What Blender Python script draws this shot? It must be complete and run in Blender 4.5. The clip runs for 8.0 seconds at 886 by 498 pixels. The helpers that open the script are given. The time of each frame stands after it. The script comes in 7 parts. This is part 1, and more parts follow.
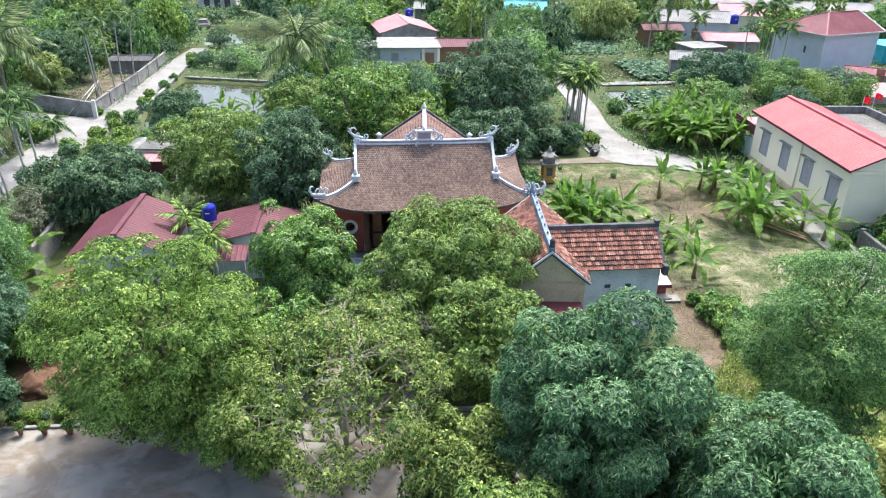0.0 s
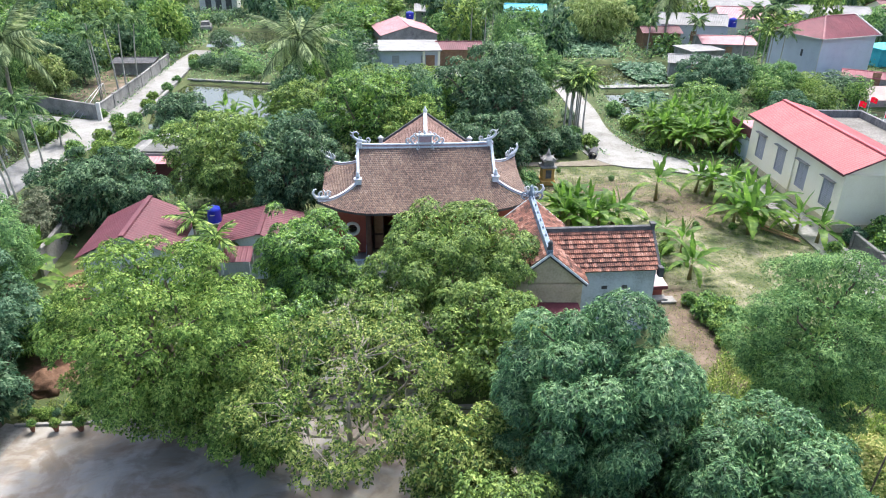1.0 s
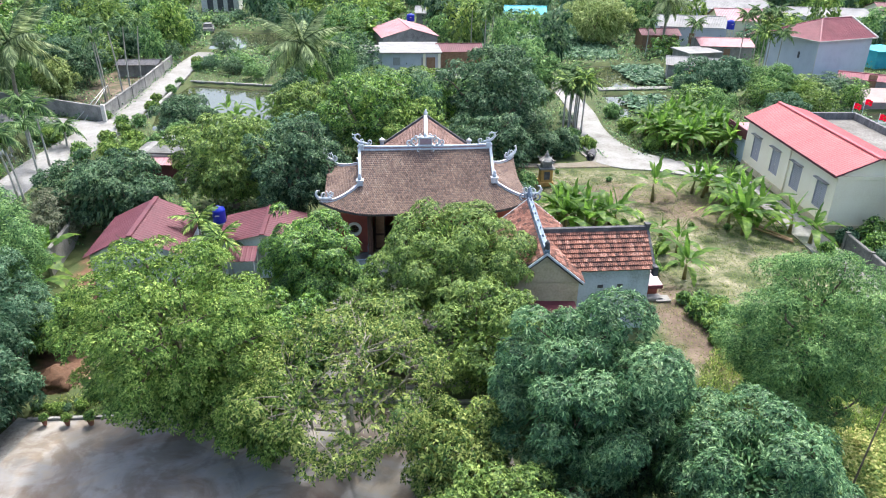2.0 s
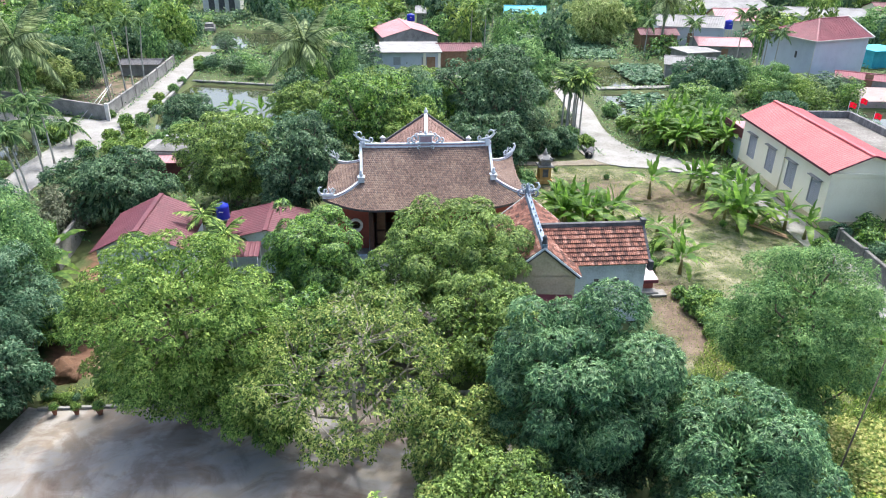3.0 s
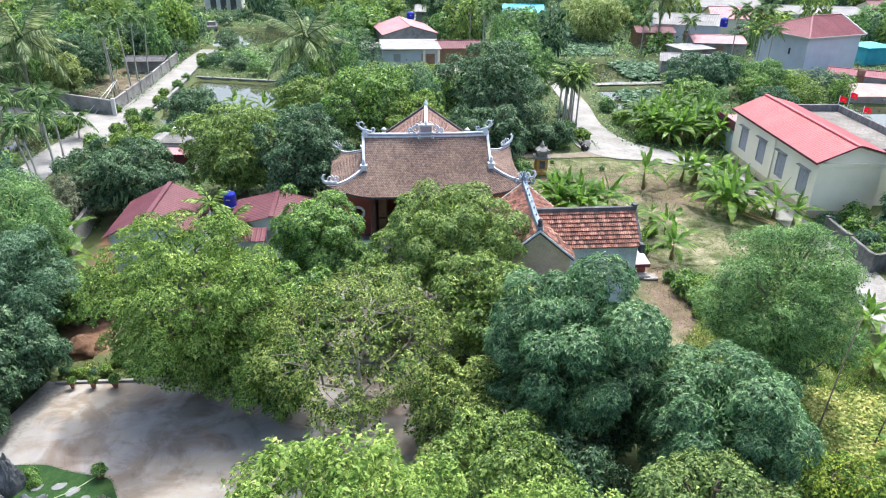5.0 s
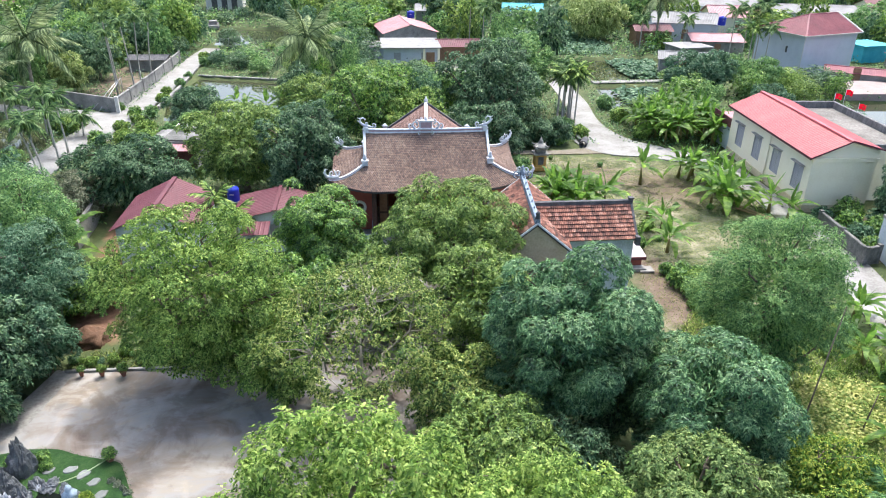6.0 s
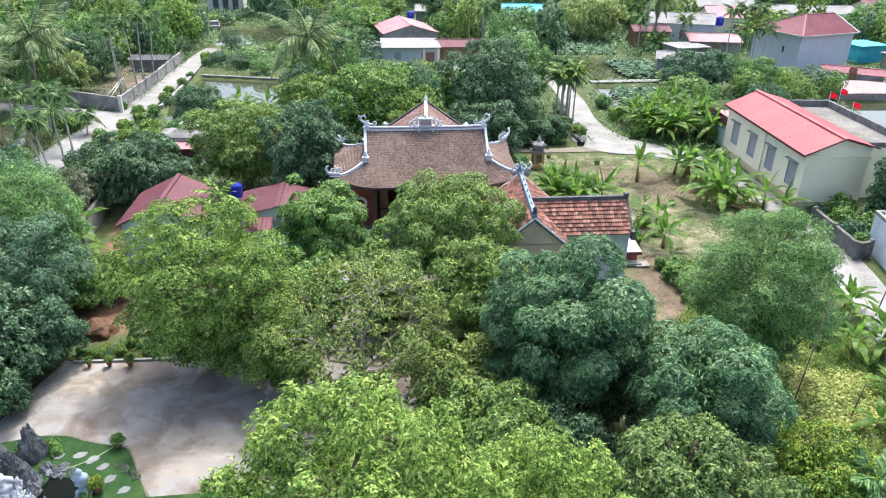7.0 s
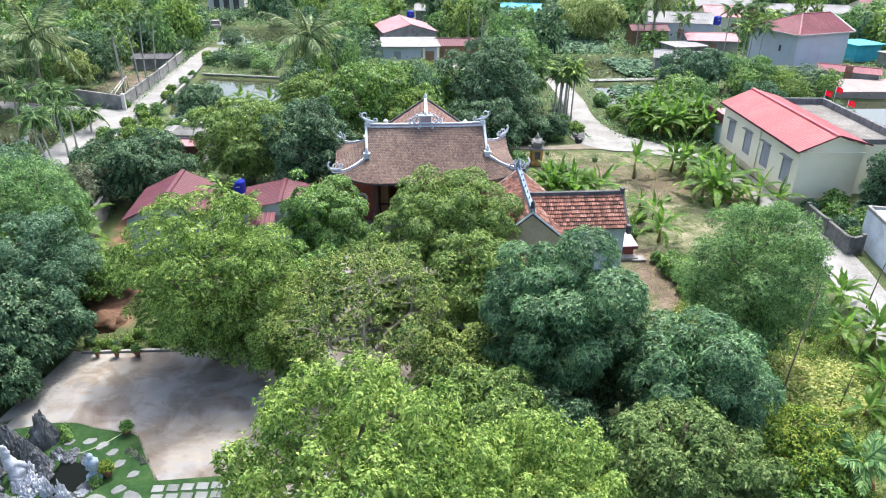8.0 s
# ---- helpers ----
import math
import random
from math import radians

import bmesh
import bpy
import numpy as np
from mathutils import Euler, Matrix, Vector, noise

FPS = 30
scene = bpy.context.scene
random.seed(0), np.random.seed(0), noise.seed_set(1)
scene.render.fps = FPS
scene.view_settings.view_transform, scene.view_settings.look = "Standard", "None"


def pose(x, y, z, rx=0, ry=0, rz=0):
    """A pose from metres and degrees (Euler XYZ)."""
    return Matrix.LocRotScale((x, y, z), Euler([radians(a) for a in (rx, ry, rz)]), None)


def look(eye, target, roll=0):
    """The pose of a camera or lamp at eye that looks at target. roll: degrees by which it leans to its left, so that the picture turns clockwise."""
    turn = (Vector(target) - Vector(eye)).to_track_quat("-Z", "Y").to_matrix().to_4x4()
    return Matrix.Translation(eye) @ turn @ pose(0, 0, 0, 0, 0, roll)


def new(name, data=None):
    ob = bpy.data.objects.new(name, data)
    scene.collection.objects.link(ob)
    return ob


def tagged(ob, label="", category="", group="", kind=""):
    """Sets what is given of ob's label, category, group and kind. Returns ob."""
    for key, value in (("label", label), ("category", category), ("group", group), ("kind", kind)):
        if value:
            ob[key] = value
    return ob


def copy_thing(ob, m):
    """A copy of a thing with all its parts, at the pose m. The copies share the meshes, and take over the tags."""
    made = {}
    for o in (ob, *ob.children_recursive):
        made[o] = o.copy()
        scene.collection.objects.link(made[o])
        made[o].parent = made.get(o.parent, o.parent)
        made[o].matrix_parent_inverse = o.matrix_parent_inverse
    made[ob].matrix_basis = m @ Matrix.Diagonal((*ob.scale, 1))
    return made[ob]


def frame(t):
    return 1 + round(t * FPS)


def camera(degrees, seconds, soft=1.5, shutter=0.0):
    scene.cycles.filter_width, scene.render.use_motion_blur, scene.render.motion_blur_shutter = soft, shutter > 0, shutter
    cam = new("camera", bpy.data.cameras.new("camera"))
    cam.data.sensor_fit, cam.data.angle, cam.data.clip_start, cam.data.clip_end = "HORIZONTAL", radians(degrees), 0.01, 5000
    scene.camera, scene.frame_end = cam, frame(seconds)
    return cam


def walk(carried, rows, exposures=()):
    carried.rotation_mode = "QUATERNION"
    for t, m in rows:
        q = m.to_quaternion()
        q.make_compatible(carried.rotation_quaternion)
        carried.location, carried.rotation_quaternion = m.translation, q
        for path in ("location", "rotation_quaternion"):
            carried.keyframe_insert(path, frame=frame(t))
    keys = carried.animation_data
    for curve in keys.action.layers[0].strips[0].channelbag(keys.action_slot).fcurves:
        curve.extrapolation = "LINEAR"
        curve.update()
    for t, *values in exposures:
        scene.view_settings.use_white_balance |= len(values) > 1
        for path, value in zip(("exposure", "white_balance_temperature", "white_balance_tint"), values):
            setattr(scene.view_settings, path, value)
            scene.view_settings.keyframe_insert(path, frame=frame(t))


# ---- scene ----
cam = camera(64.4, 8.0, soft=1.05)
PATH = [
    (0, (-3.493, 0.504, 18.63), (-3.306, 2.289, 17.749), 0.8),
    (0.5, (-3.534, 0.171, 18.816), (-3.348, 1.957, 17.936), 0.9),
    (1, (-3.609, -0.155, 19.031), (-3.421, 1.631, 18.151), 0.9),
    (1.5, (-3.635, -0.545, 19.239), (-3.448, 1.242, 18.36), 0.9),
    (3, (-3.716, -1.719, 19.475), (-3.53, 0.068, 18.596), 0.9),
    (3.5, (-3.765, -2.128, 19.452), (-3.579, -0.341, 18.574), 0.8),
    (4, (-3.827, -2.537, 19.401), (-3.64, -0.75, 18.524), 0.8),
    (4.5, (-3.857, -2.964, 19.348), (-3.669, -1.177, 18.471), 0.9),
    (6, (-3.955, -4.253, 19.324), (-3.768, -2.466, 18.446), 0.8),
    (6.5, (-3.967, -4.669, 19.345), (-3.78, -2.881, 18.468), 0.8),
    (7, (-3.999, -5.107, 19.364), (-3.812, -3.319, 18.488), 0.8),
    (7.5, (-4.02, -5.521, 19.38), (-3.833, -3.733, 18.504), 0.7),
    (8, (-4.086, -5.948, 19.419), (-3.898, -4.16, 18.542), 0.8),
]
walk(cam, [(t, look(eye, target, roll)) for t, eye, target, roll in PATH], [(0, 1.52, 6240, 7), (8, 1.52, 6240, 7)])

# ---- light ----
SUN_AZ, SUN_EL = 24.0, 64.0        # degrees from +y towards +x, and above the horizon
world = bpy.data.worlds.new("sky")
scene.world = world
world.use_nodes = True
wn = world.node_tree
sky = wn.nodes.new("ShaderNodeTexSky")
sky.sky_type = "NISHITA"
sky.sun_disc = False
sky.sun_elevation = radians(SUN_EL)
sky.sun_rotation = radians(SUN_AZ)
sky.dust_density = 5.0
sky.air_density = 0.8
wn.nodes["Background"].inputs[1].default_value = 0.15
wn.links.new(sky.outputs[0], wn.nodes["Background"].inputs[0])
sun_data = bpy.data.lights.new("sun", "SUN")
sun_data.energy, sun_data.angle, sun_data.color = 1.5, radians(4.0), (1.0, 0.965, 0.95)
sun = new("sun", sun_data)
sun_way = Vector((math.sin(radians(SUN_AZ)) * math.cos(radians(SUN_EL)), math.cos(radians(SUN_AZ)) * math.cos(radians(SUN_EL)), math.sin(radians(SUN_EL))))
sun.matrix_world = look(sun_way * 60, (0, 0, 0))


# ---- materials ----
def mat(name, cols, scale=2.0, rough=0.8, bump=0.25, fine=14.0, rand=0.0, metal=0.0, spec=0.4, island=False, streak=None):
    """A surface with broad stains, fine grain and a bump; rand: how much each piece differs."""
    m = bpy.data.materials.new(name)
    m.use_nodes = True
    nt = m.node_tree
    n, ln = nt.nodes, nt.links
    b = n["Principled BSDF"]
    tc = n.new("ShaderNodeTexCoord")
    src = tc.outputs["Object"]
    if streak:
        mp = n.new("ShaderNodeMapping")
        mp.inputs["Scale"].default_value = streak
        ln.new(src, mp.inputs[0])
        src = mp.outputs[0]
    a, f = n.new("ShaderNodeTexNoise"), n.new("ShaderNodeTexNoise")
    a.inputs["Scale"].default_value, a.inputs["Detail"].default_value, a.inputs["Roughness"].default_value = scale, 5, 0.65
    f.inputs["Scale"].default_value, f.inputs["Detail"].default_value = scale * fine, 3
    ln.new(src, a.inputs["Vector"])
    ln.new(tc.outputs["Object"], f.inputs["Vector"])
    mix = n.new("ShaderNodeMath")
    mix.operation = "MULTIPLY_ADD"
    mix.inputs[1].default_value = 0.35
    ln.new(f.outputs["Fac"], mix.inputs[0])
    low = n.new("ShaderNodeMath")
    low.operation = "MULTIPLY"
    low.inputs[1].default_value = 0.65
    ln.new(a.outputs["Fac"], low.inputs[0])
    ln.new(low.outputs[0], mix.inputs[2])
    fac = mix.outputs[0]
    if rand:
        if island:
            g = n.new("ShaderNodeNewGeometry").outputs["Random Per Island"]
        else:
            g = n.new("ShaderNodeObjectInfo").outputs["Random"]
        r = n.new("ShaderNodeMath")
        r.operation = "MULTIPLY_ADD"
        r.inputs[1].default_value = rand
        ln.new(g, r.inputs[0])
        sub = n.new("ShaderNodeMath")
        sub.operation = "SUBTRACT"
        sub.inputs[1].default_value = rand / 2
        ln.new(fac, sub.inputs[0])
        ln.new(sub.outputs[0], r.inputs[2])
        fac = r.outputs[0]
    ramp = n.new("ShaderNodeValToRGB")
    e = ramp.color_ramp.elements
    while len(e) < len(cols):
        e.new(0.5)
    for i, c in enumerate(cols):
        e[i].position = 0.3 + 0.4 * i / max(1, len(cols) - 1)
        e[i].color = (*c, 1)
    ln.new(fac, ramp.inputs[0])
    ln.new(ramp.outputs[0], b.inputs["Base Color"])
    b.inputs["Roughness"].default_value, b.inputs["Metallic"].default_value = rough, metal
    b.inputs["Specular IOR Level"].default_value = spec
    if bump:
        bp = n.new("ShaderNodeBump")
        bp.inputs["Strength"].default_value, bp.inputs["Distance"].default_value = bump, 0.03
        ln.new(f.outputs["Fac"], bp.inputs["Height"])
        ln.new(bp.outputs[0], b.inputs["Normal"])
    return m


def leaf_mat(name, cols, patch=0.9, rand=0.4, rough=0.6, through_light=0.25, spec=0.2):
    """Leaves: colour by leaf and by branch, with light that passes through."""
    cols = [tuple(v * k for v in c) for c, k in zip(cols, (.72, .92, .98))]
    m = mat(name, cols, scale=patch, rough=rough, bump=0, fine=3.0, rand=rand, island=True, spec=spec)
    nt = m.node_tree
    n, ln = nt.nodes, nt.links
    b = n["Principled BSDF"]
    col = b.inputs["Base Color"].links[0].from_socket
    tr = n.new("ShaderNodeBsdfTranslucent")
    hs = n.new("ShaderNodeHueSaturation")
    hs.inputs["Value"].default_value, hs.inputs["Saturation"].default_value, hs.inputs["Hue"].default_value = 1.45, 1.03, 0.49
    ln.new(col, hs.inputs["Color"])
    ln.new(hs.outputs[0], tr.inputs[0])
    mx = n.new("ShaderNodeMixShader")
    mx.inputs[0].default_value = through_light
    ln.new(b.outputs[0], mx.inputs[1])
    ln.new(tr.outputs[0], mx.inputs[2])
    ln.new(mx.outputs[0], n["Material Output"].inputs[0])
    return m


L_LIGHT = leaf_mat("leaf_light_green", [(.048, .112, .026), (.152, .278, .057), (.38, .5, .135)])
L_MID = leaf_mat("leaf_mid_green", [(.03, .095, .024), (.108, .255, .05), (.31, .48, .11)], rand=0.5, rough=0.45, spec=0.4)
L_OLIVE = leaf_mat("leaf_olive", [(.046, .105, .026), (.15, .26, .062), (.34, .45, .125)], rand=0.4, rough=0.5, spec=0.28)
L_DRY = leaf_mat("leaf_yellowing", [(.05, .115, .03), (.155, .25, .06), (.36, .425, .13)], rand=0.6)
L_MANGO = leaf_mat("leaf_mango", [(.022, .074, .034), (.08, .198, .084), (.265, .425, .195)], rand=0.4, rough=0.45, spec=0.3)
# Part of the blue in L_DARK imitates haze over the distant trees.
L_DARK = leaf_mat("leaf_dark", [(.026, .07, .038), (.074, .165, .08), (.21, .32, .165)], rand=0.5, rough=0.5, spec=0.25)
L_BRIGHT = leaf_mat("leaf_bright", [(.075, .16, .033), (.2, .335, .072), (.46, .57, .17)], through_light=0.35)
L_BLUE = leaf_mat("leaf_grey_green", [(.03, .085, .046), (.085, .185, .102), (.225, .335, .2)])
L_SOFT = leaf_mat("leaf_soft", [(.045, .125, .048), (.145, .285, .1), (.31, .47, .175)], through_light=0.3)
L_YELLOW = leaf_mat("leaf_yellow", [(.04, .115, .02), (.125, .25, .038), (.4, .46, .08)], rand=0.5)
L_PALM = leaf_mat("leaf_palm", [(.09, .15, .065), (.25, .33, .15), (.52, .6, .32)], rand=0.4, through_light=0.3)
L_BANANA = leaf_mat("leaf_banana", [(.11, .24, .045), (.35, .52, .11), (.74, .8, .26)], rand=0.9, rough=0.4, through_light=0.58)
L_BAMBOO = leaf_mat("leaf_bamboo", [(.11, .18, .05), (.27, .37, .12), (.5, .57, .24)])
L_FAN = leaf_mat("leaf_areca", [(.026, .074, .027), (.08, .172, .055), (.23, .34, .12)], rand=0.5)
L_GREY = leaf_mat("leaf_dusty", [(0.08, 0.11, 0.06), (0.17, 0.2, 0.12), (0.3, 0.32, 0.22)])
L_BROWNED = leaf_mat("leaf_browned", [(.045, .1, .03), (.13, .222, .066), (.31, .4, .145)])
BARK = mat("bark", [(.06, .045, .035), (.15, .12, .09), (.25, .21, .17)], scale=5, rough=0.95, bump=0.6)
PALE_BARK = mat("pale_bark", [(.16, .14, .11), (.3, .27, .22), (.42, .39, .33)], scale=4, rough=0.9, bump=0.4)
ARECA_BARK = mat("areca_bark", [(.24, .23, .2), (.38, .365, .32), (.5, .48, .43)], scale=4, rough=0.9, bump=0.3)
LANE = mat("lane_concrete", [(0.12, 0.11, 0.092), (0.25, 0.243, 0.228), (0.345, 0.34, 0.326)], scale=0.42, fine=20, rough=0.85, bump=0.12)
OLD_WALL = mat("weathered_cement", [(.1, .1, .095), (.24, .235, .22), (.36, .35, .33)], scale=0.9, rough=0.9, bump=0.3)
MOSSY_WALL = mat("mossy_cement", [(.04, .045, .04), (.13, .13, .12), (.27, .265, .245)], scale=1.1, rough=0.95, bump=0.4)
PACKED_EARTH = mat("packed_earth", [(.1, .085, .06), (.19, .165, .125), (.27, .245, .2)], scale=0.8, fine=16, rough=0.95, bump=0.4)
WHITE_EDGE = mat("white_painted_edge", [(0.425, 0.416, 0.391), (0.578, 0.57, 0.544), (0.663, 0.654, 0.629)], scale=2, rough=0.8)
BLUE_CEMENT = mat("blue_grey_limewash", [(0.31, 0.345, 0.37), (0.54, 0.6, 0.645), (0.66, 0.715, 0.765)], scale=0.8, rough=0.9, bump=0.15)
CREAM = mat("cream_paint", [(0.77, 0.7, 0.515), (0.84, 0.775, 0.595), (0.87, 0.815, 0.65)], scale=0.6, rough=0.85, bump=0.08)
DULL_CREAM = mat("stained_cream", [(0.375, 0.312, 0.2), (0.575, 0.492, 0.336), (0.7, 0.624, 0.441)], scale=0.7, rough=0.9, bump=0.15)
RED_WALL = mat("oxide_red_limewash", [(.19, .055, .04), (.27, .075, .055), (.32, .1, .075)], scale=1.4, rough=0.85, bump=0.12)
TEMPLE_TILE = mat("old_scale_tile", [(.07, .05, .045), (.155, .105, .084), (.215, .148, .118), (.3, .225, .185)], scale=0.55, fine=16, rough=0.9, bump=0.2, rand=0.2, island=True)
REAR_TILE = mat("rear_scale_tile", [(.1, .06, .05), (.2, .12, .098), (.27, .165, .135), (.34, .23, .195)], scale=0.6, fine=14, rough=0.9, bump=0.2, rand=0.2, island=True)
WING_TILE = mat("terracotta_tile", [(.05, .034, .032), (.16, .075, .056), (.3, .132, .092), (.45, .27, .21)], scale=0.8, fine=8, rough=0.85, bump=0.2, rand=0.27)
WING_TILE_J = mat("terracotta_tile_joined", [(.05, .034, .032), (.16, .075, .056), (.3, .132, .092), (.45, .27, .21)], scale=0.8, fine=8, rough=0.85, bump=0.2, rand=0.27, island=True)
# Blackened mortar; also the dark of holes, niches and gaps between tiles.
DARK_EDGE = mat("blackened_mortar_and_hollows", [(.035, .035, .04), (.085, .085, .09), (.17, .165, .165)], scale=2.5, rough=0.95, bump=0.3)
STUCCO = mat("pale_stucco", [(0.336, 0.37, 0.403), (0.582, 0.627, 0.672), (0.7, 0.7, 0.7)], scale=3, rough=0.85, bump=0.3)
STUCCO_BAND = mat("lilac_band", [(.26, .17, .2), (.38, .27, .3), (.48, .37, .4)], scale=3, rough=0.85)
BLUE_STUCCO = mat("blue_stucco", [(.11, .155, .22), (.3, .385, .47), (.52, .6, .67)], scale=3, rough=0.85, bump=0.35)
AGED_BLUE = mat("aged_blue_stucco", [(.05, .07, .1), (.18, .235, .3), (.42, .49, .55)], scale=4, rough=0.9, bump=0.4)
RED_SHEET = mat("red_metal_sheet", [(0.34, 0.055, 0.064), (0.4, 0.075, 0.084), (0.45, 0.105, 0.11)], scale=0.5, rough=0.6, bump=0.0)
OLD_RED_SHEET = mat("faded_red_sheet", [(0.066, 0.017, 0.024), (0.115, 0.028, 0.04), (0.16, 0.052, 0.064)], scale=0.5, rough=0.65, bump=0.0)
PINK_SHEET = mat("faded_pink_sheet", [(0.31, 0.125, 0.14), (0.39, 0.18, 0.195), (0.47, 0.26, 0.27)], scale=0.7, rough=0.6, bump=0)
FIBRO = mat("fibre_cement_sheet", [(0.15, 0.148, 0.146), (0.26, 0.257, 0.25), (0.34, 0.336, 0.328)], scale=0.7, rough=0.9, bump=0.1)
GREY_PAINT = mat("grey_paint", [(.44, .47, .53), (.55, .58, .64), (.6, .63, .69)], scale=0.6, rough=0.85)
WOOD_DARK = mat("dark_wood", [(.025, .014, .01), (.06, .03, .02), (.11, .06, .04)], scale=4, rough=0.6)
WOOD_BROWN = mat("brown_wood", [(.16, .085, .045), (.26, .15, .09), (.35, .22, .14)], scale=3, rough=0.7)
SHUTTER = mat("grey_shutter", [(0.23, 0.23, 0.241), (0.333, 0.333, 0.345), (0.414, 0.414, 0.425)], scale=3, rough=0.6, streak=(8, 8, 1))
BLUE_TANK = mat("blue_plastic", [(.01, .02, .28), (.014, .03, .4), (.03, .06, .5)], scale=2, rough=0.35, bump=0)
CYAN = mat("turquoise_paint", [(.03, .3, .42), (.05, .4, .52), (.1, .5, .6)], scale=1, rough=0.6)
STEEL = mat("galvanised_steel", [(.4, .41, .42), (.55, .56, .57), (.65, .66, .66)], scale=4, rough=0.35, metal=0.7, bump=0)
WHITE = mat("white_glaze", [(0.16, 0.18, 0.22), (0.42, 0.445, 0.49), (0.56, 0.58, 0.6)], scale=5, rough=0.6, bump=0.1)
ROCK = mat("grey_rock", [(.05, .055, .06), (.16, .17, .18), (.32, .33, .34)], scale=2.5, rough=0.9, bump=0.7)
TERRACOTTA = mat("terracotta_pot", [(.16, .06, .035), (.26, .11, .07), (.33, .16, .11)], scale=5, rough=0.8)
SOIL = mat("red_soil", [(0.055, 0.03, 0.018), (0.12, 0.065, 0.038), (0.19, 0.115, 0.072)], scale=1.5, rough=0.95, bump=0.6)
TURF = mat("lawn_turf", [(0.006, 0.026, 0.005), (0.02, 0.062, 0.012), (0.055, 0.1, 0.026)], scale=1.5, fine=14, rough=0.95, bump=0.9)
FLAG_RED = leaf_mat("red_cloth", [(.42, .012, .01), (.5, .02, .015), (.56, .03, .02)], rand=0.1, rough=0.7, through_light=0.5)
YELLOW_PLASTER = mat("ochre_plaster", [(0.27, 0.145, 0.04), (0.45, 0.264, 0.08), (0.54, 0.357, 0.144)], scale=3, rough=0.85)
STONE_SLAB = mat("pale_stone", [(0.13, 0.14, 0.135), (0.2, 0.21, 0.205), (0.27, 0.28, 0.27)], scale=3, rough=0.85, rand=0.3)
STUFF_GRASS = leaf_mat("grass_blades", [(0.07, 0.13, 0.025), (0.16, 0.23, 0.05), (0.33, 0.36, 0.12)], rand=0.8)
DRY_LEAVES = leaf_mat("creeper", [(0.12, 0.21, 0.04), (0.29, 0.36, 0.085), (0.54, 0.52, 0.2)], patch=0.5, rand=0.4)


def water_mat(name, col, spec=0.5):
    m = mat(name, [col, tuple(c * 1.3 for c in col)], scale=0.2, rough=0.03, bump=0.0, spec=spec)
    n, ln = m.node_tree.nodes, m.node_tree.links
    w = n.new("ShaderNodeTexNoise")
    w.inputs["Scale"].default_value = 1.3
    bp = n.new("ShaderNodeBump")
    bp.inputs["Strength"].default_value, bp.inputs["Distance"].default_value = 0.025, 0.05
    ln.new(w.outputs["Fac"], bp.inputs["Height"])
    ln.new(bp.outputs[0], n["Principled BSDF"].inputs["Normal"])
    return m


WATER = water_mat("pond_water", (.045, .05, .025))


def ground_mat():
    m = mat("ground_soil_and_grass", [(.03, .05, .016), (.065, .088, .028), (.12, .13, .052)], scale=0.35, fine=18, rough=0.95, bump=0.8)
    n, ln = m.node_tree.nodes, m.node_tree.links
    b = n["Principled BSDF"]
    col = b.inputs["Base Color"].links[0].from_socket
    tc = n.new("ShaderNodeTexCoord")
    for key, cols, sc in (("dry", [(.09, .1, .04), (.255, .23, .15), (.34, .305, .22)], 0.7), ("red", [(.065, .034, .02), (.15, .08, .048), (.24, .145, .092)], 1.0), ("soil", [(.06, .044, .032), (.135, .098, .07), (.225, .172, .128)], 0.8)):
        at = n.new("ShaderNodeAttribute")
        at.attribute_name = key
        nz = n.new("ShaderNodeTexNoise")
        nz.inputs["Scale"].default_value, nz.inputs["Detail"].default_value = sc, 6
        nz.inputs["Roughness"].default_value = 0.7
        ln.new(tc.outputs["Object"], nz.inputs["Vector"])
        rp = n.new("ShaderNodeValToRGB")
        e = rp.color_ramp.elements
        e.new(0.5)
        for i, c in enumerate(cols):
            e[i].position, e[i].color = 0.32 + 0.18 * i, (*c, 1)
        ln.new(nz.outputs["Fac"], rp.inputs[0])
        ad = n.new("ShaderNodeMath")
        ad.operation = "MULTIPLY_ADD"
        ad.inputs[1].default_value = 4.0
        sb = n.new("ShaderNodeMath")
        sb.operation = "MULTIPLY_ADD"
        sb.inputs[1].default_value, sb.inputs[2].default_value = 3.0, -3.0
        ln.new(at.outputs["Fac"], sb.inputs[0])
        ln.new(nz.outputs["Fac"], ad.inputs[0])
        ln.new(sb.outputs[0], ad.inputs[2])
        cl = n.new("ShaderNodeClamp")
        ln.new(ad.outputs[0], cl.inputs[0])
        mx = n.new("ShaderNodeMix")
        mx.data_type = "RGBA"
        ln.new(cl.outputs[0], mx.inputs[0])
        ln.new(col, mx.inputs[6])
        ln.new(rp.outputs[0], mx.inputs[7])
        col = mx.outputs[2]
    ln.new(col, b.inputs["Base Color"])
    return m


GROUND = ground_mat()


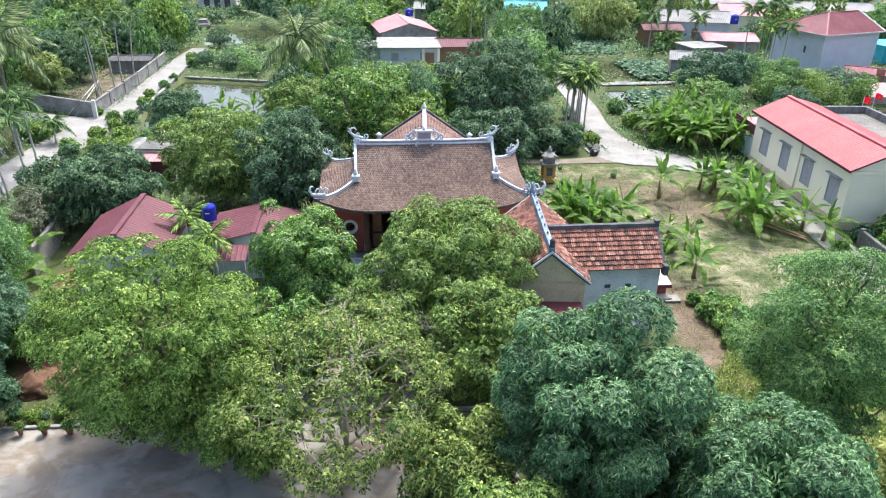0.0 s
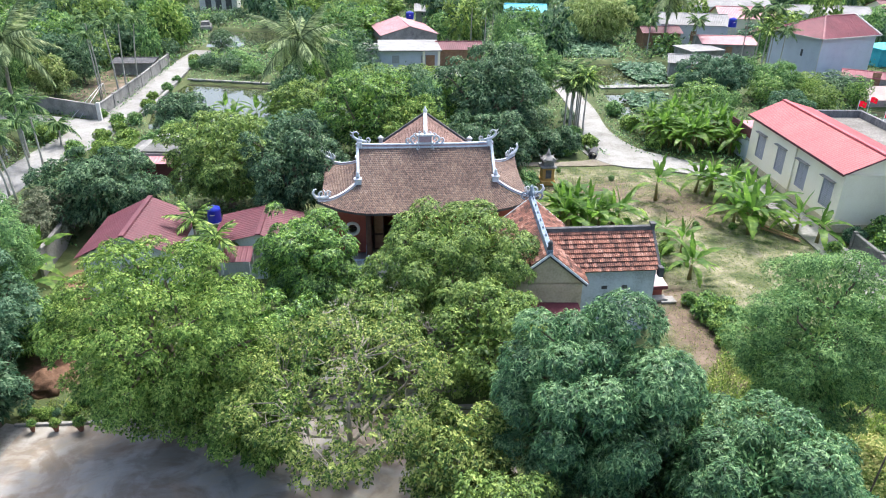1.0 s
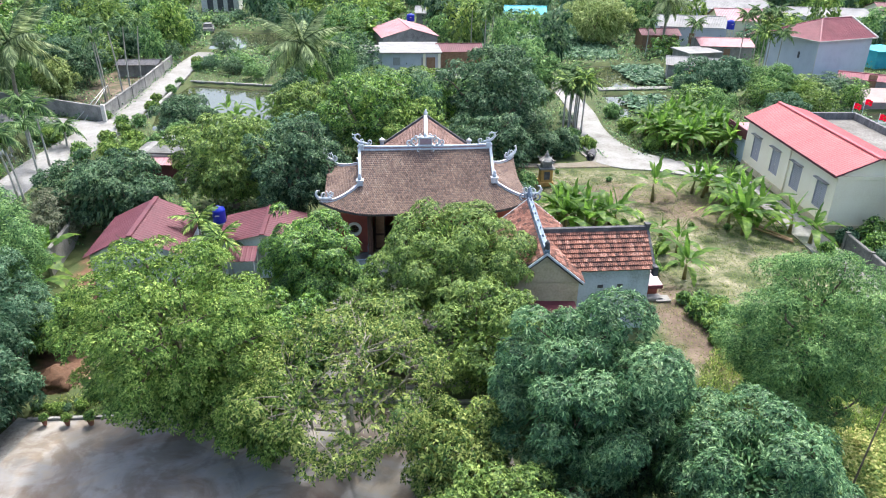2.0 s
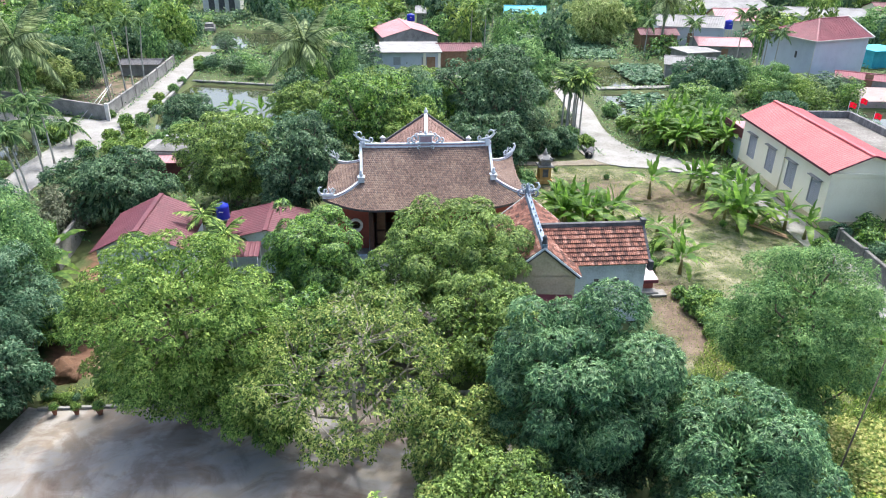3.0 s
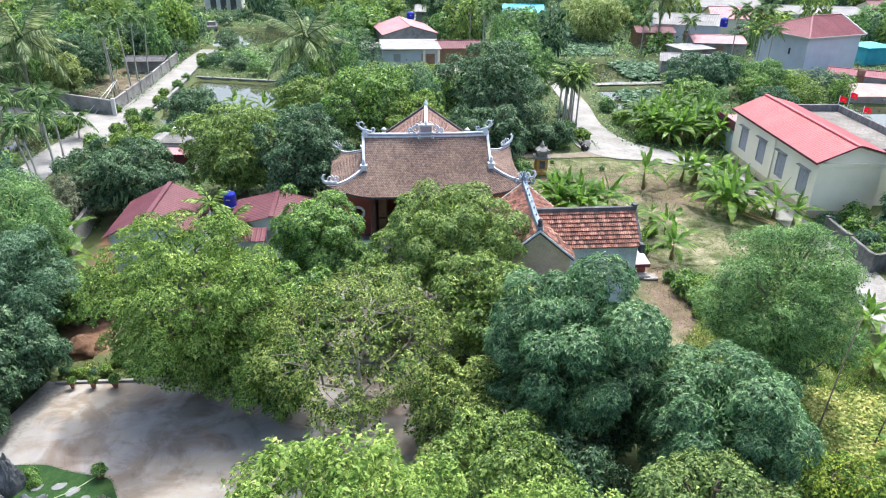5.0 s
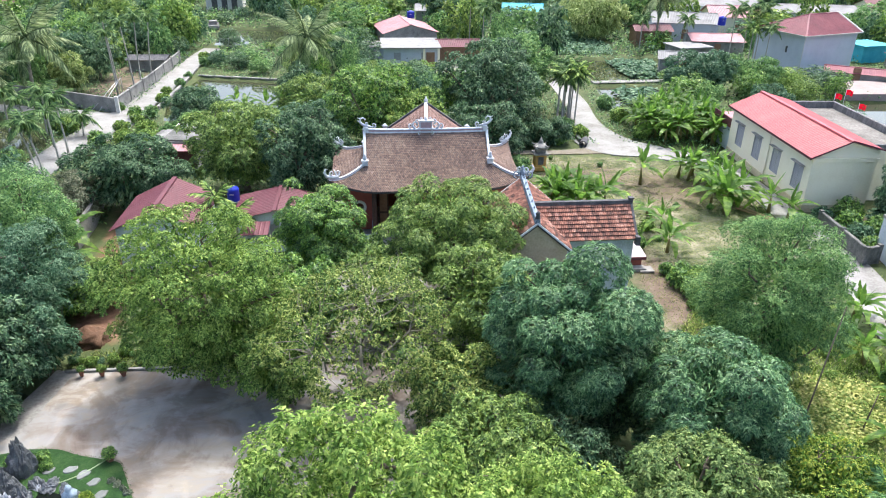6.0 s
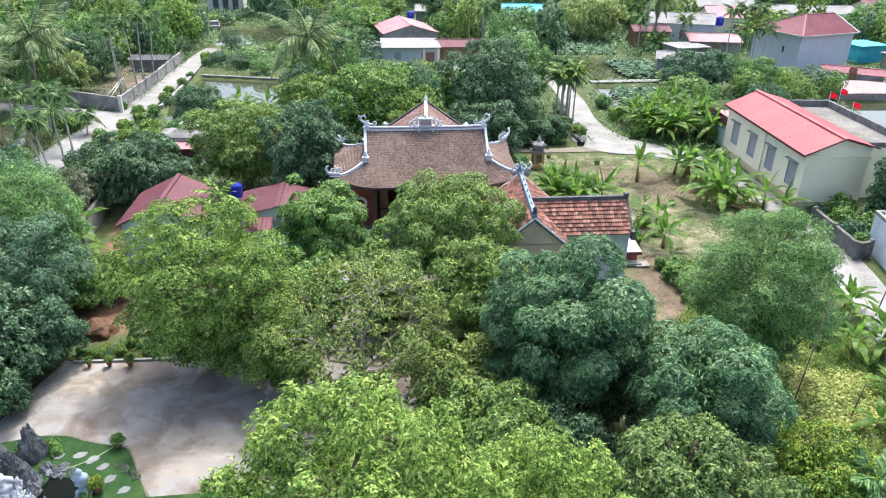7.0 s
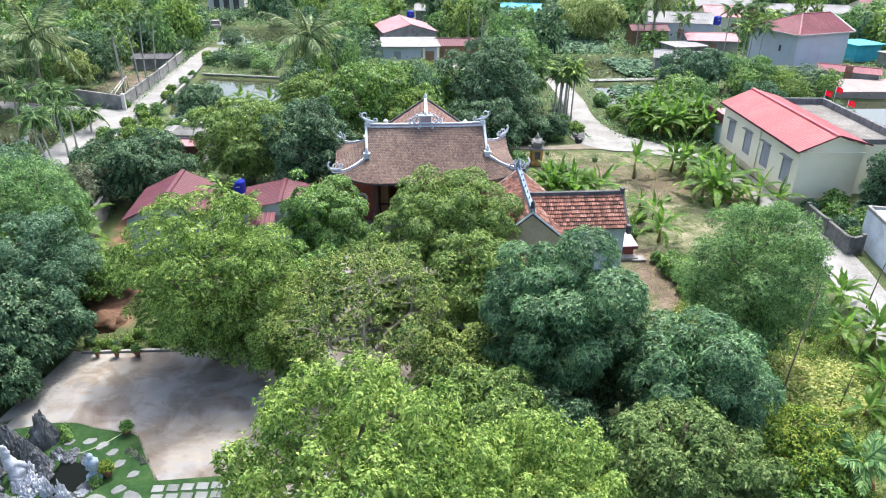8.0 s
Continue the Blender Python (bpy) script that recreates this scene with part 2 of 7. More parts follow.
def court_mat():
    """Cast concrete with wide wandering damp stains and pale drifts of dust."""
    m = mat("court_concrete", [(.2, .19, .18), (.22, .21, .2)], scale=3.0, fine=12, rough=0.8, bump=0.08)
    n, ln = m.node_tree.nodes, m.node_tree.links
    tc = n.new("ShaderNodeTexCoord")
    col = None
    for sc, stretch, cols, low, high in ((0.2, (1.0, 1.5, 1.0), [(.135, .105, .084), (.2, .174, .154), (.236, .23, .224), (.262, .232, .194), (.3, .288, .266)], .34, .66),
                                         (0.45, (1.6, 0.9, 1.0), [(.72, .69, .67), (1.0, .98, .96), (1.0, 1.0, 1.0), (1.16, 1.12, 1.06)], .32, .68),
                                         (0.5, (1.0, 1.0, 1.0), [(.78, .73, .68), (.86, .82, .79), (1.02, 1.02, 1.03), (1.08, 1.09, 1.1)], .42, .56)):
        mp = n.new("ShaderNodeMapping")
        mp.inputs["Scale"].default_value = stretch
        mp.inputs["Rotation"].default_value = (0, 0, .5)
        ln.new(tc.outputs["Object"], mp.inputs[0])
        nz = n.new("ShaderNodeTexNoise")
        nz.inputs["Scale"].default_value, nz.inputs["Detail"].default_value, nz.inputs["Roughness"].default_value, nz.inputs["Distortion"].default_value = sc, 8, .62, .7
        ln.new(mp.outputs[0], nz.inputs["Vector"])
        rp = n.new("ShaderNodeValToRGB")
        e = rp.color_ramp.elements
        while len(e) < len(cols):
            e.new(.5)
        for i, c in enumerate(cols):
            e[i].position, e[i].color = low + (high - low) * i / (len(cols) - 1), (*c, 1)
        ln.new(nz.outputs["Fac"], rp.inputs[0])
        if col is None:
            col = rp.outputs[0]
        else:
            mx = n.new("ShaderNodeMix")
            mx.data_type, mx.blend_type = "RGBA", "MULTIPLY"
            mx.inputs[0].default_value = 1.0
            ln.new(col, mx.inputs[6])
            ln.new(rp.outputs[0], mx.inputs[7])
            col = mx.outputs[2]
    ln.new(col, n["Principled BSDF"].inputs["Base Color"])
    return m


CONCRETE = court_mat()


# ---- building blocks ----
def thing(name, x, y, z, label, category, rz=0.0, group="", kind=""):
    ob = new(name)
    ob.empty_display_size = 0.3
    ob.matrix_basis = pose(x, y, z, 0, 0, rz)
    return tagged(ob, label, category, group, kind)


def mesh_of(name, bm, material):
    me = bpy.data.meshes.new(name)
    bm.to_mesh(me)
    bm.free()
    me.materials.append(material)
    return me


def part(name, bm, material, parent, label="", m=None):
    """One mesh under a thing or a part; bm may also be a ready mesh."""
    me = bm if isinstance(bm, bpy.types.Mesh) else mesh_of(name, bm, material)
    ob = new(name, me)
    ob.parent = parent
    if m is not None:
        ob.matrix_basis = m
    if label:
        ob["label"] = label
    return ob


def solo(name, bm, material, label, category, kind="", m=None, group=""):
    me = bm if isinstance(bm, bpy.types.Mesh) else mesh_of(name, bm, material)
    ob = new(name, me)
    if m is not None:
        ob.matrix_basis = m
    return tagged(ob, label, category, group, kind)


def box(bm, x0, x1, y0, y1, z0, z1, bevel=0.0, m=None):
    r = bmesh.ops.create_cube(bm, size=1)
    for v in r["verts"]:
        v.co = Vector((x0 + (v.co.x + .5) * (x1 - x0), y0 + (v.co.y + .5) * (y1 - y0), z0 + (v.co.z + .5) * (z1 - z0)))
    if bevel:
        es = list({e for v in r["verts"] for e in v.link_edges})
        q = bmesh.ops.bevel(bm, geom=es, offset=bevel, segments=1, affect="EDGES")
        vs = list({v for f in q["faces"] for v in f.verts} | {v for v in r["verts"] if v.is_valid})
    else:
        vs = r["verts"]
    if m is not None:
        bmesh.ops.transform(bm, matrix=m, verts=[v for v in vs if v.is_valid])
    return bm


def boxes(*rows, bevel=0.0):
    bm = bmesh.new()
    for r in rows:
        box(bm, *r, bevel=bevel)
    return bm


def tube(bm, pts, radii, sides=6, cap=True):
    """A round tapering tube along a line of points."""
    pts = [Vector(p) for p in pts]
    rings = []
    for i, p in enumerate(pts):
        d = (pts[min(i + 1, len(pts) - 1)] - pts[max(i - 1, 0)]).normalized()
        a = d.cross(Vector((0.31, 0.95, 0.05)) if abs(d.y) < 0.9 else Vector((1, 0, 0.1))).normalized()
        b = d.cross(a)
        r = radii[i] if isinstance(radii, (list, tuple)) else radii
        rings.append([bm.verts.new(p + a * r * math.cos(k * 2 * math.pi / sides) + b * r * math.sin(k * 2 * math.pi / sides)) for k in range(sides)])
    for u, w in zip(rings, rings[1:]):
        for k in range(sides):
            bm.faces.new((u[k], u[(k + 1) % sides], w[(k + 1) % sides], w[k])).smooth = True
    if cap:
        bm.faces.new(rings[0][::-1])
        bm.faces.new(rings[-1])
    return bm


def sweep(bm, pts, width, height, up=(0, 0, 1)):
    """A bar of oblong section along a line of points, standing on the line."""
    pts = [Vector(p) for p in pts]
    rings = []
    for i, p in enumerate(pts):
        d = (pts[min(i + 1, len(pts) - 1)] - pts[max(i - 1, 0)]).normalized()
        s = d.cross(Vector(up)).normalized() * width / 2
        u = Vector(up) * height
        rings.append([bm.verts.new(q) for q in (p - s, p + s, p + s * .8 + u, p - s * .8 + u)])
    for a, b in zip(rings, rings[1:]):
        for k in range(4):
            bm.faces.new((a[k], a[(k + 1) % 4], b[(k + 1) % 4], b[k]))
    bm.faces.new(rings[0][::-1])
    bm.faces.new(rings[-1])
    return bm


def slab(pts, z0, z1):
    """A flat slab over a plan outline."""
    bm = bmesh.new()
    f = bm.faces.new([bm.verts.new((x, y, z0)) for x, y in pts])
    if f.normal.z < 0:
        f.normal_flip()
    f.normal_update()
    r = bmesh.ops.extrude_face_region(bm, geom=[f])
    for v in [g for g in r["geom"] if isinstance(g, bmesh.types.BMVert)]:
        v.co.z = z1
    bmesh.ops.recalc_face_normals(bm, faces=bm.faces)
    return bm


def lathe(bm, profile, x=0, y=0, sides=12):
    rings = [[bm.verts.new((x + r * math.cos(k * 2 * math.pi / sides), y + r * math.sin(k * 2 * math.pi / sides), z)) for k in range(sides)] for r, z in profile]
    for a, b in zip(rings, rings[1:]):
        for k in range(sides):
            bm.faces.new((a[k], a[(k + 1) % sides], b[(k + 1) % sides], b[k])).smooth = True
    bm.faces.new(rings[0][::-1])
    bm.faces.new(rings[-1])
    return bm


def smooth_line(pts, n=6):
    """A Catmull-Rom line through plan points."""
    p = [pts[0], *pts, pts[-1]]
    out = []
    for i in range(1, len(p) - 2):
        for k in range(n):
            t = k / n
            out.append(tuple(0.5 * (2 * b + (c - a) * t + (2 * a - 5 * b + 4 * c - d) * t * t + (3 * b - a - 3 * c + d) * t ** 3)
                             for a, b, c, d in zip(p[i - 1], p[i], p[i + 1], p[i + 2])))
    return out + [pts[-1]]


# ---- leaves and trees ----
def leaves_mesh(name, pos, axis, length, width, material, rng, droop=0.25, fold=0.12, face=None):
    """Many rhombic leaves in one mesh: place, direction, length, width and facing of each."""
    n = len(pos)
    axis = axis / np.linalg.norm(axis, axis=1, keepdims=True)
    ref = (np.tile([0.0, 0.0, 1.0], (n, 1)) if face is None else face) + rng.normal(0, 0.32, (n, 3))
    side = np.cross(axis, ref)
    side /= np.maximum(np.linalg.norm(side, axis=1, keepdims=True), 1e-6)
    nor = np.cross(side, axis)
    ln, w = length[:, None], width[:, None]
    v = np.empty((n, 4, 3))
    v[:, 0] = pos
    v[:, 1] = pos + axis * ln * .45 + side * w / 2 + nor * w * fold
    v[:, 2] = pos + axis * ln
    v[:, 2, 2] -= length * droop
    v[:, 3] = pos + axis * ln * .45 - side * w / 2 + nor * w * fold
    me = bpy.data.meshes.new(name)
    me.vertices.add(n * 4)
    me.vertices.foreach_set("co", v.ravel())
    me.loops.add(n * 4)
    me.loops.foreach_set("vertex_index", np.arange(n * 4, dtype=np.int32))
    me.polygons.add(n)
    me.polygons.foreach_set("loop_start", np.arange(0, n * 4, 4, dtype=np.int32))
    me.update()
    me.validate()
    me.materials.append(material)
    return me


def crown(name, lobes, total, leaf, width, material, seed, droop=0.25, spread=0.9, inner=0.15, ragged=0.1, low=-0.35, per=6):
    """Rosettes of leaves over the skins of many small clumps; the first lobe is the core, filled with larger leaves."""
    rng = np.random.default_rng(seed)
    lb = np.array(lobes, float)
    area = lb[:, 3] * lb[:, 4] + lb[:, 4] * lb[:, 5] + lb[:, 3] * lb[:, 5]
    area[0] = 0
    n_in = int(total * inner)
    n = int((total - n_in) / per)
    which = rng.choice(len(lb), n, p=area / area.sum())
    d = rng.normal(0, 1, (n, 3))
    d /= np.linalg.norm(d, axis=1, keepdims=True)
    c, r = lb[which, :3], lb[which, 3:]
    away = c - lb[0, :3] * [1, 1, .75]
    away /= np.maximum(np.linalg.norm(away, axis=1, keepdims=True), 1e-6)
    d = np.where(((d * away).sum(1) < -.3)[:, None], -d, d)
    d[:, 2] = np.where(d[:, 2] < low, -d[:, 2], d[:, 2])
    p = c + d * r * (1 + rng.normal(0, ragged, n))[:, None] * np.where(rng.random(n) < .2, rng.uniform(.4, .95, n), 1)[:, None]
    p[:, 2] = np.maximum(p[:, 2], .1)
    out = d + [0, 0, .45]
    out /= np.linalg.norm(out, axis=1, keepdims=True)
    o = np.repeat(out, per, 0)
    pos = np.repeat(p, per, 0) + rng.normal(0, leaf * .18, (n * per, 3))
    ax = rng.normal(0, 1, (n * per, 3))
    ax -= o * (ax * o).sum(1, keepdims=True)
    ax /= np.linalg.norm(ax, axis=1, keepdims=True)
    ax += o * .3 + rng.normal(0, spread * .3, (n * per, 3))
    ln = leaf * np.repeat(rng.uniform(.75, 1.25, n), per) * rng.uniform(.75, 1.15, n * per)
    if n_in:
        e = rng.normal(0, 1, (n_in, 3))
        e /= np.linalg.norm(e, axis=1, keepdims=True)
        q = lb[0, :3] + e * lb[0, 3:] * rng.uniform(.5, 1.05, (n_in, 1))
        q[:, 2] = np.maximum(q[:, 2], .1)
        pos, ax, ln, o = np.vstack([pos, q]), np.vstack([ax, e + rng.normal(0, .6, (n_in, 3))]), np.concatenate([ln, leaf * rng.uniform(1.6, 2.4, n_in)]), np.vstack([o, e])
    return leaves_mesh(name, pos, ax, ln, ln * width * rng.uniform(.75, 1.2, len(pos)), material, rng, droop, face=o)


def lobes_for(rx, ry, z0, z1, clump, seed, flat=0.8, cover=1.0, big=16, core=0.66, dome=1.0):
    """A core, some large boughs over an egg-shaped crown, and small clumps on the boughs; the trunk at 0, 0."""
    rng = np.random.default_rng(seed + 900)
    zc, rz = (z0 + z1) / 2, (z1 - z0) / 2
    out = [(0, 0, zc - .06 * rz, rx * core, ry * core, rz * core * 1.05)]
    m = (rx + ry + rz) / 3
    boughs = []
    for i in range(big):
        u = 1 - 1.95 * (i + .4) / big
        a = i * 2.39996 + rng.uniform(-.5, .5)
        h = max(0, 1 - u * u) ** (.5 * (dome if u > 0 else 1))
        s = rng.uniform(.26, .42)
        k = (1 - s) * rng.uniform(.84, 1.14)
        boughs.append((np.array([rx * h * math.cos(a) * k, ry * h * math.sin(a) * k, zc + rz * u * k]), np.array([rx * s, ry * s, min(rz, m) * s])))
    for c, r in boughs:
        n2 = int(cover * 6 * (r.mean() / clump) ** 2) + 6
        for _ in range(n2):
            d = rng.normal(0, 1, 3)
            d /= np.linalg.norm(d)
            w = c - np.array(out[0][:3])
            if d @ w < -.2 * np.linalg.norm(w):
                d = -d
            s = clump * rng.uniform(.65, 1.5)
            p = c + d * (r - s * .5) * rng.uniform(.8, 1.12)
            if any((((p - c2) / r2) ** 2).sum() < .5 for c2, r2 in boughs if c2 is not c):
                continue
            q = np.array(out[1:]) if len(out) > 1 else np.zeros((0, 6))
            if len(q) and (np.linalg.norm(q[:, :3] - p, axis=1) < .68 * (q[:, 3] + s)).any():
                continue
            out.append((p[0], p[1], max(s * .4, p[2]), s, s, s * flat))
    return out


def limbs_mesh(lobes, base_r, fork, seed, every=1):
    """A few crooked main limbs towards the far ends of the crown, and boughs that leave them for the other clumps."""
    bm = bmesh.new()
    rng = random.Random(seed)
    ends = [Vector(q[:3]) for q in lobes[1::every]]
    main = [max(ends, key=lambda e: e.z)]
    while len(main) < min(7, len(ends)):
        main.append(max(ends, key=lambda e: min((e - m).length for m in main)))

    def crooked(a, e, n, amount):
        d = (e - a).length * amount
        mid = [a.lerp(e, k / n) + Vector((rng.uniform(-d, d), rng.uniform(-d, d), rng.uniform(-d * .4, d) + math.sin(k / n * math.pi) * d * .6)) for k in range(1, n)]
        return [a, *mid, e]

    lines = []
    for e in main:
        line = crooked(Vector((rng.uniform(-.05, .05), rng.uniform(-.05, .05), fork * rng.uniform(.55, 1.15))), e, 5, .09)
        lines.append(line)
        tube(bm, line, [base_r * k for k in (.55, .45, .36, .26, .16, .06)], 6, False)
    for e in ends:
        if e in main:
            continue
        s = min((p for line in lines for p in line[1:5]), key=lambda p: (p - e).length)
        tube(bm, crooked(s, e, 3, .12), [base_r * k for k in (.24, .17, .11, .04)], 5, False)
        for k in range(2):
            t = e + Vector((rng.uniform(-.5, .5), rng.uniform(-.5, .5), rng.uniform(-.1, .5)))
            tube(bm, crooked(s.lerp(e, .6), t, 2, .15), [base_r * .11, base_r * .08, base_r * .03], 4, False)
    return bm


def tree(x, y, rx, ry, z0, z1, material, label, seed, total=30000, leaf=0.13, width=0.4, droop=0.25, clump=0.6, trunk=0.22,
         category="tree", name="tree", bark=BARK, lean=(0, 0), inner=0.12, ragged=0.1, spread=0.9, low=-0.35, flat=0.8, rz=0.0, limbs=14, cover=1.0, extra=(), big=16, core=0.66, per=6, dome=0.8):
    rx, ry, leaf = rx * 1.08, ry * 1.08, leaf * 1.08
    t = thing(name, x, y, 0, label, category, rz)
    lob = lobes_for(rx, ry, z0, z1, clump, seed, flat, cover, big, core, dome) + list(extra)
    lob = [(a + lean[0], b + lean[1], *r) for a, b, *r in lob]
    fork = max(z0 + (z1 - z0) * .12, z1 * .2)
    bm = bmesh.new()
    tube(bm, [(-lean[0] * .2, -lean[1] * .2, -.1), (0, 0, .25), (lean[0] * .25 + .05, lean[1] * .25, fork * .6), (lean[0] * .6, lean[1] * .6, fork * 1.15), (lean[0], lean[1], (z0 + z1) / 2)],
         [trunk * 1.5, trunk * 1.05, trunk * .9, trunk * .75, trunk * .35], 8)
    part("trunk", bm, bark, t)
    if limbs:
        part("branch_work", limbs_mesh(lob, trunk * 1.1, fork, seed, max(1, len(lob) // limbs)), bark, t)
    part("crown", crown("crown", lob, total, leaf, width, material, seed, droop, spread, inner, ragged, low, per), material, t)
    return t


# ---- ground, ponds, lanes ----
PONDS = [  # outlines in plan
    [(-24.5, 17.5), (-20.4, 18.3), (-19.2, 22.6), (-23.5, 22.2)],
    [(-25.0, 85.2), (-15.5, 82.6), (-12.6, 76), (-13.0, 68.6), (-17.5, 66.5), (-24.6, 66.2), (-25.7, 72), (-25.7, 79)],
    [(-47, 66.5), (-37, 66.3), (-33, 60.5), (-32.6, 57.2), (-35.5, 52.2), (-47, 51)],
    [(-29.5, 124), (-17.5, 122), (-14.5, 108), (-27.5, 107.5)],
    [(24.5, 95), (36.5, 94.2), (32.5, 82.0), (23.8, 80.8)],
    [(22.8, 78.6), (30.8, 78.2), (27.2, 69.5), (22.2, 68.5)],
    [(10.2, 60.5), (13.6, 62.0), (13.2, 58.6), (11.0, 57.0)],
    [(44.0, 57.5), (54, 57.5), (64, 69.3), (49.5, 69.6), (46, 63)],
    [(23.0, 121), (34.0, 119), (32.0, 98.5), (23.5, 98.5)],
]


def inside(x, y, poly):
    """Signed distance to an outline, positive within; for arrays."""
    x, y = np.asarray(x, float), np.asarray(y, float)
    ins = np.zeros(x.shape, bool)
    dist = np.full(x.shape, 1e9)
    for (ax, ay), (bx, by) in zip(poly, poly[1:] + poly[:1]):
        ins ^= ((ay > y) != (by > y)) & (x < (bx - ax) * (y - ay) / ((by - ay) if by != ay else 1e-9) + ax)
        t = np.clip(((x - ax) * (bx - ax) + (y - ay) * (by - ay)) / ((bx - ax) ** 2 + (by - ay) ** 2), 0, 1)
        dist = np.minimum(dist, np.hypot(x - ax - t * (bx - ax), y - ay - t * (by - ay)))
    return np.where(ins, dist, -dist)


YARD = [(7.5, 53.2), (20, 51.5), (25.5, 38), (24, 33), (14, 24), (9.5, 24.5), (11, 30), (11, 33), (7.5, 34), (7, 44)]
BARE = [(-22, 43), (-19, 42), (-18.8, 36), (-17, 31), (-16.5, 25.5), (-19.2, 25), (-20.6, 32)]
PATCH = [(7.5, 8), (7.5, 16), (12, 24), (19, 22), (22, 10)]


def build_ground():
    xs = np.concatenate([[-3000, -900, -300, -140], np.arange(-70, -45, 2.5), np.arange(-45, 62, .65), np.arange(62, 90, 2.5), [140, 300, 900, 3000]])
    ys = np.concatenate([[-3000, -600, -150, -50], np.arange(-25, 5, 2.5), np.arange(5, 126, .65), np.arange(126, 180, 3), [300, 700, 1500, 4000]])
    X, Y = np.meshgrid(xs, ys)
    rng = np.random.default_rng(5)
    fine = (np.abs(X - 8) < 54) & (Y > 4) & (Y < 126)
    Z = np.where(fine, rng.normal(0, .012, X.shape), 0) - .03
    for p in PONDS:
        Z = Z - np.clip(inside(X, Y, p) + .35, 0, 1.3) * .75
    n, k = X.shape
    verts = np.stack([X, Y, Z], -1).reshape(-1, 3)
    i = np.arange(n * k).reshape(n, k)
    faces = np.stack([i[:-1, :-1], i[:-1, 1:], i[1:, 1:], i[1:, :-1]], -1).reshape(-1, 4)
    me = bpy.data.meshes.new("ground")
    me.from_pydata(verts.tolist(), [], faces.tolist())
    dry = np.clip(inside(X, Y, YARD) / 1.5 + .3, 0, .46)
    dry = np.maximum(dry, np.clip(inside(X, Y, PATCH) / 2 + .2, 0, .4))
    red = np.clip(inside(X, Y, BARE) / 1.5 + .3, 0, .8)
    soil = np.maximum(0, np.clip(inside(X, Y, [(-36, 74), (-30, 71), (-29.8, 93), (-37, 93)]) / 1.5 + .2, 0, .6))
    soil = np.maximum(soil, np.clip(inside(X, Y, [(25.4, 31), (25.9, 38.6), (33, 38.6), (32, 31)]) / 1.2 + .2, 0, .6))
    soil = np.maximum(soil, np.clip(1.05 - np.hypot((X - 12.4) / 1.4, (Y - 29) / 5.0) * .5, 0, .85))
    soil = np.maximum(soil, np.clip(.9 - np.hypot((X - 18.5) / 2.8, (Y - 44.5) / 3.4) * .4, 0, .72))
    soil = np.maximum(soil, np.clip(.8 - np.hypot((X - 13.5) / 4.5, (Y - 47.5) / 2.4) * .4, 0, .6))
    for key, val in (("dry", dry), ("red", red), ("soil", soil)):
        me.attributes.new(key, "FLOAT", "POINT").data.foreach_set("value", val.ravel())
    me.materials.append(GROUND)
    me.shade_smooth()
    tagged(new("ground", me), "flat delta ground of grass, bare soil and pond banks", "ground", kind="structure")
    for p in PONDS:
        bm = bmesh.new()
        cx, cy = np.mean(p, 0)
        f = bm.faces.new([bm.verts.new((cx + (x - cx) * 1.12, cy + (y - cy) * 1.12, -.3)) for x, y in p])
        f.normal_update()
        if f.normal.z < 0:
            f.normal_flip()
        solo("water", bm, WATER, "murky green still pond water", "pond", "structure")


build_ground()


VERGE = []
rg = random.Random(4)


def lane(name, line, width, label, material=LANE, z=.06):
    """A concrete lane of one width, or of one width for each point, along a plan line."""
    w = width if isinstance(width, (list, tuple)) else [width] * len(line)
    pts = smooth_line([(x, y, k) for (x, y), k in zip(line, w)], 6)
    left, right = [], []
    for i, (x, y, k) in enumerate(pts):
        a, b = pts[max(i - 1, 0)], pts[min(i + 1, len(pts) - 1)]
        d = Vector((b[0] - a[0], b[1] - a[1])).normalized()
        left.append((x - d.y * k / 2, y + d.x * k / 2))
        right.append((x + d.y * k / 2, y - d.x * k / 2))
    VERGE.extend(q for side in (left, right) for a, b in zip(side, side[1:]) for q in [tuple(Vector(a).lerp(Vector(b), rg.random())) for _ in range(4)])
    bm = bmesh.new()
    rows = [[bm.verts.new((*q, z)) for q in side] for side in (left, right)]
    low = [[bm.verts.new((*q, -.15)) for q in side] for side in (left, right)]
    for i in range(len(left) - 1):
        bm.faces.new((rows[0][i], rows[1][i], rows[1][i + 1], rows[0][i + 1]))
        bm.faces.new((low[0][i], rows[0][i], rows[0][i + 1], low[0][i + 1]))
        bm.faces.new((rows[1][i], low[1][i], low[1][i + 1], rows[1][i + 1]))
    bmesh.ops.recalc_face_normals(bm, faces=bm.faces)
    return solo(name, bm, material, label, "lane", "structure")


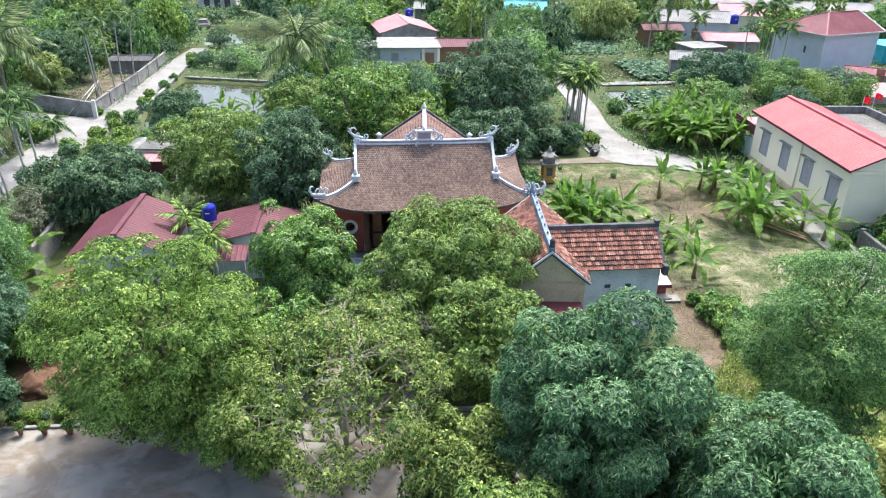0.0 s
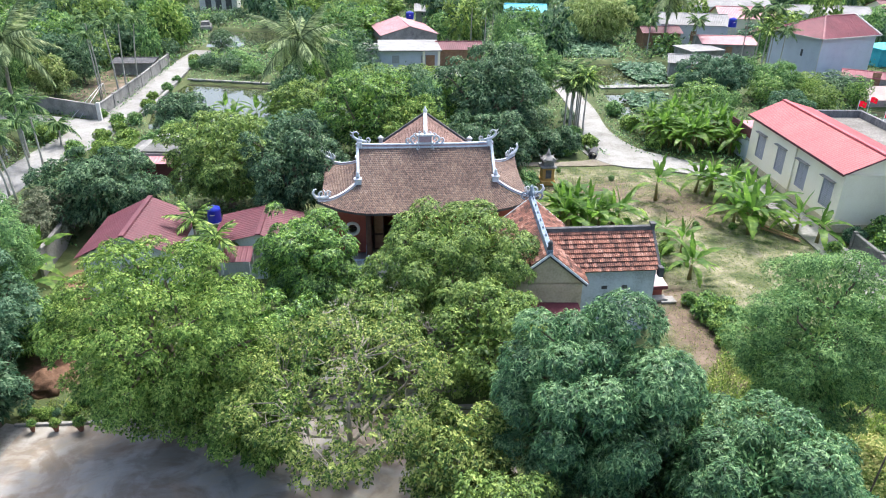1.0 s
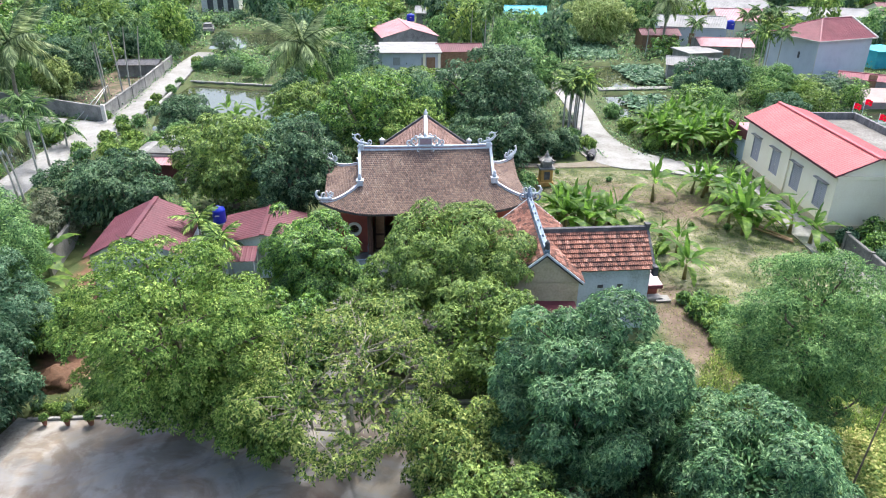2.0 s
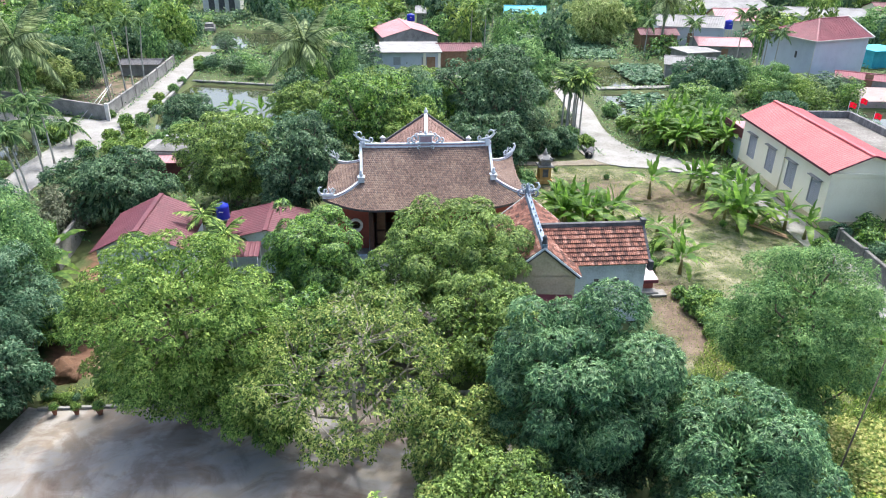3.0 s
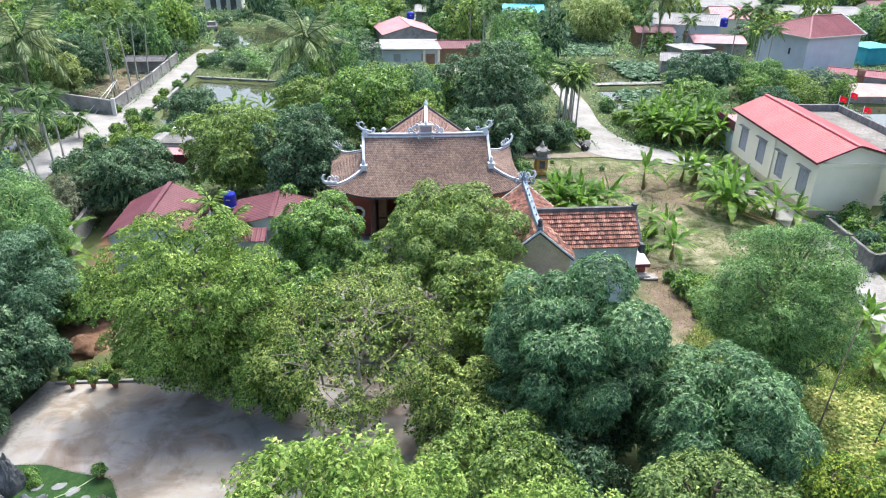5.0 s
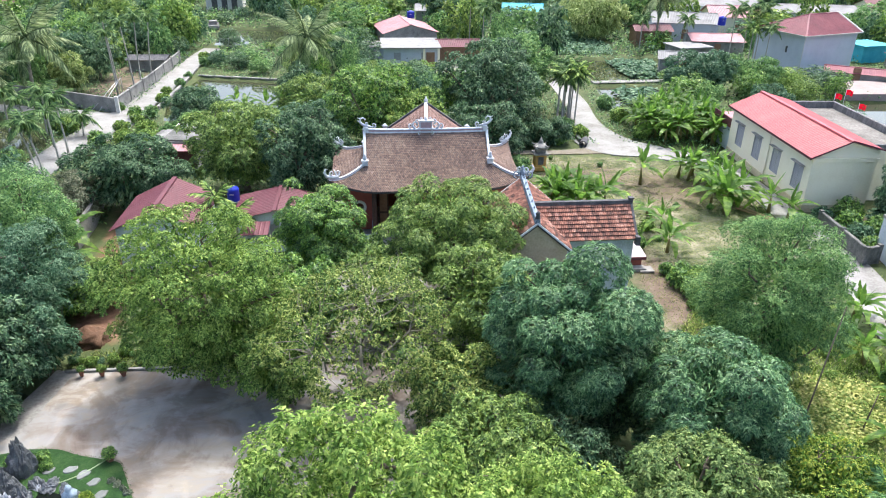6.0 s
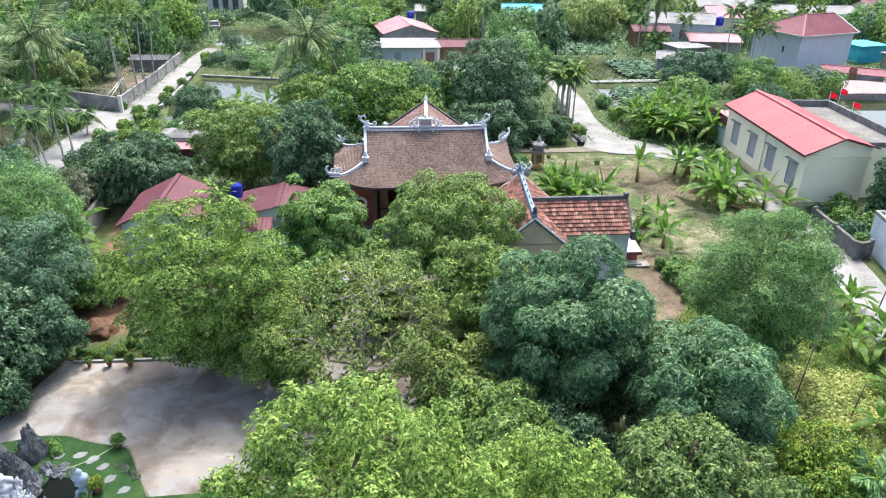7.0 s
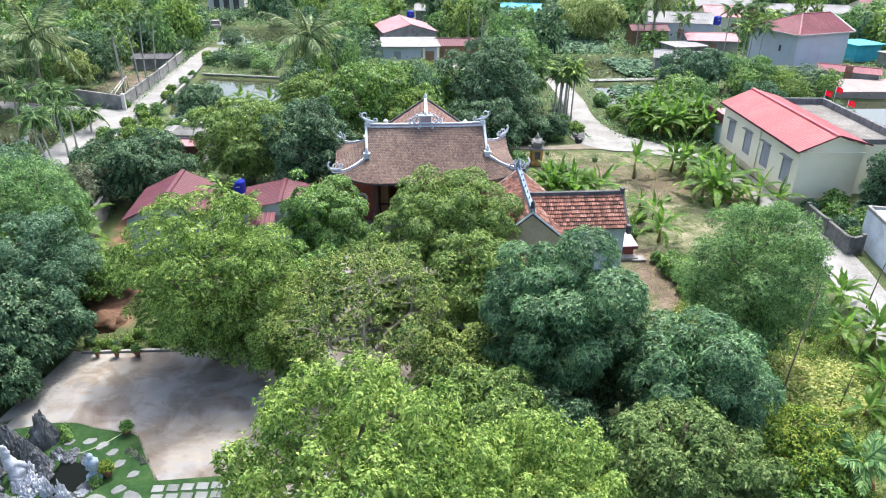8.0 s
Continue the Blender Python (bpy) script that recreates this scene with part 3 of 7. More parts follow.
lane("road_west", [(-27.0, 104), (-27.6, 95), (-27.9, 82), (-28.4, 70), (-29.2, 62), (-30.4, 55), (-30.6, 48), (-31, 40), (-31, 30)],
     [2.6, 2.9, 2.9, 3.3, 4.4, 3.4, 2.6, 2.4, 2.4], "pale sunlit village lane of cast concrete")
lane("road_west_branch", [(-28.8, 65.6), (-33, 67.8), (-40, 70.5), (-52, 74)], [4.4, 3.4, 2.6, 2.4], "pale concrete side lane between pond and wall", z=.052)
lane("road_north", [(18.6, 84), (18.5, 76), (18.1, 70), (17.1, 63.5), (16.7, 58.8), (17.5, 55.2), (20.4, 53.2), (24.6, 49.4), (25.2, 45), (24.9, 40), (24.6, 35), (24.4, 31), (23.2, 26), (21.6, 20), (20, 10), (19, 0)],
     [2.0, 2.4, 2.7, 3.1, 4.5, 5.4, 3.7, 2.3, 2.1, 2.0, 2.1, 2.6, 2.6, 2.6, 2.6, 2.6], "winding pale concrete lane past the yard")
lane("road_north_spur", [(16.6, 54.2), (14, 53.6), (10.5, 53.5), (7, 54)], [2.6, 1.4, 1.0, .9], "narrow earth path behind the temple yard", PACKED_EARTH, .04)

# the temple court, its pale margin and the raised walk before the temple
solo("court", slab([(-19.4, 18.6), (-18.15, 23.45), (1.5, 23.05), (1.0, 9), (.5, 2), (-19.4, 2)], -.1, .05), CONCRETE,
     "broad stained concrete courtyard with damp patches", "courtyard", "structure")
solo("court_margin", slab([(-19.95, 18.6), (-18.65, 23.75), (-17.75, 23.43), (-18.5, 19.2)], -.1, .055), LANE, "pale sunlit concrete margin of the courtyard", "courtyard", "structure")
solo("court_upper", slab([(-9.5, 24.6), (6.5, 24.2), (6.5, 27.0), (3.2, 27.4), (3.0, 35.0), (-8.5, 35.3)], -.1, .28), CONCRETE, "raised concrete forecourt before the temple", "courtyard", "structure")


# ---- the temple ----
TX, TY = -0.66, 38.64
HX, KD, ED, EX = 3.85, 1.8, 3.55, 6.0   # half ridge, depth of the hip's start, depth and half length of the eaves


def roof_z(x, y):
    """Height of the main roof's skin: hollow slopes with lifted corners."""
    x, y = abs(x), abs(y)
    e = max(0.0, x - HX) * (ED - KD) / (EX - HX) + KD
    d = max(y, e) if x > HX else y
    z = 6.55 - .92 * d + .053 * d * d
    return z + .8 * min(1, max(0, (x - 2.8) / 3.2)) ** 2.2 * min(1, max(0, (y - .9) / 2.6)) ** 2


def tiles_mesh(name, spots, w, l, material, seed, jitter=.006, pointed=True):
    """Roof tiles in one mesh. spots: place, across, down and outward vectors of each."""
    rng = np.random.default_rng(seed)
    h = w * .43
    shape = np.array([(-h, 0, .004), (h, 0, .004), (h, l * .75, .022), (0, l * 1.45 if pointed else l * .82, .03), (-h, l * .75, .022),
                      (h, l * .75, .0), (0, l * 1.45 if pointed else l * .82, .0), (-h, l * .75, .0)])
    faces = [(0, 4, 3, 2, 1), (2, 3, 6, 5), (3, 4, 7, 6)]
    S = np.array([[list(v) for v in s] for s in spots])
    n = len(S)
    sc = np.tile(shape, (n, 1, 1)) + rng.normal(0, jitter, (n, 1, 3)) * [1, 1, .6]
    V = S[:, None, 0] + sc[..., :1] * S[:, None, 1] + sc[..., 1:2] * S[:, None, 2] + sc[..., 2:] * S[:, None, 3]
    me = bpy.data.meshes.new(name)
    fs = [tuple(8 * i + k for k in f) for i in range(n) for f in faces]
    me.from_pydata(V.reshape(-1, 3).tolist(), [], fs)
    me.materials.append(material)
    return me


def curl(bm, p, side, size, turns=1.2, r=.07, up=1.0, flip=1):
    """A scroll of stucco, rising at p towards the vector side."""
    p, s = Vector(p), Vector(side).normalized()
    pts, rad = [], []
    for i in range(14):
        t = i / 13
        a = -math.pi / 2 + t * turns * 2 * math.pi
        q = size * (1 - .75 * t)
        pts.append(p + s * (math.cos(a) * q * .55 + size * .3) + Vector((0, 0, size * .6 * up + math.sin(a) * q * .6 * flip)))
        rad.append(r * (1 - .7 * t))
    tube(bm, pts, rad, 6)


def temple():
    T = thing("temple", TX, TY, 0, "old village temple with a brown tiled hip-and-gable roof and curled corners", "temple")
    # roof skin
    nx, ny = 48, 32
    bm = bmesh.new()
    grid = {}
    for i in range(nx + 1):
        for j in range(ny + 1):
            x, y = -EX + 2 * EX * i / nx, -ED + 2 * ED * j / ny
            grid[i, j] = [bm.verts.new((x, y, roof_z(x, y) - d)) for d in (.02, .16)]
    for i in range(nx):
        for j in range(ny):
            q = [grid[a] for a in ((i, j), (i + 1, j), (i + 1, j + 1), (i, j + 1))]
            bm.faces.new([v[0] for v in q]).smooth = True
            bm.faces.new([v[1] for v in q][::-1])
    for i in range(nx):
        for j, s in ((0, 1), (ny, -1)):
            q = [grid[i, j][0], grid[i, j][1], grid[i + 1, j][1], grid[i + 1, j][0]][::s]
            bm.faces.new(q)
    for j in range(ny):
        for i, s in ((0, -1), (nx, 1)):
            q = [grid[i, j][0], grid[i, j][1], grid[i, j + 1][1], grid[i, j + 1][0]][::s]
            bm.faces.new(q)
    # Plain dark skin that shows in the gaps between the tiles.
    roof = part("roof", bm, DARK_EDGE, T, "dark boards under the roof tiles")
    # scale tiles
    spots = []
    rng = random.Random(4)

    def lay(x, y, dx, dy):
        e = .05
        c = Vector((x, y, roof_z(x, y)))
        down = (Vector((x + dx * e, y + dy * e, roof_z(x + dx * e, y + dy * e))) - c).normalized()
        acr = Vector((-dy, dx, 0))
        acr = (Vector((x + acr.x * e, y + acr.y * e, roof_z(x + acr.x * e, y + acr.y * e))) - c).normalized()
        nor = acr.cross(down)
        if nor.z < 0:
            nor, acr = -nor, -acr
        turn = rng.gauss(0, .03)
        spots.append((c, acr + down * turn, down - acr * turn, nor))
    step, wide = .098, .125
    for sgn in (-1, 1):
        for r in range(int(ED / step)):
            d = .06 + r * step
            lim = HX if d < KD else HX + (d - KD) * (EX - HX) / (ED - KD)
            k = int(lim / wide)
            for i in range(-k, k + 1):
                x = (i + (.5 if r % 2 else 0)) * wide
                if abs(x) < lim - .05:
                    lay(x, sgn * d, 0, sgn)
        for r in range(int((EX - HX) / step)):
            x = HX + .05 + r * step
            lim = KD + (x - HX) * (ED - KD) / (EX - HX)
            k = int(lim / wide)
            for i in range(-k, k + 1):
                y = (i + (.5 if r % 2 else 0)) * wide
                if abs(y) < lim - .05:
                    lay(sgn * x, y, sgn, 0)
    ob = part("roof_tiles", tiles_mesh("roof_tiles", spots, wide, step, TEMPLE_TILE, 2), None, roof, "weathered brown fish-scale roof tiles")
    ob["kind"] = "stuff"
    # gable ends above the side slopes
    for s in (-1, 1):
        bm = bmesh.new()
        prof = [(y, roof_z(HX - .3, y) - .1) for y in np.linspace(-KD, KD, 13)]
        for x, flip in ((s * (HX - .32), 1), (s * (HX - .2), -1)):
            vs = [bm.verts.new((x, y, z)) for y, z in prof] + [bm.verts.new((x, KD, 4.9)), bm.verts.new((x, -KD, 4.9))]
            bm.faces.new(vs[::flip * s])
        part("gable", bm, RED_WALL, T)
    # ridges: base, band and cap
    def ridge(pts, w, h, name="ridge"):
        bm = bmesh.new()
        sweep(bm, pts, w, h * .4)
        r = part(name, bm, STUCCO, T, "pale blue-white stucco ridge")
        b2 = bmesh.new()
        sweep(b2, [Vector(p) + Vector((0, 0, h * .38)) for p in pts], w * .7, h * .42)
        part("band", b2, STUCCO_BAND, r, "dull lilac band")
        b3 = bmesh.new()
        sweep(b3, [Vector(p) + Vector((0, 0, h * .78)) for p in pts], w * .95, h * .22)
        part("cap", b3, STUCCO, r)
    ridge([(-HX - .1, 0, 6.5), (-2, 0, 6.46), (0, 0, 6.45), (2, 0, 6.46), (HX + .1, 0, 6.5)], .22, .26)
    for sx in (-1, 1):
        for sy in (-1, 1):
            ridge([(sx * HX, sy * d, roof_z(HX - .05, d) - .02) for d in np.linspace(.1, KD + .05, 7)], .17, .18, "descending_ridge")
            hip = []
            for t in np.linspace(0, 1.0, 9):
                x, y = HX + t * (EX - HX), KD + t * (ED - KD)
                hip.append((sx * x, sy * y, roof_z(x, y) - .02))
            ridge(hip, .15, .14, "hip_ridge")
            # block with a guardian shape at the foot of the descending ridge
            bm = bmesh.new()
            box(bm, sx * HX - .24, sx * HX + .24, sy * (KD + .12) - .2, sy * (KD + .12) + .2, roof_z(HX, KD) - .1, roof_z(HX, KD) + .34, .03)
            box(bm, sx * HX - .3, sx * HX + .3, sy * (KD + .12) - .26, sy * (KD + .12) + .26, roof_z(HX, KD) + .3, roof_z(HX, KD) + .4, .02)
            lathe(bm, [(.16, 5.5), (.19, 5.62), (.12, 5.75), (.1, 5.82), (.13, 5.9), (.05, 6.02)], sx * HX, sy * (KD + .1), 8)
            part("ridge_block", bm, STUCCO, T, "stucco block with a worn guardian shape", Matrix.Translation((sx * HX, sy * KD, 5.1)) @ Matrix.Scale(.72, 4) @ Matrix.Translation((-sx * HX, -sy * KD, -5.1)))
            # lifted corner with scrolls
            bm = bmesh.new()
            c = Vector((sx * EX, sy * ED, roof_z(EX, ED)))
            out = Vector((sx * (EX - HX), sy * (ED - KD), 0)).normalized()
            tube(bm, [c - out * .9 + Vector((0, 0, .05)), c - out * .3 + Vector((0, 0, .12)), c + out * .15 + Vector((0, 0, .3)), c + out * .32 + Vector((0, 0, .6)), c + out * .2 + Vector((0, 0, .85)), c + out * .02 + Vector((0, 0, .8))],
                 [.12, .14, .12, .09, .06, .03], 6)
            curl(bm, c - out * .45 + Vector((0, 0, .15)), out, .42, 1.1, .065)
            curl(bm, c - out * .75 + Vector((0, 0, .15)), -out, .34, 1.1, .055)
            curl(bm, c - out * 1.15 + Vector((0, 0, .12)), out, .26, 1.0, .05)
            tube(bm, [c - out * .7 + Vector((0, 0, .2)), c - out * .62 + Vector((0, 0, .5)), c - out * .5 + Vector((0, 0, .72))], [.08, .05, .015], 5)
            part("corner_scroll", bm, STUCCO, T, "pale stucco dragon-tail scroll on the lifted eave corner", Matrix.Translation(c) @ Matrix.Scale(.8, 4) @ Matrix.Translation(-c))
    # ridge ends: fish-dragon scrolls
    for s in (-1, 1):
        bm = bmesh.new()
        box(bm, s * (HX - .15) - .2, s * (HX - .15) + .2, -.2, .2, 6.5, 7.0, .04)
        pts = [(s * (HX - .75), 0, 6.95), (s * (HX - .3), 0, 7.05), (s * (HX + .05), 0, 7.15), (s * (HX + .33), 0, 7.4), (s * (HX + .3), 0, 7.68), (s * (HX + .05), 0, 7.78), (s * (HX - .12), 0, 7.62), (s * (HX - .03), 0, 7.48)]
        tube(bm, pts, [.07, .12, .12, .1, .08, .06, .045, .025], 7)
        for k in range(4):
            q = Vector(pts[1 + k])
            tube(bm, [q, q + Vector((s * .16, 0, .2 - .05 * k)), q + Vector((s * .22, 0, .34 - .06 * k))], [.05, .035, .01], 5)
        curl(bm, (s * (HX - .7), 0, 6.9), (-s, 0, 0), .36, 1.1, .07)
        curl(bm, (s * (HX - .35), .0, 7.05), (s, 0, 0), .3, 1.0, .06)
        part("ridge_end", bm, STUCCO, T, "pale stucco fish-dragon scroll at the ridge end", Matrix.Translation((s * HX, 0, 6.55)) @ Matrix.Scale(.74, 4) @ Matrix.Translation((-s * HX, 0, -6.55)))
    # centre plaque
    bm = bmesh.new()
    box(bm, -.48, .48, -.16, .16, 6.78, 7.32, .03)
    box(bm, -.58, .58, -.2, .2, 7.3, 7.38, .02)
    box(bm, -.58, .58, -.2, .2, 6.72, 6.8, .02)
    for s in (-1, 1):
        curl(bm, (s * .6, 0, 6.75), (s, 0, 0), .5, 1.2, .09)
        curl(bm, (s * 1.02, 0, 6.75), (s, 0, 0), .34, 1.2, .07)
        curl(bm, (s * .5, 0, 7.1), (s, 0, 0), .34, 1.1, .06)
        curl(bm, (s * .25, 0, 7.35), (s, 0, 0), .22, 1.0, .05)
        curl(bm, (s * .35, -.18, 6.3), (s, 0, 0), .3, 1.0, .06)
    lathe(bm, [(.1, 7.36), (.14, 7.44), (.1, 7.54), (.04, 7.64), (.01, 7.72)], 0, 0, 8)
    pl = part("ridge_plaque", bm, STUCCO, T, "carved stucco plaque with scrolls and a flame finial", Matrix.Translation((0, 0, 6.6)) @ Matrix.Scale(.84, 4) @ Matrix.Translation((0, 0, -6.6)))
    part("panel", boxes((-.4, .4, -.175, -.165, 6.85, 7.25)), STUCCO_BAND, pl, "plain inscribed panel")
    # body: platform, walls, posts, doors
    part("platform", boxes((-6.3, 6.3, -3.3, 4.0, -.05, .42), (-6.45, 6.45, -3.45, 4.1, -.05, .2), bevel=.02), OLD_WALL, T, "low cement plinth")
    for s in (-1, 1):
        bm = boxes((s * 5.25 - .12, s * 5.25 + .12, -1.3, 2.9, .42, 4.0))
        part("side_wall", bm, RED_WALL, T)
        # front panel with a round opening
        bm = bmesh.new()
        cx, cz, r, n = s * 4.3, 2.08, .3, 24
        for y, flip in ((-1.36, 1), (-1.12, -1)):
            ring = [bm.verts.new((cx + r * math.cos(k * 2 * math.pi / n), y, cz + r * math.sin(k * 2 * math.pi / n))) for k in range(n)]
            edge = []
            for k in range(n):
                a = k * 2 * math.pi / n
                ca, sa = math.cos(a), math.sin(a)
                t = min(.93 / abs(ca) if abs(ca) > 1e-6 else 99, 1.55 / abs(sa) if abs(sa) > 1e-6 else 99)
                edge.append(bm.verts.new((cx + t * ca, y, cz + t * sa)))
            for k in range(n):
                bm.faces.new((ring[k], ring[(k + 1) % n], edge[(k + 1) % n], edge[k])[::flip])
        box(bm, cx - .93, cx + .93, -1.36, -1.12, 3.5, 4.3)
        part("front_wall", bm, RED_WALL, T, "oxide-red limewashed wall panel with a round window")
        bm = bmesh.new()
        rings = []
        for k in range(n):
            a = k * 2 * math.pi / n
            rings.append([bm.verts.new((cx + q * math.cos(a), y, cz + q * math.sin(a))) for q, y in ((.28, -1.2), (.28, -1.44), (.44, -1.44), (.44, -1.35))])
        for k in range(n):
            a, b = rings[k], rings[(k + 1) % n]
            for i in range(3):
                bm.faces.new((a[i], b[i], b[i + 1], a[i + 1]))
        part("round_window", bm, WHITE_EDGE, T, "pale round window surround")
        bm = bmesh.new()
        for k in range(5):
            box(bm, cx - .3, cx + .3, -1.24, -1.2, 1.86 + k * .11, 1.885 + k * .11)
        for k in (-.2, 0, .2):
            box(bm, cx + k * .75 - .012, cx + k * .75 + .012, -1.25, -1.21, 1.8, 2.36)
        part("window_lattice", bm, WOOD_DARK, T)
    part("rear_wall", boxes((-5.2, 5.2, 2.7, 2.9, .42, 4.3)), RED_WALL, T)
    for x in (-3.35, -1.15, 1.15, 3.35):
        bm = bmesh.new()
        lathe(bm, [(.19, .42), (.21, .55), (.16, .6), (.17, 2.2), (.15, 4.2)], x, -1.3, 10)
        lathe(bm, [(.19, .42), (.21, .55), (.16, .6), (.16, 2.2), (.14, 4.0)], x, -2.75, 10)
        part("post", bm, WOOD_DARK, T, "dark round timber posts")
    bm = boxes((-5.3, 5.3, -2.85, -2.65, 3.75, 3.95), (-5.3, 5.3, -1.4, -1.2, 3.9, 4.2), (-3.4, 3.4, -1.32, -1.2, 3.05, 3.25))
    part("lintel_beam", bm, WOOD_BROWN, T, "weathered wooden eave beams")
    for k in range(9):
        if k in (1, 2, 5, 6):
            continue
        x = -3.1 + k * .7
        bm = boxes((x, x + .64, -.9, -.84, .45, 3.0), bevel=.01)
        d = part("door_leaf", bm, WOOD_DARK, T)
        part("panel", boxes((x + .08, x + .56, -.925, -.905, .6, 1.4), (x + .08, x + .56, -.925, -.905, 1.55, 2.85)), WOOD_BROWN, d)
    bm = bmesh.new()
    for k in range(60):
        x = -5.7 + k * .193
        box(bm, x, x + .07, -3.5, -2.6, 3.82, 3.9, m=Matrix.Translation((0, 0, .8 * min(1, max(0, (abs(x) - 2.8) / 3.2)) ** 2.2)))
    part("rafter_ends", bm, WOOD_DARK, T)
    # short balustrades with lotus finials either side of the steps
    for s in (-1, 1):
        bm = boxes((s * 3.4 - .14, s * 3.4 + .14, -3.75, -3.45, .0, 1.1), (s * 3.4 - .09, s * 3.4 + .09, -3.45, -1.7, .42, .95), (s * 3.4 - .14, s * 3.4 + .14, -1.9, -1.62, .42, 1.15),
                   (s * 5.2 - .14, s * 5.2 + .14, -3.4, -3.1, .42, 1.15), (s * 3.4, s * 5.2, -3.3, -3.18, .42, .98), bevel=.02)
        for x, y in ((3.4, -3.6), (3.4, -1.76), (5.2, -3.25)):
            lathe(bm, [(.08, 1.1), (.14, 1.2), (.12, 1.32), (.03, 1.46)], s * x, y, 8)
        part("balustrade", bm, BLUE_STUCCO, T, "pale blue stucco balustrade with lotus finials")
    for k in range(3):
        part("step", boxes((-3.2, 3.2, -3.5 - .28 * (3 - k), -3.4, 0, .42 - .0 - .13 * (2 - k)), bevel=.01), OLD_WALL, T)
    # rear hall: a gabled roof running back from the main ridge
    REAR = pose(.05, 0, 0, 0, 0, -4.0)
    prof = [(0, 6.45), (1.0, 5.75), (2.0, 5.05), (2.95, 4.4)]
    spots = []
    bm = bmesh.new()
    for s in (-1, 1):
        for (a, za), (b, zb) in zip(prof, prof[1:]):
            vs = [bm.verts.new(v) for v in ((s * a, .6, za), (s * b, .6, zb), (s * b, 7.2, zb), (s * a, 7.2, za))]
            bm.faces.new(vs[::s])
            vs = [bm.verts.new(v) for v in ((s * a, .6, za - .14), (s * b, .6, zb - .14), (s * b, 7.2, zb - .14), (s * a, 7.2, za - .14))]
            bm.faces.new(vs[::-s])
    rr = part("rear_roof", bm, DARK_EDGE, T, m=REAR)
    for s in (-1, 1):
        for r in range(29):
            d = .06 + r * .1
            seg = min(2, int(d)) if d < 2 else 2
            (a, za), (b, zb) = prof[seg], prof[seg + 1]
            z = za + (zb - za) * (d - a) / (b - a)
            dn = Vector((s * (b - a), 0, zb - za)).normalized()
            for k in range(51):
                y = .7 + (k + (.5 if r % 2 else 0)) * .127
                if y < 7.15 and z < roof_z(0, min(y, ED)) + 3:
                    spots.append((Vector((s * d, y, z + .01)), Vector((0, 1, 0)), dn, Vector((-dn.z * 1 * s, 0, abs(dn.x))) if s < 0 else Vector((-dn.z, 0, dn.x))))
    ob = part("roof_tiles", tiles_mesh("rear_roof_tiles", spots, .125, .1, REAR_TILE, 3), None, rr, "weathered brown fish-scale roof tiles")
    ob["kind"] = "stuff"
    bm = bmesh.new()
    sweep(bm, [(0, .4, 6.3), (0, 4, 6.3), (0, 7.3, 6.36)], .26, .22)
    lathe(bm, [(.12, 6.6), (.15, 6.72), (.07, 6.85), (.02, 7.0)], 0, 7.15, 8)
    part("rear_ridge", bm, STUCCO, T, m=REAR)
    bm = bmesh.new()
    for s in (-1, 1):
        sweep(bm, [(s * x, 7.2, z + .02) for x, z in prof], .26, .16)
    part("gable_coping", bm, DARK_EDGE, T, "blackened gable coping", REAR)
    for s in (-1, 1):
        bm = boxes((s * 3.0 - .13, s * 3.0 + .13, 7.02, 7.28, 3.6, 4.78), bevel=.03)
        lathe(bm, [(.2, 4.76), (.22, 4.82), (.12, 4.9), (.03, 4.98)], s * 3.0, 7.15, 8)
        part("gable_post", bm, STUCCO, T, m=REAR)
    bm = boxes((-2.4, -2.2, 2.9, 7.1, 0, 4.5), (2.2, 2.4, 2.9, 7.1, 0, 4.5), (-2.4, 2.4, 7.0, 7.2, 0, 4.4))
    vs = [bm.verts.new((x, 7.15, z)) for x, z in ((-2.5, 4.3), (2.5, 4.3), (0, 6.2))]
    bm.faces.new(vs)
    part("rear_hall_wall", bm, RED_WALL, T, m=REAR)
    return T


temple()


# ---- gate house and wing with terracotta tiles ----
def tile_piece():
    """One interlocking clay tile: ribbed, thick at its lower edge."""
    bm = bmesh.new()
    w, l = .205, .30
    xs = [-w / 2, -w * .28, 0, w * .28, w / 2]
    zs = [.036, .012, .03, .012, .036]
    top = [[bm.verts.new((x, y, z + (.05 if y > 0 else .0))) for x, z in zip(xs, zs)] for y in (0, l * .9)]
    low = [bm.verts.new((x, l * .9, -.0)) for x in xs]
    for k in range(4):
        bm.faces.new((top[0][k], top[1][k], top[1][k + 1], top[0][k + 1])[::-1])
        bm.faces.new((top[1][k], low[k], low[k + 1], top[1][k + 1])[::-1])
    return mesh_of("tile", bm, WING_TILE)


TILE = tile_piece()


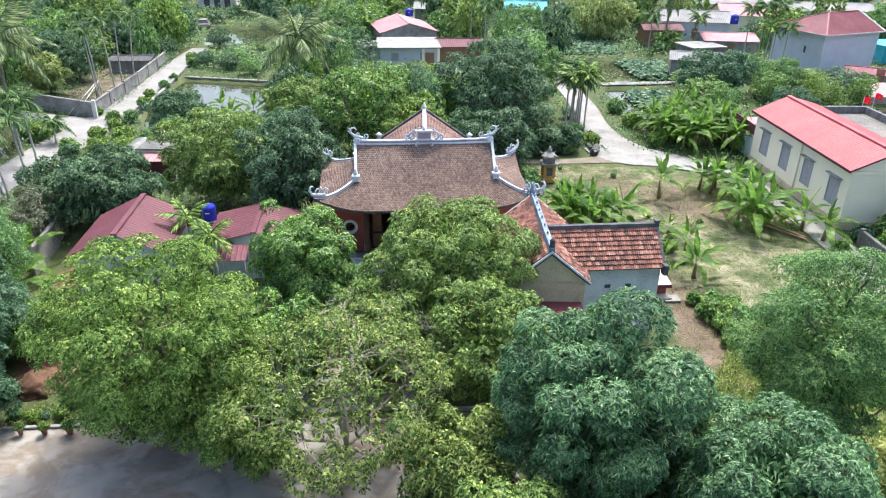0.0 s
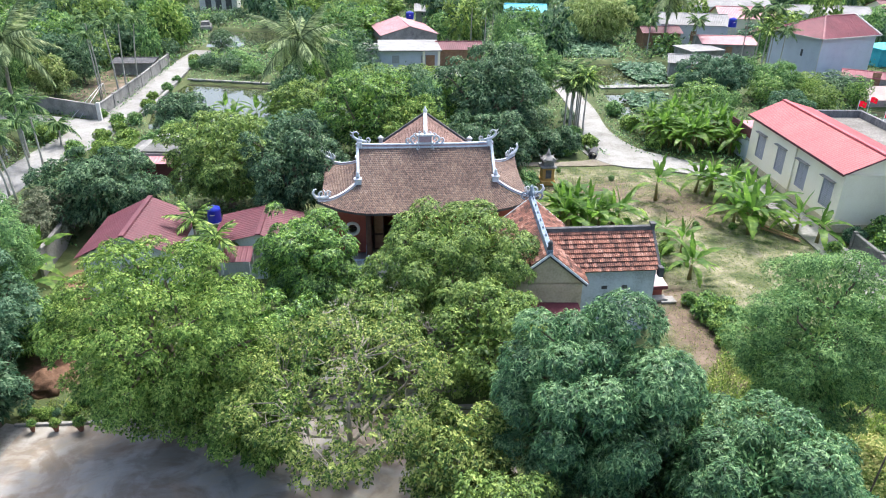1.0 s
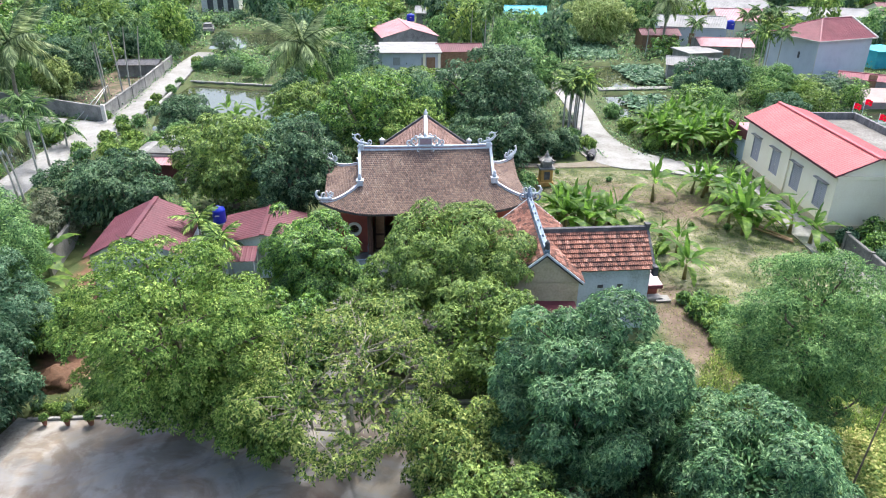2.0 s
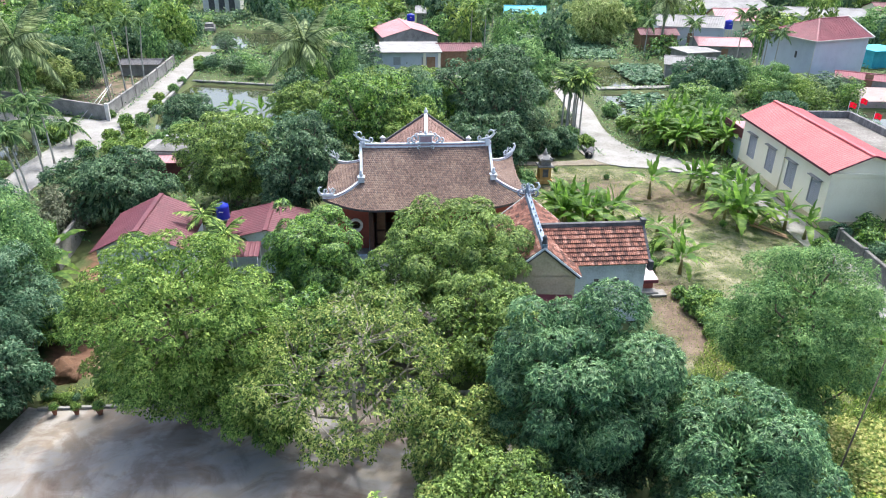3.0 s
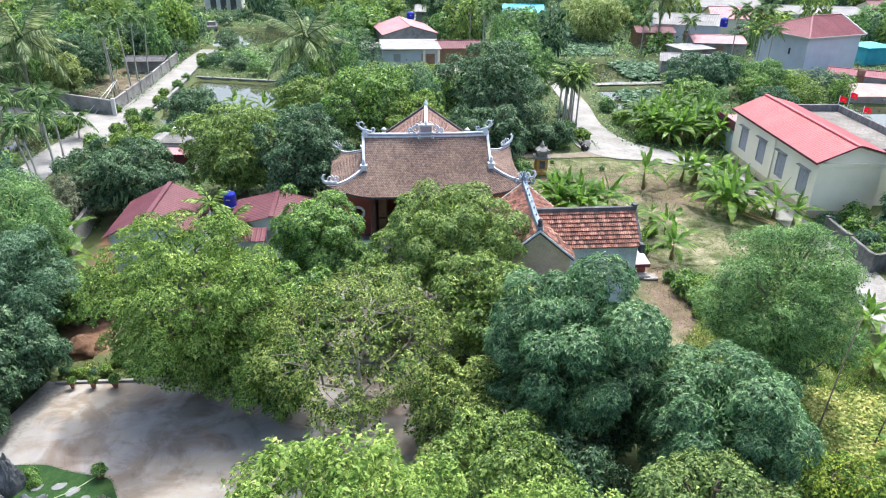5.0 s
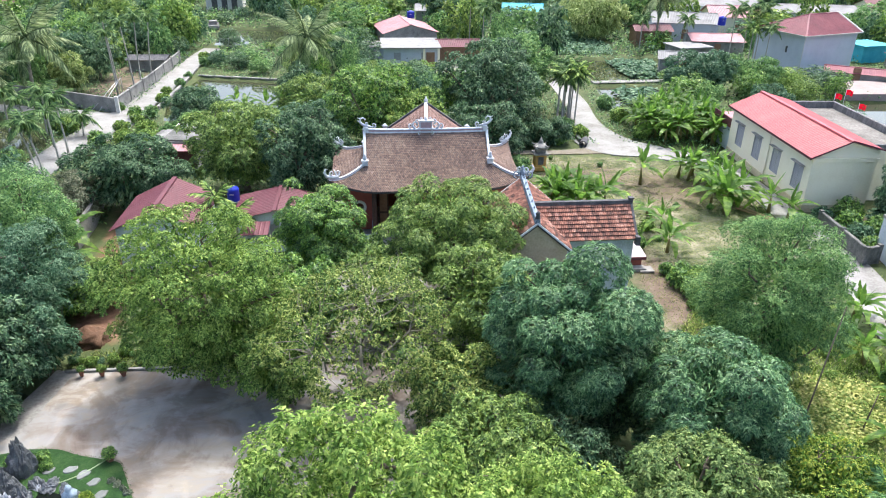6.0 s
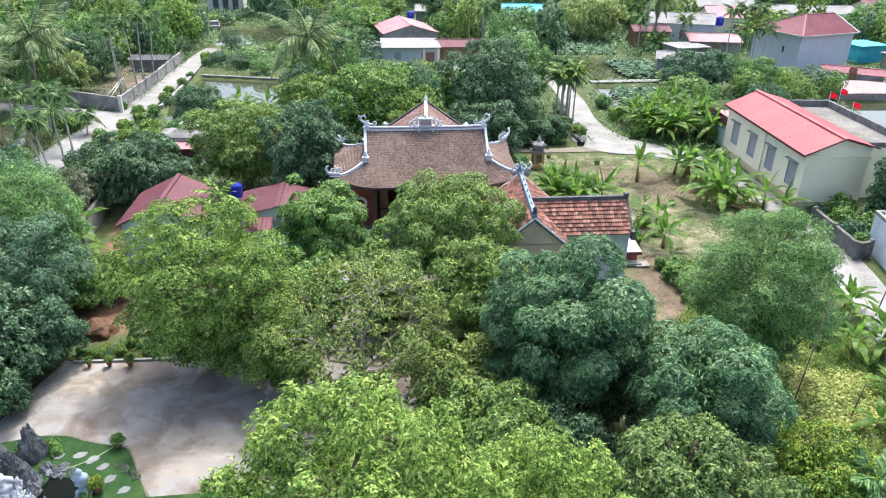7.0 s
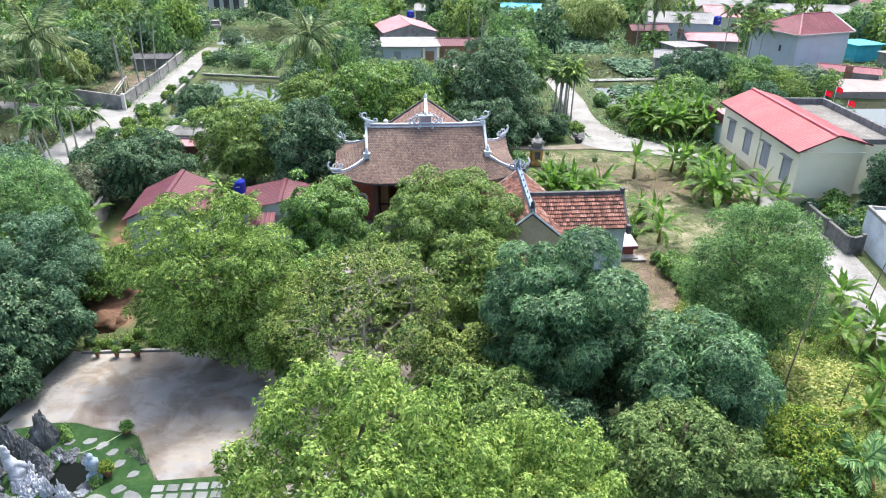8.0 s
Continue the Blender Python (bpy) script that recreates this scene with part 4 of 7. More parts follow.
def gable_house(T, hx0, hx1, half0, half1, ridge_z, eave_z, wall_mat, front_pieces=False, over=.22, seed=1, ridge_mat=BLUE_STUCCO, verge=DARK_EDGE, verge0=True, ridge_h=.28, verge_w=.18, verge_out=0.0):
    """A gabled building along its own x, with tiled slopes. half0, half1: depth of the slope towards -y and +y."""
    for s, half in ((-1, half0), (1, half1)):
        dn = Vector((0, s * half, eave_z - ridge_z))
        run = dn.length
        dn.normalize()
        nor = Vector((0, (ridge_z - eave_z) * s, half)).normalized()
        acr = Vector((1, 0, 0))
        bm = bmesh.new()
        q = [Vector((hx0, 0, ridge_z)), Vector((hx1, 0, ridge_z)), Vector((hx1, 0, ridge_z)) + dn * run, Vector((hx0, 0, ridge_z)) + dn * run]
        a = [bm.verts.new(v) for v in q]
        b = [bm.verts.new(v - nor * .1) for v in q]
        bm.faces.new(a)
        bm.faces.new(b[::-1])
        for i in range(4):
            bm.faces.new((a[i], b[i], b[(i + 1) % 4], a[(i + 1) % 4]))
        bmesh.ops.recalc_face_normals(bm, faces=bm.faces)
        # Base sheet under the tiles, dark so that their gaps read dark.
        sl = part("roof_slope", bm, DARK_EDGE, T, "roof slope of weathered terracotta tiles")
        rows, cols = int(run / .235), int((hx1 - hx0) / .205)
        spots = []
        for r in range(rows):
            for c in range(cols):
                p = Vector((hx0 + .1 + (c + .5) * (hx1 - hx0 - .2) / cols, 0, ridge_z)) + dn * (run * r / rows) + nor * .012
                spots.append((p, acr, dn, nor))
        rng = random.Random(seed)
        if front_pieces and s < 0:
            for p, *_ in spots:
                m = Matrix([[acr.x, dn.x, nor.x], [acr.y, dn.y, nor.y], [acr.z, dn.z, nor.z]]).to_4x4()
                m.translation = p + nor * rng.uniform(0, .008)
                m = m @ pose(0, 0, 0, rng.gauss(0, .8), 0, rng.gauss(0, 1.0))
                part("tile", TILE, None, sl, m=m)
        else:
            v = np.array([list(x.co) for x in TILE.vertices])
            fs = [tuple(f.vertices) for f in TILE.polygons]
            V, F = [], []
            for p, a_, d_, n_ in spots:
                k = len(V)
                lift = rng.uniform(0, .01)
                for x, y, z in v:
                    V.append(tuple(p + a_ * x + d_ * y + n_ * (z + lift)))
                F += [tuple(k + i for i in f) for f in fs]
            me = bpy.data.meshes.new("roof_tiles")
            me.from_pydata(V, [], F)
            me.materials.append(WING_TILE_J)
            o = part("roof_tiles", me, None, sl, "joined terracotta tiles")
            o["kind"] = "stuff"
    for x in ((hx0 + .03 - verge_out, hx1 - .03 + verge_out) if verge0 else (hx1 - .03,)):
        bm = bmesh.new()
        sweep(bm, [(x, -half0 - .02, eave_z + .01 - verge_out), (x, 0, ridge_z + .03 - verge_out)], verge_w, .06 + verge_out)
        sweep(bm, [(x, half1 + .02, eave_z + .01 - verge_out), (x, 0, ridge_z + .03 - verge_out)], verge_w, .06 + verge_out)
        part("verge", bm, verge, T)
    bm = bmesh.new()
    sweep(bm, [(hx0, 0, ridge_z - .04), (hx1, 0, ridge_z - .04)], .28, ridge_h)
    part("ridge", bm, ridge_mat, T)
    w = over
    bm = bmesh.new()
    for y0, y1 in ((-half0 + w, -half0 + w + .2), (half1 - w - .2, half1 - w)):
        box(bm, hx0 + w * .5 + .2, hx1 - w * .5 - .2, y0, y1, 0, eave_z + .08)
    for x in (hx0 + w * .5, hx1 - w * .5 - .2):
        box(bm, x, x + .2, -half0 + w, half1 - w, 0, eave_z + .05)
        for xx, f in ((x, -1), (x + .2, 1)):
            vs = [bm.verts.new((xx, y, z)) for y, z in ((-half0 + w, eave_z), (half1 - w, eave_z), (0, ridge_z - .12))]
            bm.faces.new(vs[::f])
    part("wall", bm, wall_mat, T)


def gatehouse():
    T = thing("gatehouse", 4.42, 30.8, 0, "narrow tiled gatehouse with a blue stucco ridge beside the temple", "gatehouse", rz=85.2)
    gable_house(T, -3.4, 3.4, 1.85, 1.8, 4.98, 3.45, DULL_CREAM, seed=3, ridge_mat=AGED_BLUE, verge=STUCCO, verge_w=.07, verge_out=.05)
    bm = bmesh.new()
    c = Vector((3.3, 0, 5.1))
    curl(bm, c, (1, 0, 0), .5, 1.1, .08)
    curl(bm, c + Vector((-.5, 0, .0)), (1, 0, 0), .42, 1.1, .07)
    curl(bm, c + Vector((-.1, .25, -.1)), (0, 1, 0), .4, 1.1, .06)
    curl(bm, c + Vector((-.1, -.25, -.1)), (0, -1, 0), .4, 1.1, .06)
    lathe(bm, [(.15, 5.1), (.2, 5.3), (.1, 5.5), (.02, 5.75)], 3.3, 0, 8)
    part("ridge_scroll", bm, AGED_BLUE, T, "blue stucco scrolls on the ridge end")
    for k in range(7):
        bm = bmesh.new()
        curl(bm, (-2.9 + k * .9, 0, 5.15), (1, 0, 0), .2, 1.0, .045)
        part("ridge_crest", bm, AGED_BLUE, T)
    lathe_bm = bmesh.new()
    lathe(lathe_bm, [(.12, 5.1), (.15, 5.25), (.09, 5.4), (.13, 5.5), (.03, 5.65)], -3.25, 0, 8)
    part("ridge_finial", lathe_bm, DARK_EDGE, T)
    # faded pink awning before the gable
    bm = bmesh.new()
    box(bm, -5.0, -3.35, -1.5, 1.3, 2.45, 2.5, m=None)
    part("awning", bm, OLD_RED_SHEET, T, "faded red sheet awning")
    for y in (-1.4, 1.2):
        b = bmesh.new()
        tube(b, [(-4.9, y, 0), (-4.9, y, 2.46)], .04)
        part("awning_post", b, STEEL, T)


def wing():
    T = thing("wing_house", 7.2, 30.05, 0, "small side house of blue-grey limewashed walls under terracotta tiles", "house", rz=0)
    gable_house(T, -2.75, 2.68, 1.62, 1.62, 4.95, 3.5, BLUE_CEMENT, True, seed=5, ridge_mat=DARK_EDGE, verge0=False, ridge_h=.19)
    bm = boxes((2.54, 2.74, -.13, .13, 4.7, 5.22), (2.5, 2.78, -.17, .17, 5.18, 5.26), bevel=.02)
    part("ridge_post", bm, DARK_EDGE, T, "blackened mortar end post")
    part("eave_post", boxes((2.53, 2.76, -1.85, -1.5, 3.2, 3.7), bevel=.02), DARK_EDGE, T)
    # Thin dark plates on the wall face; the holes' inner shade is their colour.
    for x in (-.05, .95):
        part("vent_hole", boxes((x, x + .28, -1.425, -1.395, 2.42, 2.6)), DARK_EDGE, T)


gatehouse()
wing()


# ---- the cream house ----
def sheet(bm, a, b, c, d, rib=.25, h=.022, thick=.02):
    """Ribbed metal sheet on four corners: a, b along the ridge, d, c along the eave."""
    a, b, c, d = map(Vector, (a, b, c, d))
    n = max(2, int((b - a).length / rib))
    nor = (b - a).cross(d - a).normalized()
    if nor.z < 0:
        nor = -nor
    prev = None
    for i in range(n * 4 + 1):
        t = i / (n * 4)
        k = h if i % 4 == 0 else 0
        u, w = a.lerp(b, t) + nor * k, d.lerp(c, t) + nor * k
        cur = [bm.verts.new(v) for v in (u, w, w - nor * thick, u - nor * thick)]
        if prev:
            for j in range(4):
                bm.faces.new((prev[j], prev[(j + 1) % 4], cur[(j + 1) % 4], cur[j]))
        prev = cur
    bmesh.ops.recalc_face_normals(bm, faces=bm.faces)
    return bm


def pierced(ys, zs, holes, thick):
    """A wall in the plane x = 0 with openings: a grid of y and z lines, and the cells left open."""
    bm = bmesh.new()
    v = {(i, j, k): bm.verts.new((k * thick, y, z)) for i, y in enumerate(ys) for j, z in enumerate(zs) for k in (0, 1)}
    solid = {(i, j) for i in range(len(ys) - 1) for j in range(len(zs) - 1)} - holes
    for i, j in solid:
        bm.faces.new((v[i, j, 0], v[i, j + 1, 0], v[i + 1, j + 1, 0], v[i + 1, j, 0]))
        bm.faces.new((v[i, j, 1], v[i + 1, j, 1], v[i + 1, j + 1, 1], v[i, j + 1, 1]))
        for (di, dj), (p, q) in {(-1, 0): ((i, j), (i, j + 1)), (1, 0): ((i + 1, j + 1), (i + 1, j)), (0, -1): ((i + 1, j), (i, j)), (0, 1): ((i, j + 1), (i + 1, j + 1))}.items():
            if (i + di, j + dj) not in solid:
                bm.faces.new((v[(*p, 0)], v[(*p, 1)], v[(*q, 1)], v[(*q, 0)]))
    bmesh.ops.recalc_face_normals(bm, faces=bm.faces)
    return bm


def cream_house():
    T = thing("cream_house", 26.15, 39.2, 0, "single-storey cream house with a red sheet roof and shuttered windows", "house", rz=-3.9)
    W, L, H, RX, RZ, HR = 4.5, 13.6, 4.05, 2.3, 5.3, 4.62
    # long wall with four window openings
    wins = [1.6, 5.0, 8.3, 11.6]
    ww, z0, z1 = .68, 1.2, 3.05
    part("wall", pierced([0] + [v for y in wins for v in (y - ww, y + ww)] + [L], [0, z0, z1, H], {(2 * k + 1, 1) for k in range(4)}, .25), CREAM, T, "cream painted wall")
    part("back_wall", boxes((W - .25, W, .252, L - .252, 0, HR - .1)), CREAM, T)
    for ya, yb in ((0, .25), (L - .25, L)):
        bm = bmesh.new()
        rings = [[bm.verts.new((x, y, z)) for x, z in ((.25, 0), (W, 0), (W, HR - .06), (RX, RZ - .12), (.25, H))] for y in (ya, yb)]
        bm.faces.new(rings[0])
        bm.faces.new(rings[1][::-1])
        for k in range(5):
            bm.faces.new((rings[0][k], rings[1][k], rings[1][(k + 1) % 5], rings[0][(k + 1) % 5]))
        bmesh.ops.recalc_face_normals(bm, faces=bm.faces)
        part("end_wall", bm, CREAM, T)
    bm = boxes((-.1, W + .1, -.1, -.002, H - .28, H - .02), (-.1, -.002, -.1, L, H - .16, H - .02), (-.14, W + .14, -.14, -.1, H - .1, H - .02), bevel=.01)
    part("cornice", bm, CREAM, T)
    part("plinth", boxes((-.05, -.002, -.05, L, 0, .55), (-.05, W, -.05, -.002, 0, .55)), DULL_CREAM, T, "stained plinth")
    for y in wins:
        w = part("window", boxes((.02, .1, y - ww, y - ww + .07, z0, z1), (.02, .1, y + ww - .07, y + ww, z0, z1), (.02, .1, y - ww + .07, y + ww - .07, z1 - .07, z1), (.02, .1, y - ww + .07, y + ww - .07, z0, z0 + .07)), SHUTTER, T)
        for s in (-1, 1):
            y0, y1 = (y - ww + .07, y - .01) if s < 0 else (y + .01, y + ww - .07)
            bm = bmesh.new()
            prev = None
            for k in range(27):
                zz = z0 + .07 + (z1 - z0 - .14) * k / 26
                cur = [bm.verts.new((.045 if k % 2 else .085, yy, zz)) for yy in (y0, y1)]
                if prev:
                    bm.faces.new((prev[1], prev[0], cur[0], cur[1]))
                prev = cur
            part("shutter", bm, SHUTTER, w, "closed grey louvred shutter")
        part("canopy", boxes((-.28, .0, y - ww - .15, y + ww + .15, z1 + .08, z1 + .14), bevel=.01), OLD_WALL, w, "thin cement window canopy")
    bm = bmesh.new()
    sheet(bm, (RX, -.35, RZ), (RX, L + .3, RZ), (-.35, L + .3, H + .04), (-.35, -.35, H + .04))
    part("roof_sheet", bm, RED_SHEET, T, "ribbed coral-red metal roof sheet")
    bm = bmesh.new()
    sheet(bm, (RX, -.35, RZ), (RX, L + .3, RZ), (W + .3, L + .3, HR), (W + .3, -.35, HR))
    part("roof_sheet", bm, RED_SHEET, T, "ribbed coral-red metal roof sheet")
    bm = bmesh.new()
    sweep(bm, [(RX, -.4, RZ + .0), (RX, L + .35, RZ + .0)], .35, .06)
    part("ridge_cap", bm, RED_SHEET, T)
    part("eave_trim", boxes((-.42, -.36, -.37, L + .3, H - .06, H + .1)), OLD_RED_SHEET, T, "dark red eave gutter")
    for a, b in (((-.38, -.37, H + .0), (RX, -.37, RZ - .03)), ((RX, -.37, RZ - .03), (W + .33, -.37, HR - .04))):
        bm = bmesh.new()
        sweep(bm, [a, b], .05, .11)
        part("verge_trim", bm, OLD_RED_SHEET, T, "dark red verge trim")
    bm = bmesh.new()
    tube(bm, [(-.06, 6.2, H - .1), (-.06, 6.2, .1)], .055, 8)
    part("downpipe", bm, CREAM, T)
    # flat-roofed rear block with parapet
    part("rear_block", boxes((W + .002, W + 4.4, 2.2, L + .4, 0, 3.9)), CREAM, T)
    bm = boxes((W + .35, W + 4.4, L + .15, L + .4, 3.9, 4.5), (W + 4.15, W + 4.4, 2.2, L + .15, 3.9, 4.5), (W + .35, W + 4.15, 2.2, 2.45, 3.9, 4.3), bevel=.02)
    part("parapet", bm, mat("blackened_parapet", [(.06, .06, .06), (.15, .15, .15), (.28, .28, .275)], scale=1.6, rough=.95, bump=.3, streak=(2, 2, .6)), T, "weathered dark grey parapet")
    part("roof_deck", boxes((W + .02, W + 4.15, 2.45, L + .15, 3.9, 3.95)), mat("stained_roof_deck", [(.07, .065, .055), (.16, .15, .135), (.3, .29, .27)], scale=.45, rough=.95, bump=.3), T, "stained roof deck")
    # lean-to at the far end
    part("lean_to", boxes((.3, 3.0, L, L + 3.6, 0, 2.5)), BLUE_CEMENT, T)
    bm = bmesh.new()
    sheet(bm, (.1, L + .02, 3.0), (3.2, L + .02, 3.0), (3.2, L + 3.9, 2.6), (.1, L + 3.9, 2.6))
    part("lean_to_roof", bm, PINK_SHEET, T)
    part("lean_to_fascia", boxes((.02, .1, L + .05, L + 3.9, 2.15, 2.95)), OLD_RED_SHEET, T)


cream_house()


# ---- trees round the court ----
tree(-11.6, 22.7, 3.65, 3.4, .7, 8.4, L_LIGHT, "broad light-green shade tree at the court's edge", 11, 80000, .11, .46, .2, .65, .3, big=26, flat=.6, spread=.6, lean=(.2, 0), core=.74, dome=.62, inner=.11,
     extra=[(.2, -1.9, 1.7, .5, .5, .7), (1.0, -1.8, 1.4, .5, .5, .7), (1.8, -1.6, 1.7, .5, .5, .7), (2.5, -1.2, 1.5, .5, .5, .6), (-.6, -1.7, 1.6, .4, .4, .6), (.6, -1.2, .9, .5, .5, .6)])
tree(-7.0, 29.5, 2.1, 2.2, .8, 6.9, L_MID, "dense rounded mid-green tree before the temple", 12, 50000, .14, .36, .3, .6, .22, per=8, big=22, ragged=.06, dome=.6, spread=.6, extra=[(1.8, -.4, 3.6, .7, .7, .6), (2.2, -.6, 3.0, .7, .7, .6), (2.8, -.3, 3.2, .6, .6, .5), (2.5, 0, 2.4, .8, .8, .6), (3.2, -.2, 2.5, .6, .6, .5)])
tree(-0.05, 28.4, 3.35, 3.0, 1.0, 7.1, L_OLIVE, "dense domed olive-green tree before the temple", 13, 66000, .14, .36, .3, .65, .26, per=8, big=26, ragged=.06, dome=.6, spread=.6)
tree(3.05, 17.6, 2.9, 2.9, 1.0, 8.6, L_MANGO, "tall mango tree with drooping blue-green leaves", 14, 82000, .16, .24, .2, .85, .28, big=22, per=11, dome=.5, ragged=.05, spread=.5)
tree(-4.75, 19.6, 3.5, 3.2, .9, 6.6, L_DRY, "thinning yellow-green tree with bare branches showing", 15, 27000, .125, .44, .2, .38, .15, bark=PALE_BARK, inner=.01, big=26, ragged=.18, limbs=60, cover=.7, core=.4)
tree(7.4, 14.2, 2.45, 2.4, .8, 6.5, L_MANGO, "low mango tree with drooping dark blue-green leaves", 16, 62000, .16, .24, .2, .75, .2, per=11, big=20, dome=.6, ragged=.05, spread=.5)
tree(13.0, 20.6, 2.9, 2.9, .2, 8.7, L_SOFT, "feathery soft-leaved tree reaching down to the ground", 17, 80000, .12, .28, .15, .6, .22, big=18, low=-.6, ragged=.16, dome=.7)
tree(-4.6, 5.9, 3.4, 2.9, 2.4, 10.3, L_BRIGHT, "bright yellow-green broad-leaved tree over the court", 18, 78000, .115, .44, .3, .42, .26, inner=.06, ragged=.2, big=22, dome=1.0,
     extra=[(3.2 * math.cos(k * 2.4) * (k / 22) ** .5, 2.6 * math.sin(k * 2.4) * (k / 22) ** .5, 10.35 - 2.9 * k / 22 + .2 * (k % 3), .28, .28, .5) for k in range(22)] + [(-1.1, .5, 10.2, .35, .35, .6), (.15, .35, 10.4, .4, .4, .6)])
tree(-0.2, 7.2, 2.7, 2.4, 1.6, 7.8, L_BRIGHT, "lower bright yellow-green tree beside the tall one", 27, 54000, .115, .44, .3, .42, .2, inner=.06, ragged=.2, big=20, dome=1.0,
     extra=[(2.2 * math.cos(k * 2.4) * (k / 18) ** .5, 2.1 * math.sin(k * 2.4) * (k / 18) ** .5, 7.75 - 2.4 * k / 18 + .2 * (k % 3), .28, .28, .5) for k in range(18)])
tree(-0.2, 13.4, 2.4, 2.0, .7, 5.0, L_OLIVE, "small olive-green tree between larger ones", 19, 24000, .13, .42, .25, .45, .16)
tree(5.0, 10.0, 2.3, 2.0, 1.2, 5.5, L_BROWNED, "gnarled dark-leaved tree with browning leaves", 20, 28000, .13, .44, .25, .45, .24, lean=(.2, .3), ragged=.18)
tree(7.4, 10.4, 1.5, 1.4, .6, 4.4, L_BROWNED, "thin browning tree beside the gnarled one", 25, 14000, .13, .44, .25, .4, .14, ragged=.18)
tree(1.0, 23.2, 2.3, 2.1, .6, 5.6, L_OLIVE, "shaded green tree filling the gap behind the mango", 21, 22000, .15, .4, .25, .45, .18)
tree(-0.9, 17.8, 2.0, 1.9, .5, 4.4, L_DRY, "low yellow-green tree under the mango's edge", 22, 16000, .14, .42, .25, .4, .15)
tree(-8.1, 20.3, 1.8, 1.6, .6, 4.0, L_LIGHT, "low drooping light-green tree at the court's edge", 26, 14000, .13, .44, .3, .4, .12)
tree(10.5, 11.6, 2.15, 1.9, .2, 4.0, L_YELLOW, "golden-tipped ornamental bush beside a fan palm", 23, 26000, .11, .42, .25, .36, .12, low=-.6)
tree(9.6, 9.4, 1.3, 1.2, .1, 3.0, L_MID, "green bush under the golden one", 24, 9000, .14, .4, .25, .4, .1, low=-.6)
tree(9.6, 55.4, 1.9, 1.5, .1, 2.6, L_DARK, "dark bush on the bank of the small pond", 78, 9000, .17, .42, .3, .45, .1, low=-.6)
tree(12.3, 56.2, 1.5, 1.3, .1, 2.3, L_DARK, "low dark bush on the bank of the small pond", 79, 7000, .17, .42, .3, .45, .1, low=-.6)
tree(5.7, 17.9, 1.2, 1.1, .8, 4.6, L_BROWNED, "thin olive-leaved tree with grey twigs between the mangoes", 80, 9000, .12, .42, .25, .36, .1, inner=.02, ragged=.2, limbs=24, bark=PALE_BARK)
# west margin
tree(-20.6, 26.4, 2.5, 3.0, .3, 6.2, L_BLUE, "grey-green bushy tree along the west edge", 31, 38000, .14, .3, .3, .55, .2, low=-.6)
tree(-20.6, 21.8, 2.0, 2.3, .2, 5.4, L_DARK, "broad-leaved dull green tree over the dark pit", 32, 26000, .17, .5, .3, .5, .2, low=-.6)
tree(-18.9, 23.6, 1.4, 1.6, .1, 3.8, L_BLUE, "dusty grey-green bush beside the court", 52, 13000, .14, .4, .3, .42, .12, low=-.6)
tree(-19.6, 20.0, 1.3, 1.5, .1, 3.2, L_DARK, "dark low bush over the pit's edge", 53, 11000, .15, .4, .3, .42, .12, low=-.6)
tree(-22.6, 31.2, 3.0, 3.0, .3, 7.8, L_SOFT, "tall soft-leaved tree on the west edge", 33, 34000, .15, .3, .3, .55, .2, low=-.6)
tree(-25.6, 25.5, 3.4, 3.4, .3, 8.2, L_MID, "dense green tree on the west edge", 34, 26000, .18, .4, .3, .6, .2, low=-.6)
tree(-27.0, 36.0, 3.6, 3.6, .3, 6.8, L_BLUE, "grey-green tree behind the west edge", 35, 22000, .2, .4, .3, .65, .2, low=-.6)
tree(-23.6, 41.0, 1.7, 2.6, .1, 3.4, L_GREY, "dusty grey-green creeper-clad hedge", 36, 20000, .13, .42, .2, .4, .12, low=-.6)
tree(-19.6, 28.8, 1.4, 1.6, .1, 2.6, L_MID, "leafy shrub beside the red earth", 37, 8000, .16, .4, .3, .4, .08, low=-.6)
tree(-18.4, 29.6, 1.2, 1.3, .1, 2.6, L_OLIVE, "small bushy tree on the dug earth", 39, 7000, .14, .4, .3, .35, .08, low=-.6)
tree(-21.6, 15.6, 2.2, 2.4, .2, 4.6, L_MID, "green bush behind the rockery", 38, 14000, .17, .4, .3, .5, .14, low=-.6)
# behind the temple and the red roofs
tree(-20.6, 43.0, 3.8, 3.0, .3, 5.2, L_DARK, "broad dark longan tree behind the red roof", 41, 30000, .18, .42, .3, .55, .24)
tree(-13.4, 46.0, 3.9, 3.2, .3, 6.6, L_OLIVE, "broad green longan tree behind the red roof", 42, 32000, .18, .42, .3, .55, .26)
tree(-8.6, 42.6, 2.9, 2.8, .4, 7.8, L_DARK, "round dark green tree beside the temple roof", 43, 28000, .17, .42, .3, .5, .24)
tree(-3.2, 56.0, 4.6, 4.0, .3, 7.4, L_MID, "broad green tree behind the rear hall", 44, 24000, .22, .42, .3, .6, .28)
tree(-0.6, 53.0, 2.6, 2.4, .3, 6.4, L_LIGHT, "light-green tree behind the rear hall", 45, 14000, .2, .42, .3, .55, .2)
tree(6.6, 57.5, 4.6, 4.0, .3, 9.4, L_DARK, "tall dense green tree behind the temple", 46, 30000, .22, .42, .3, .65, .3)
tree(5.6, 50.6, 2.6, 2.2, .3, 5.4, L_DARK, "green tree close behind the temple", 47, 14000, .2, .42, .3, .5, .18)
tree(11.0, 68.0, 3.4, 3.2, .3, 8.4, L_SOFT, "soft green tree beyond the lane", 48, 16000, .26, .42, .3, .6, .24)
tree(-9.0, 62.0, 3.6, 3.0, .2, 5.2, L_OLIVE, "pale olive tree beside the pond", 49, 15000, .24, .42, .3, .6, .2)
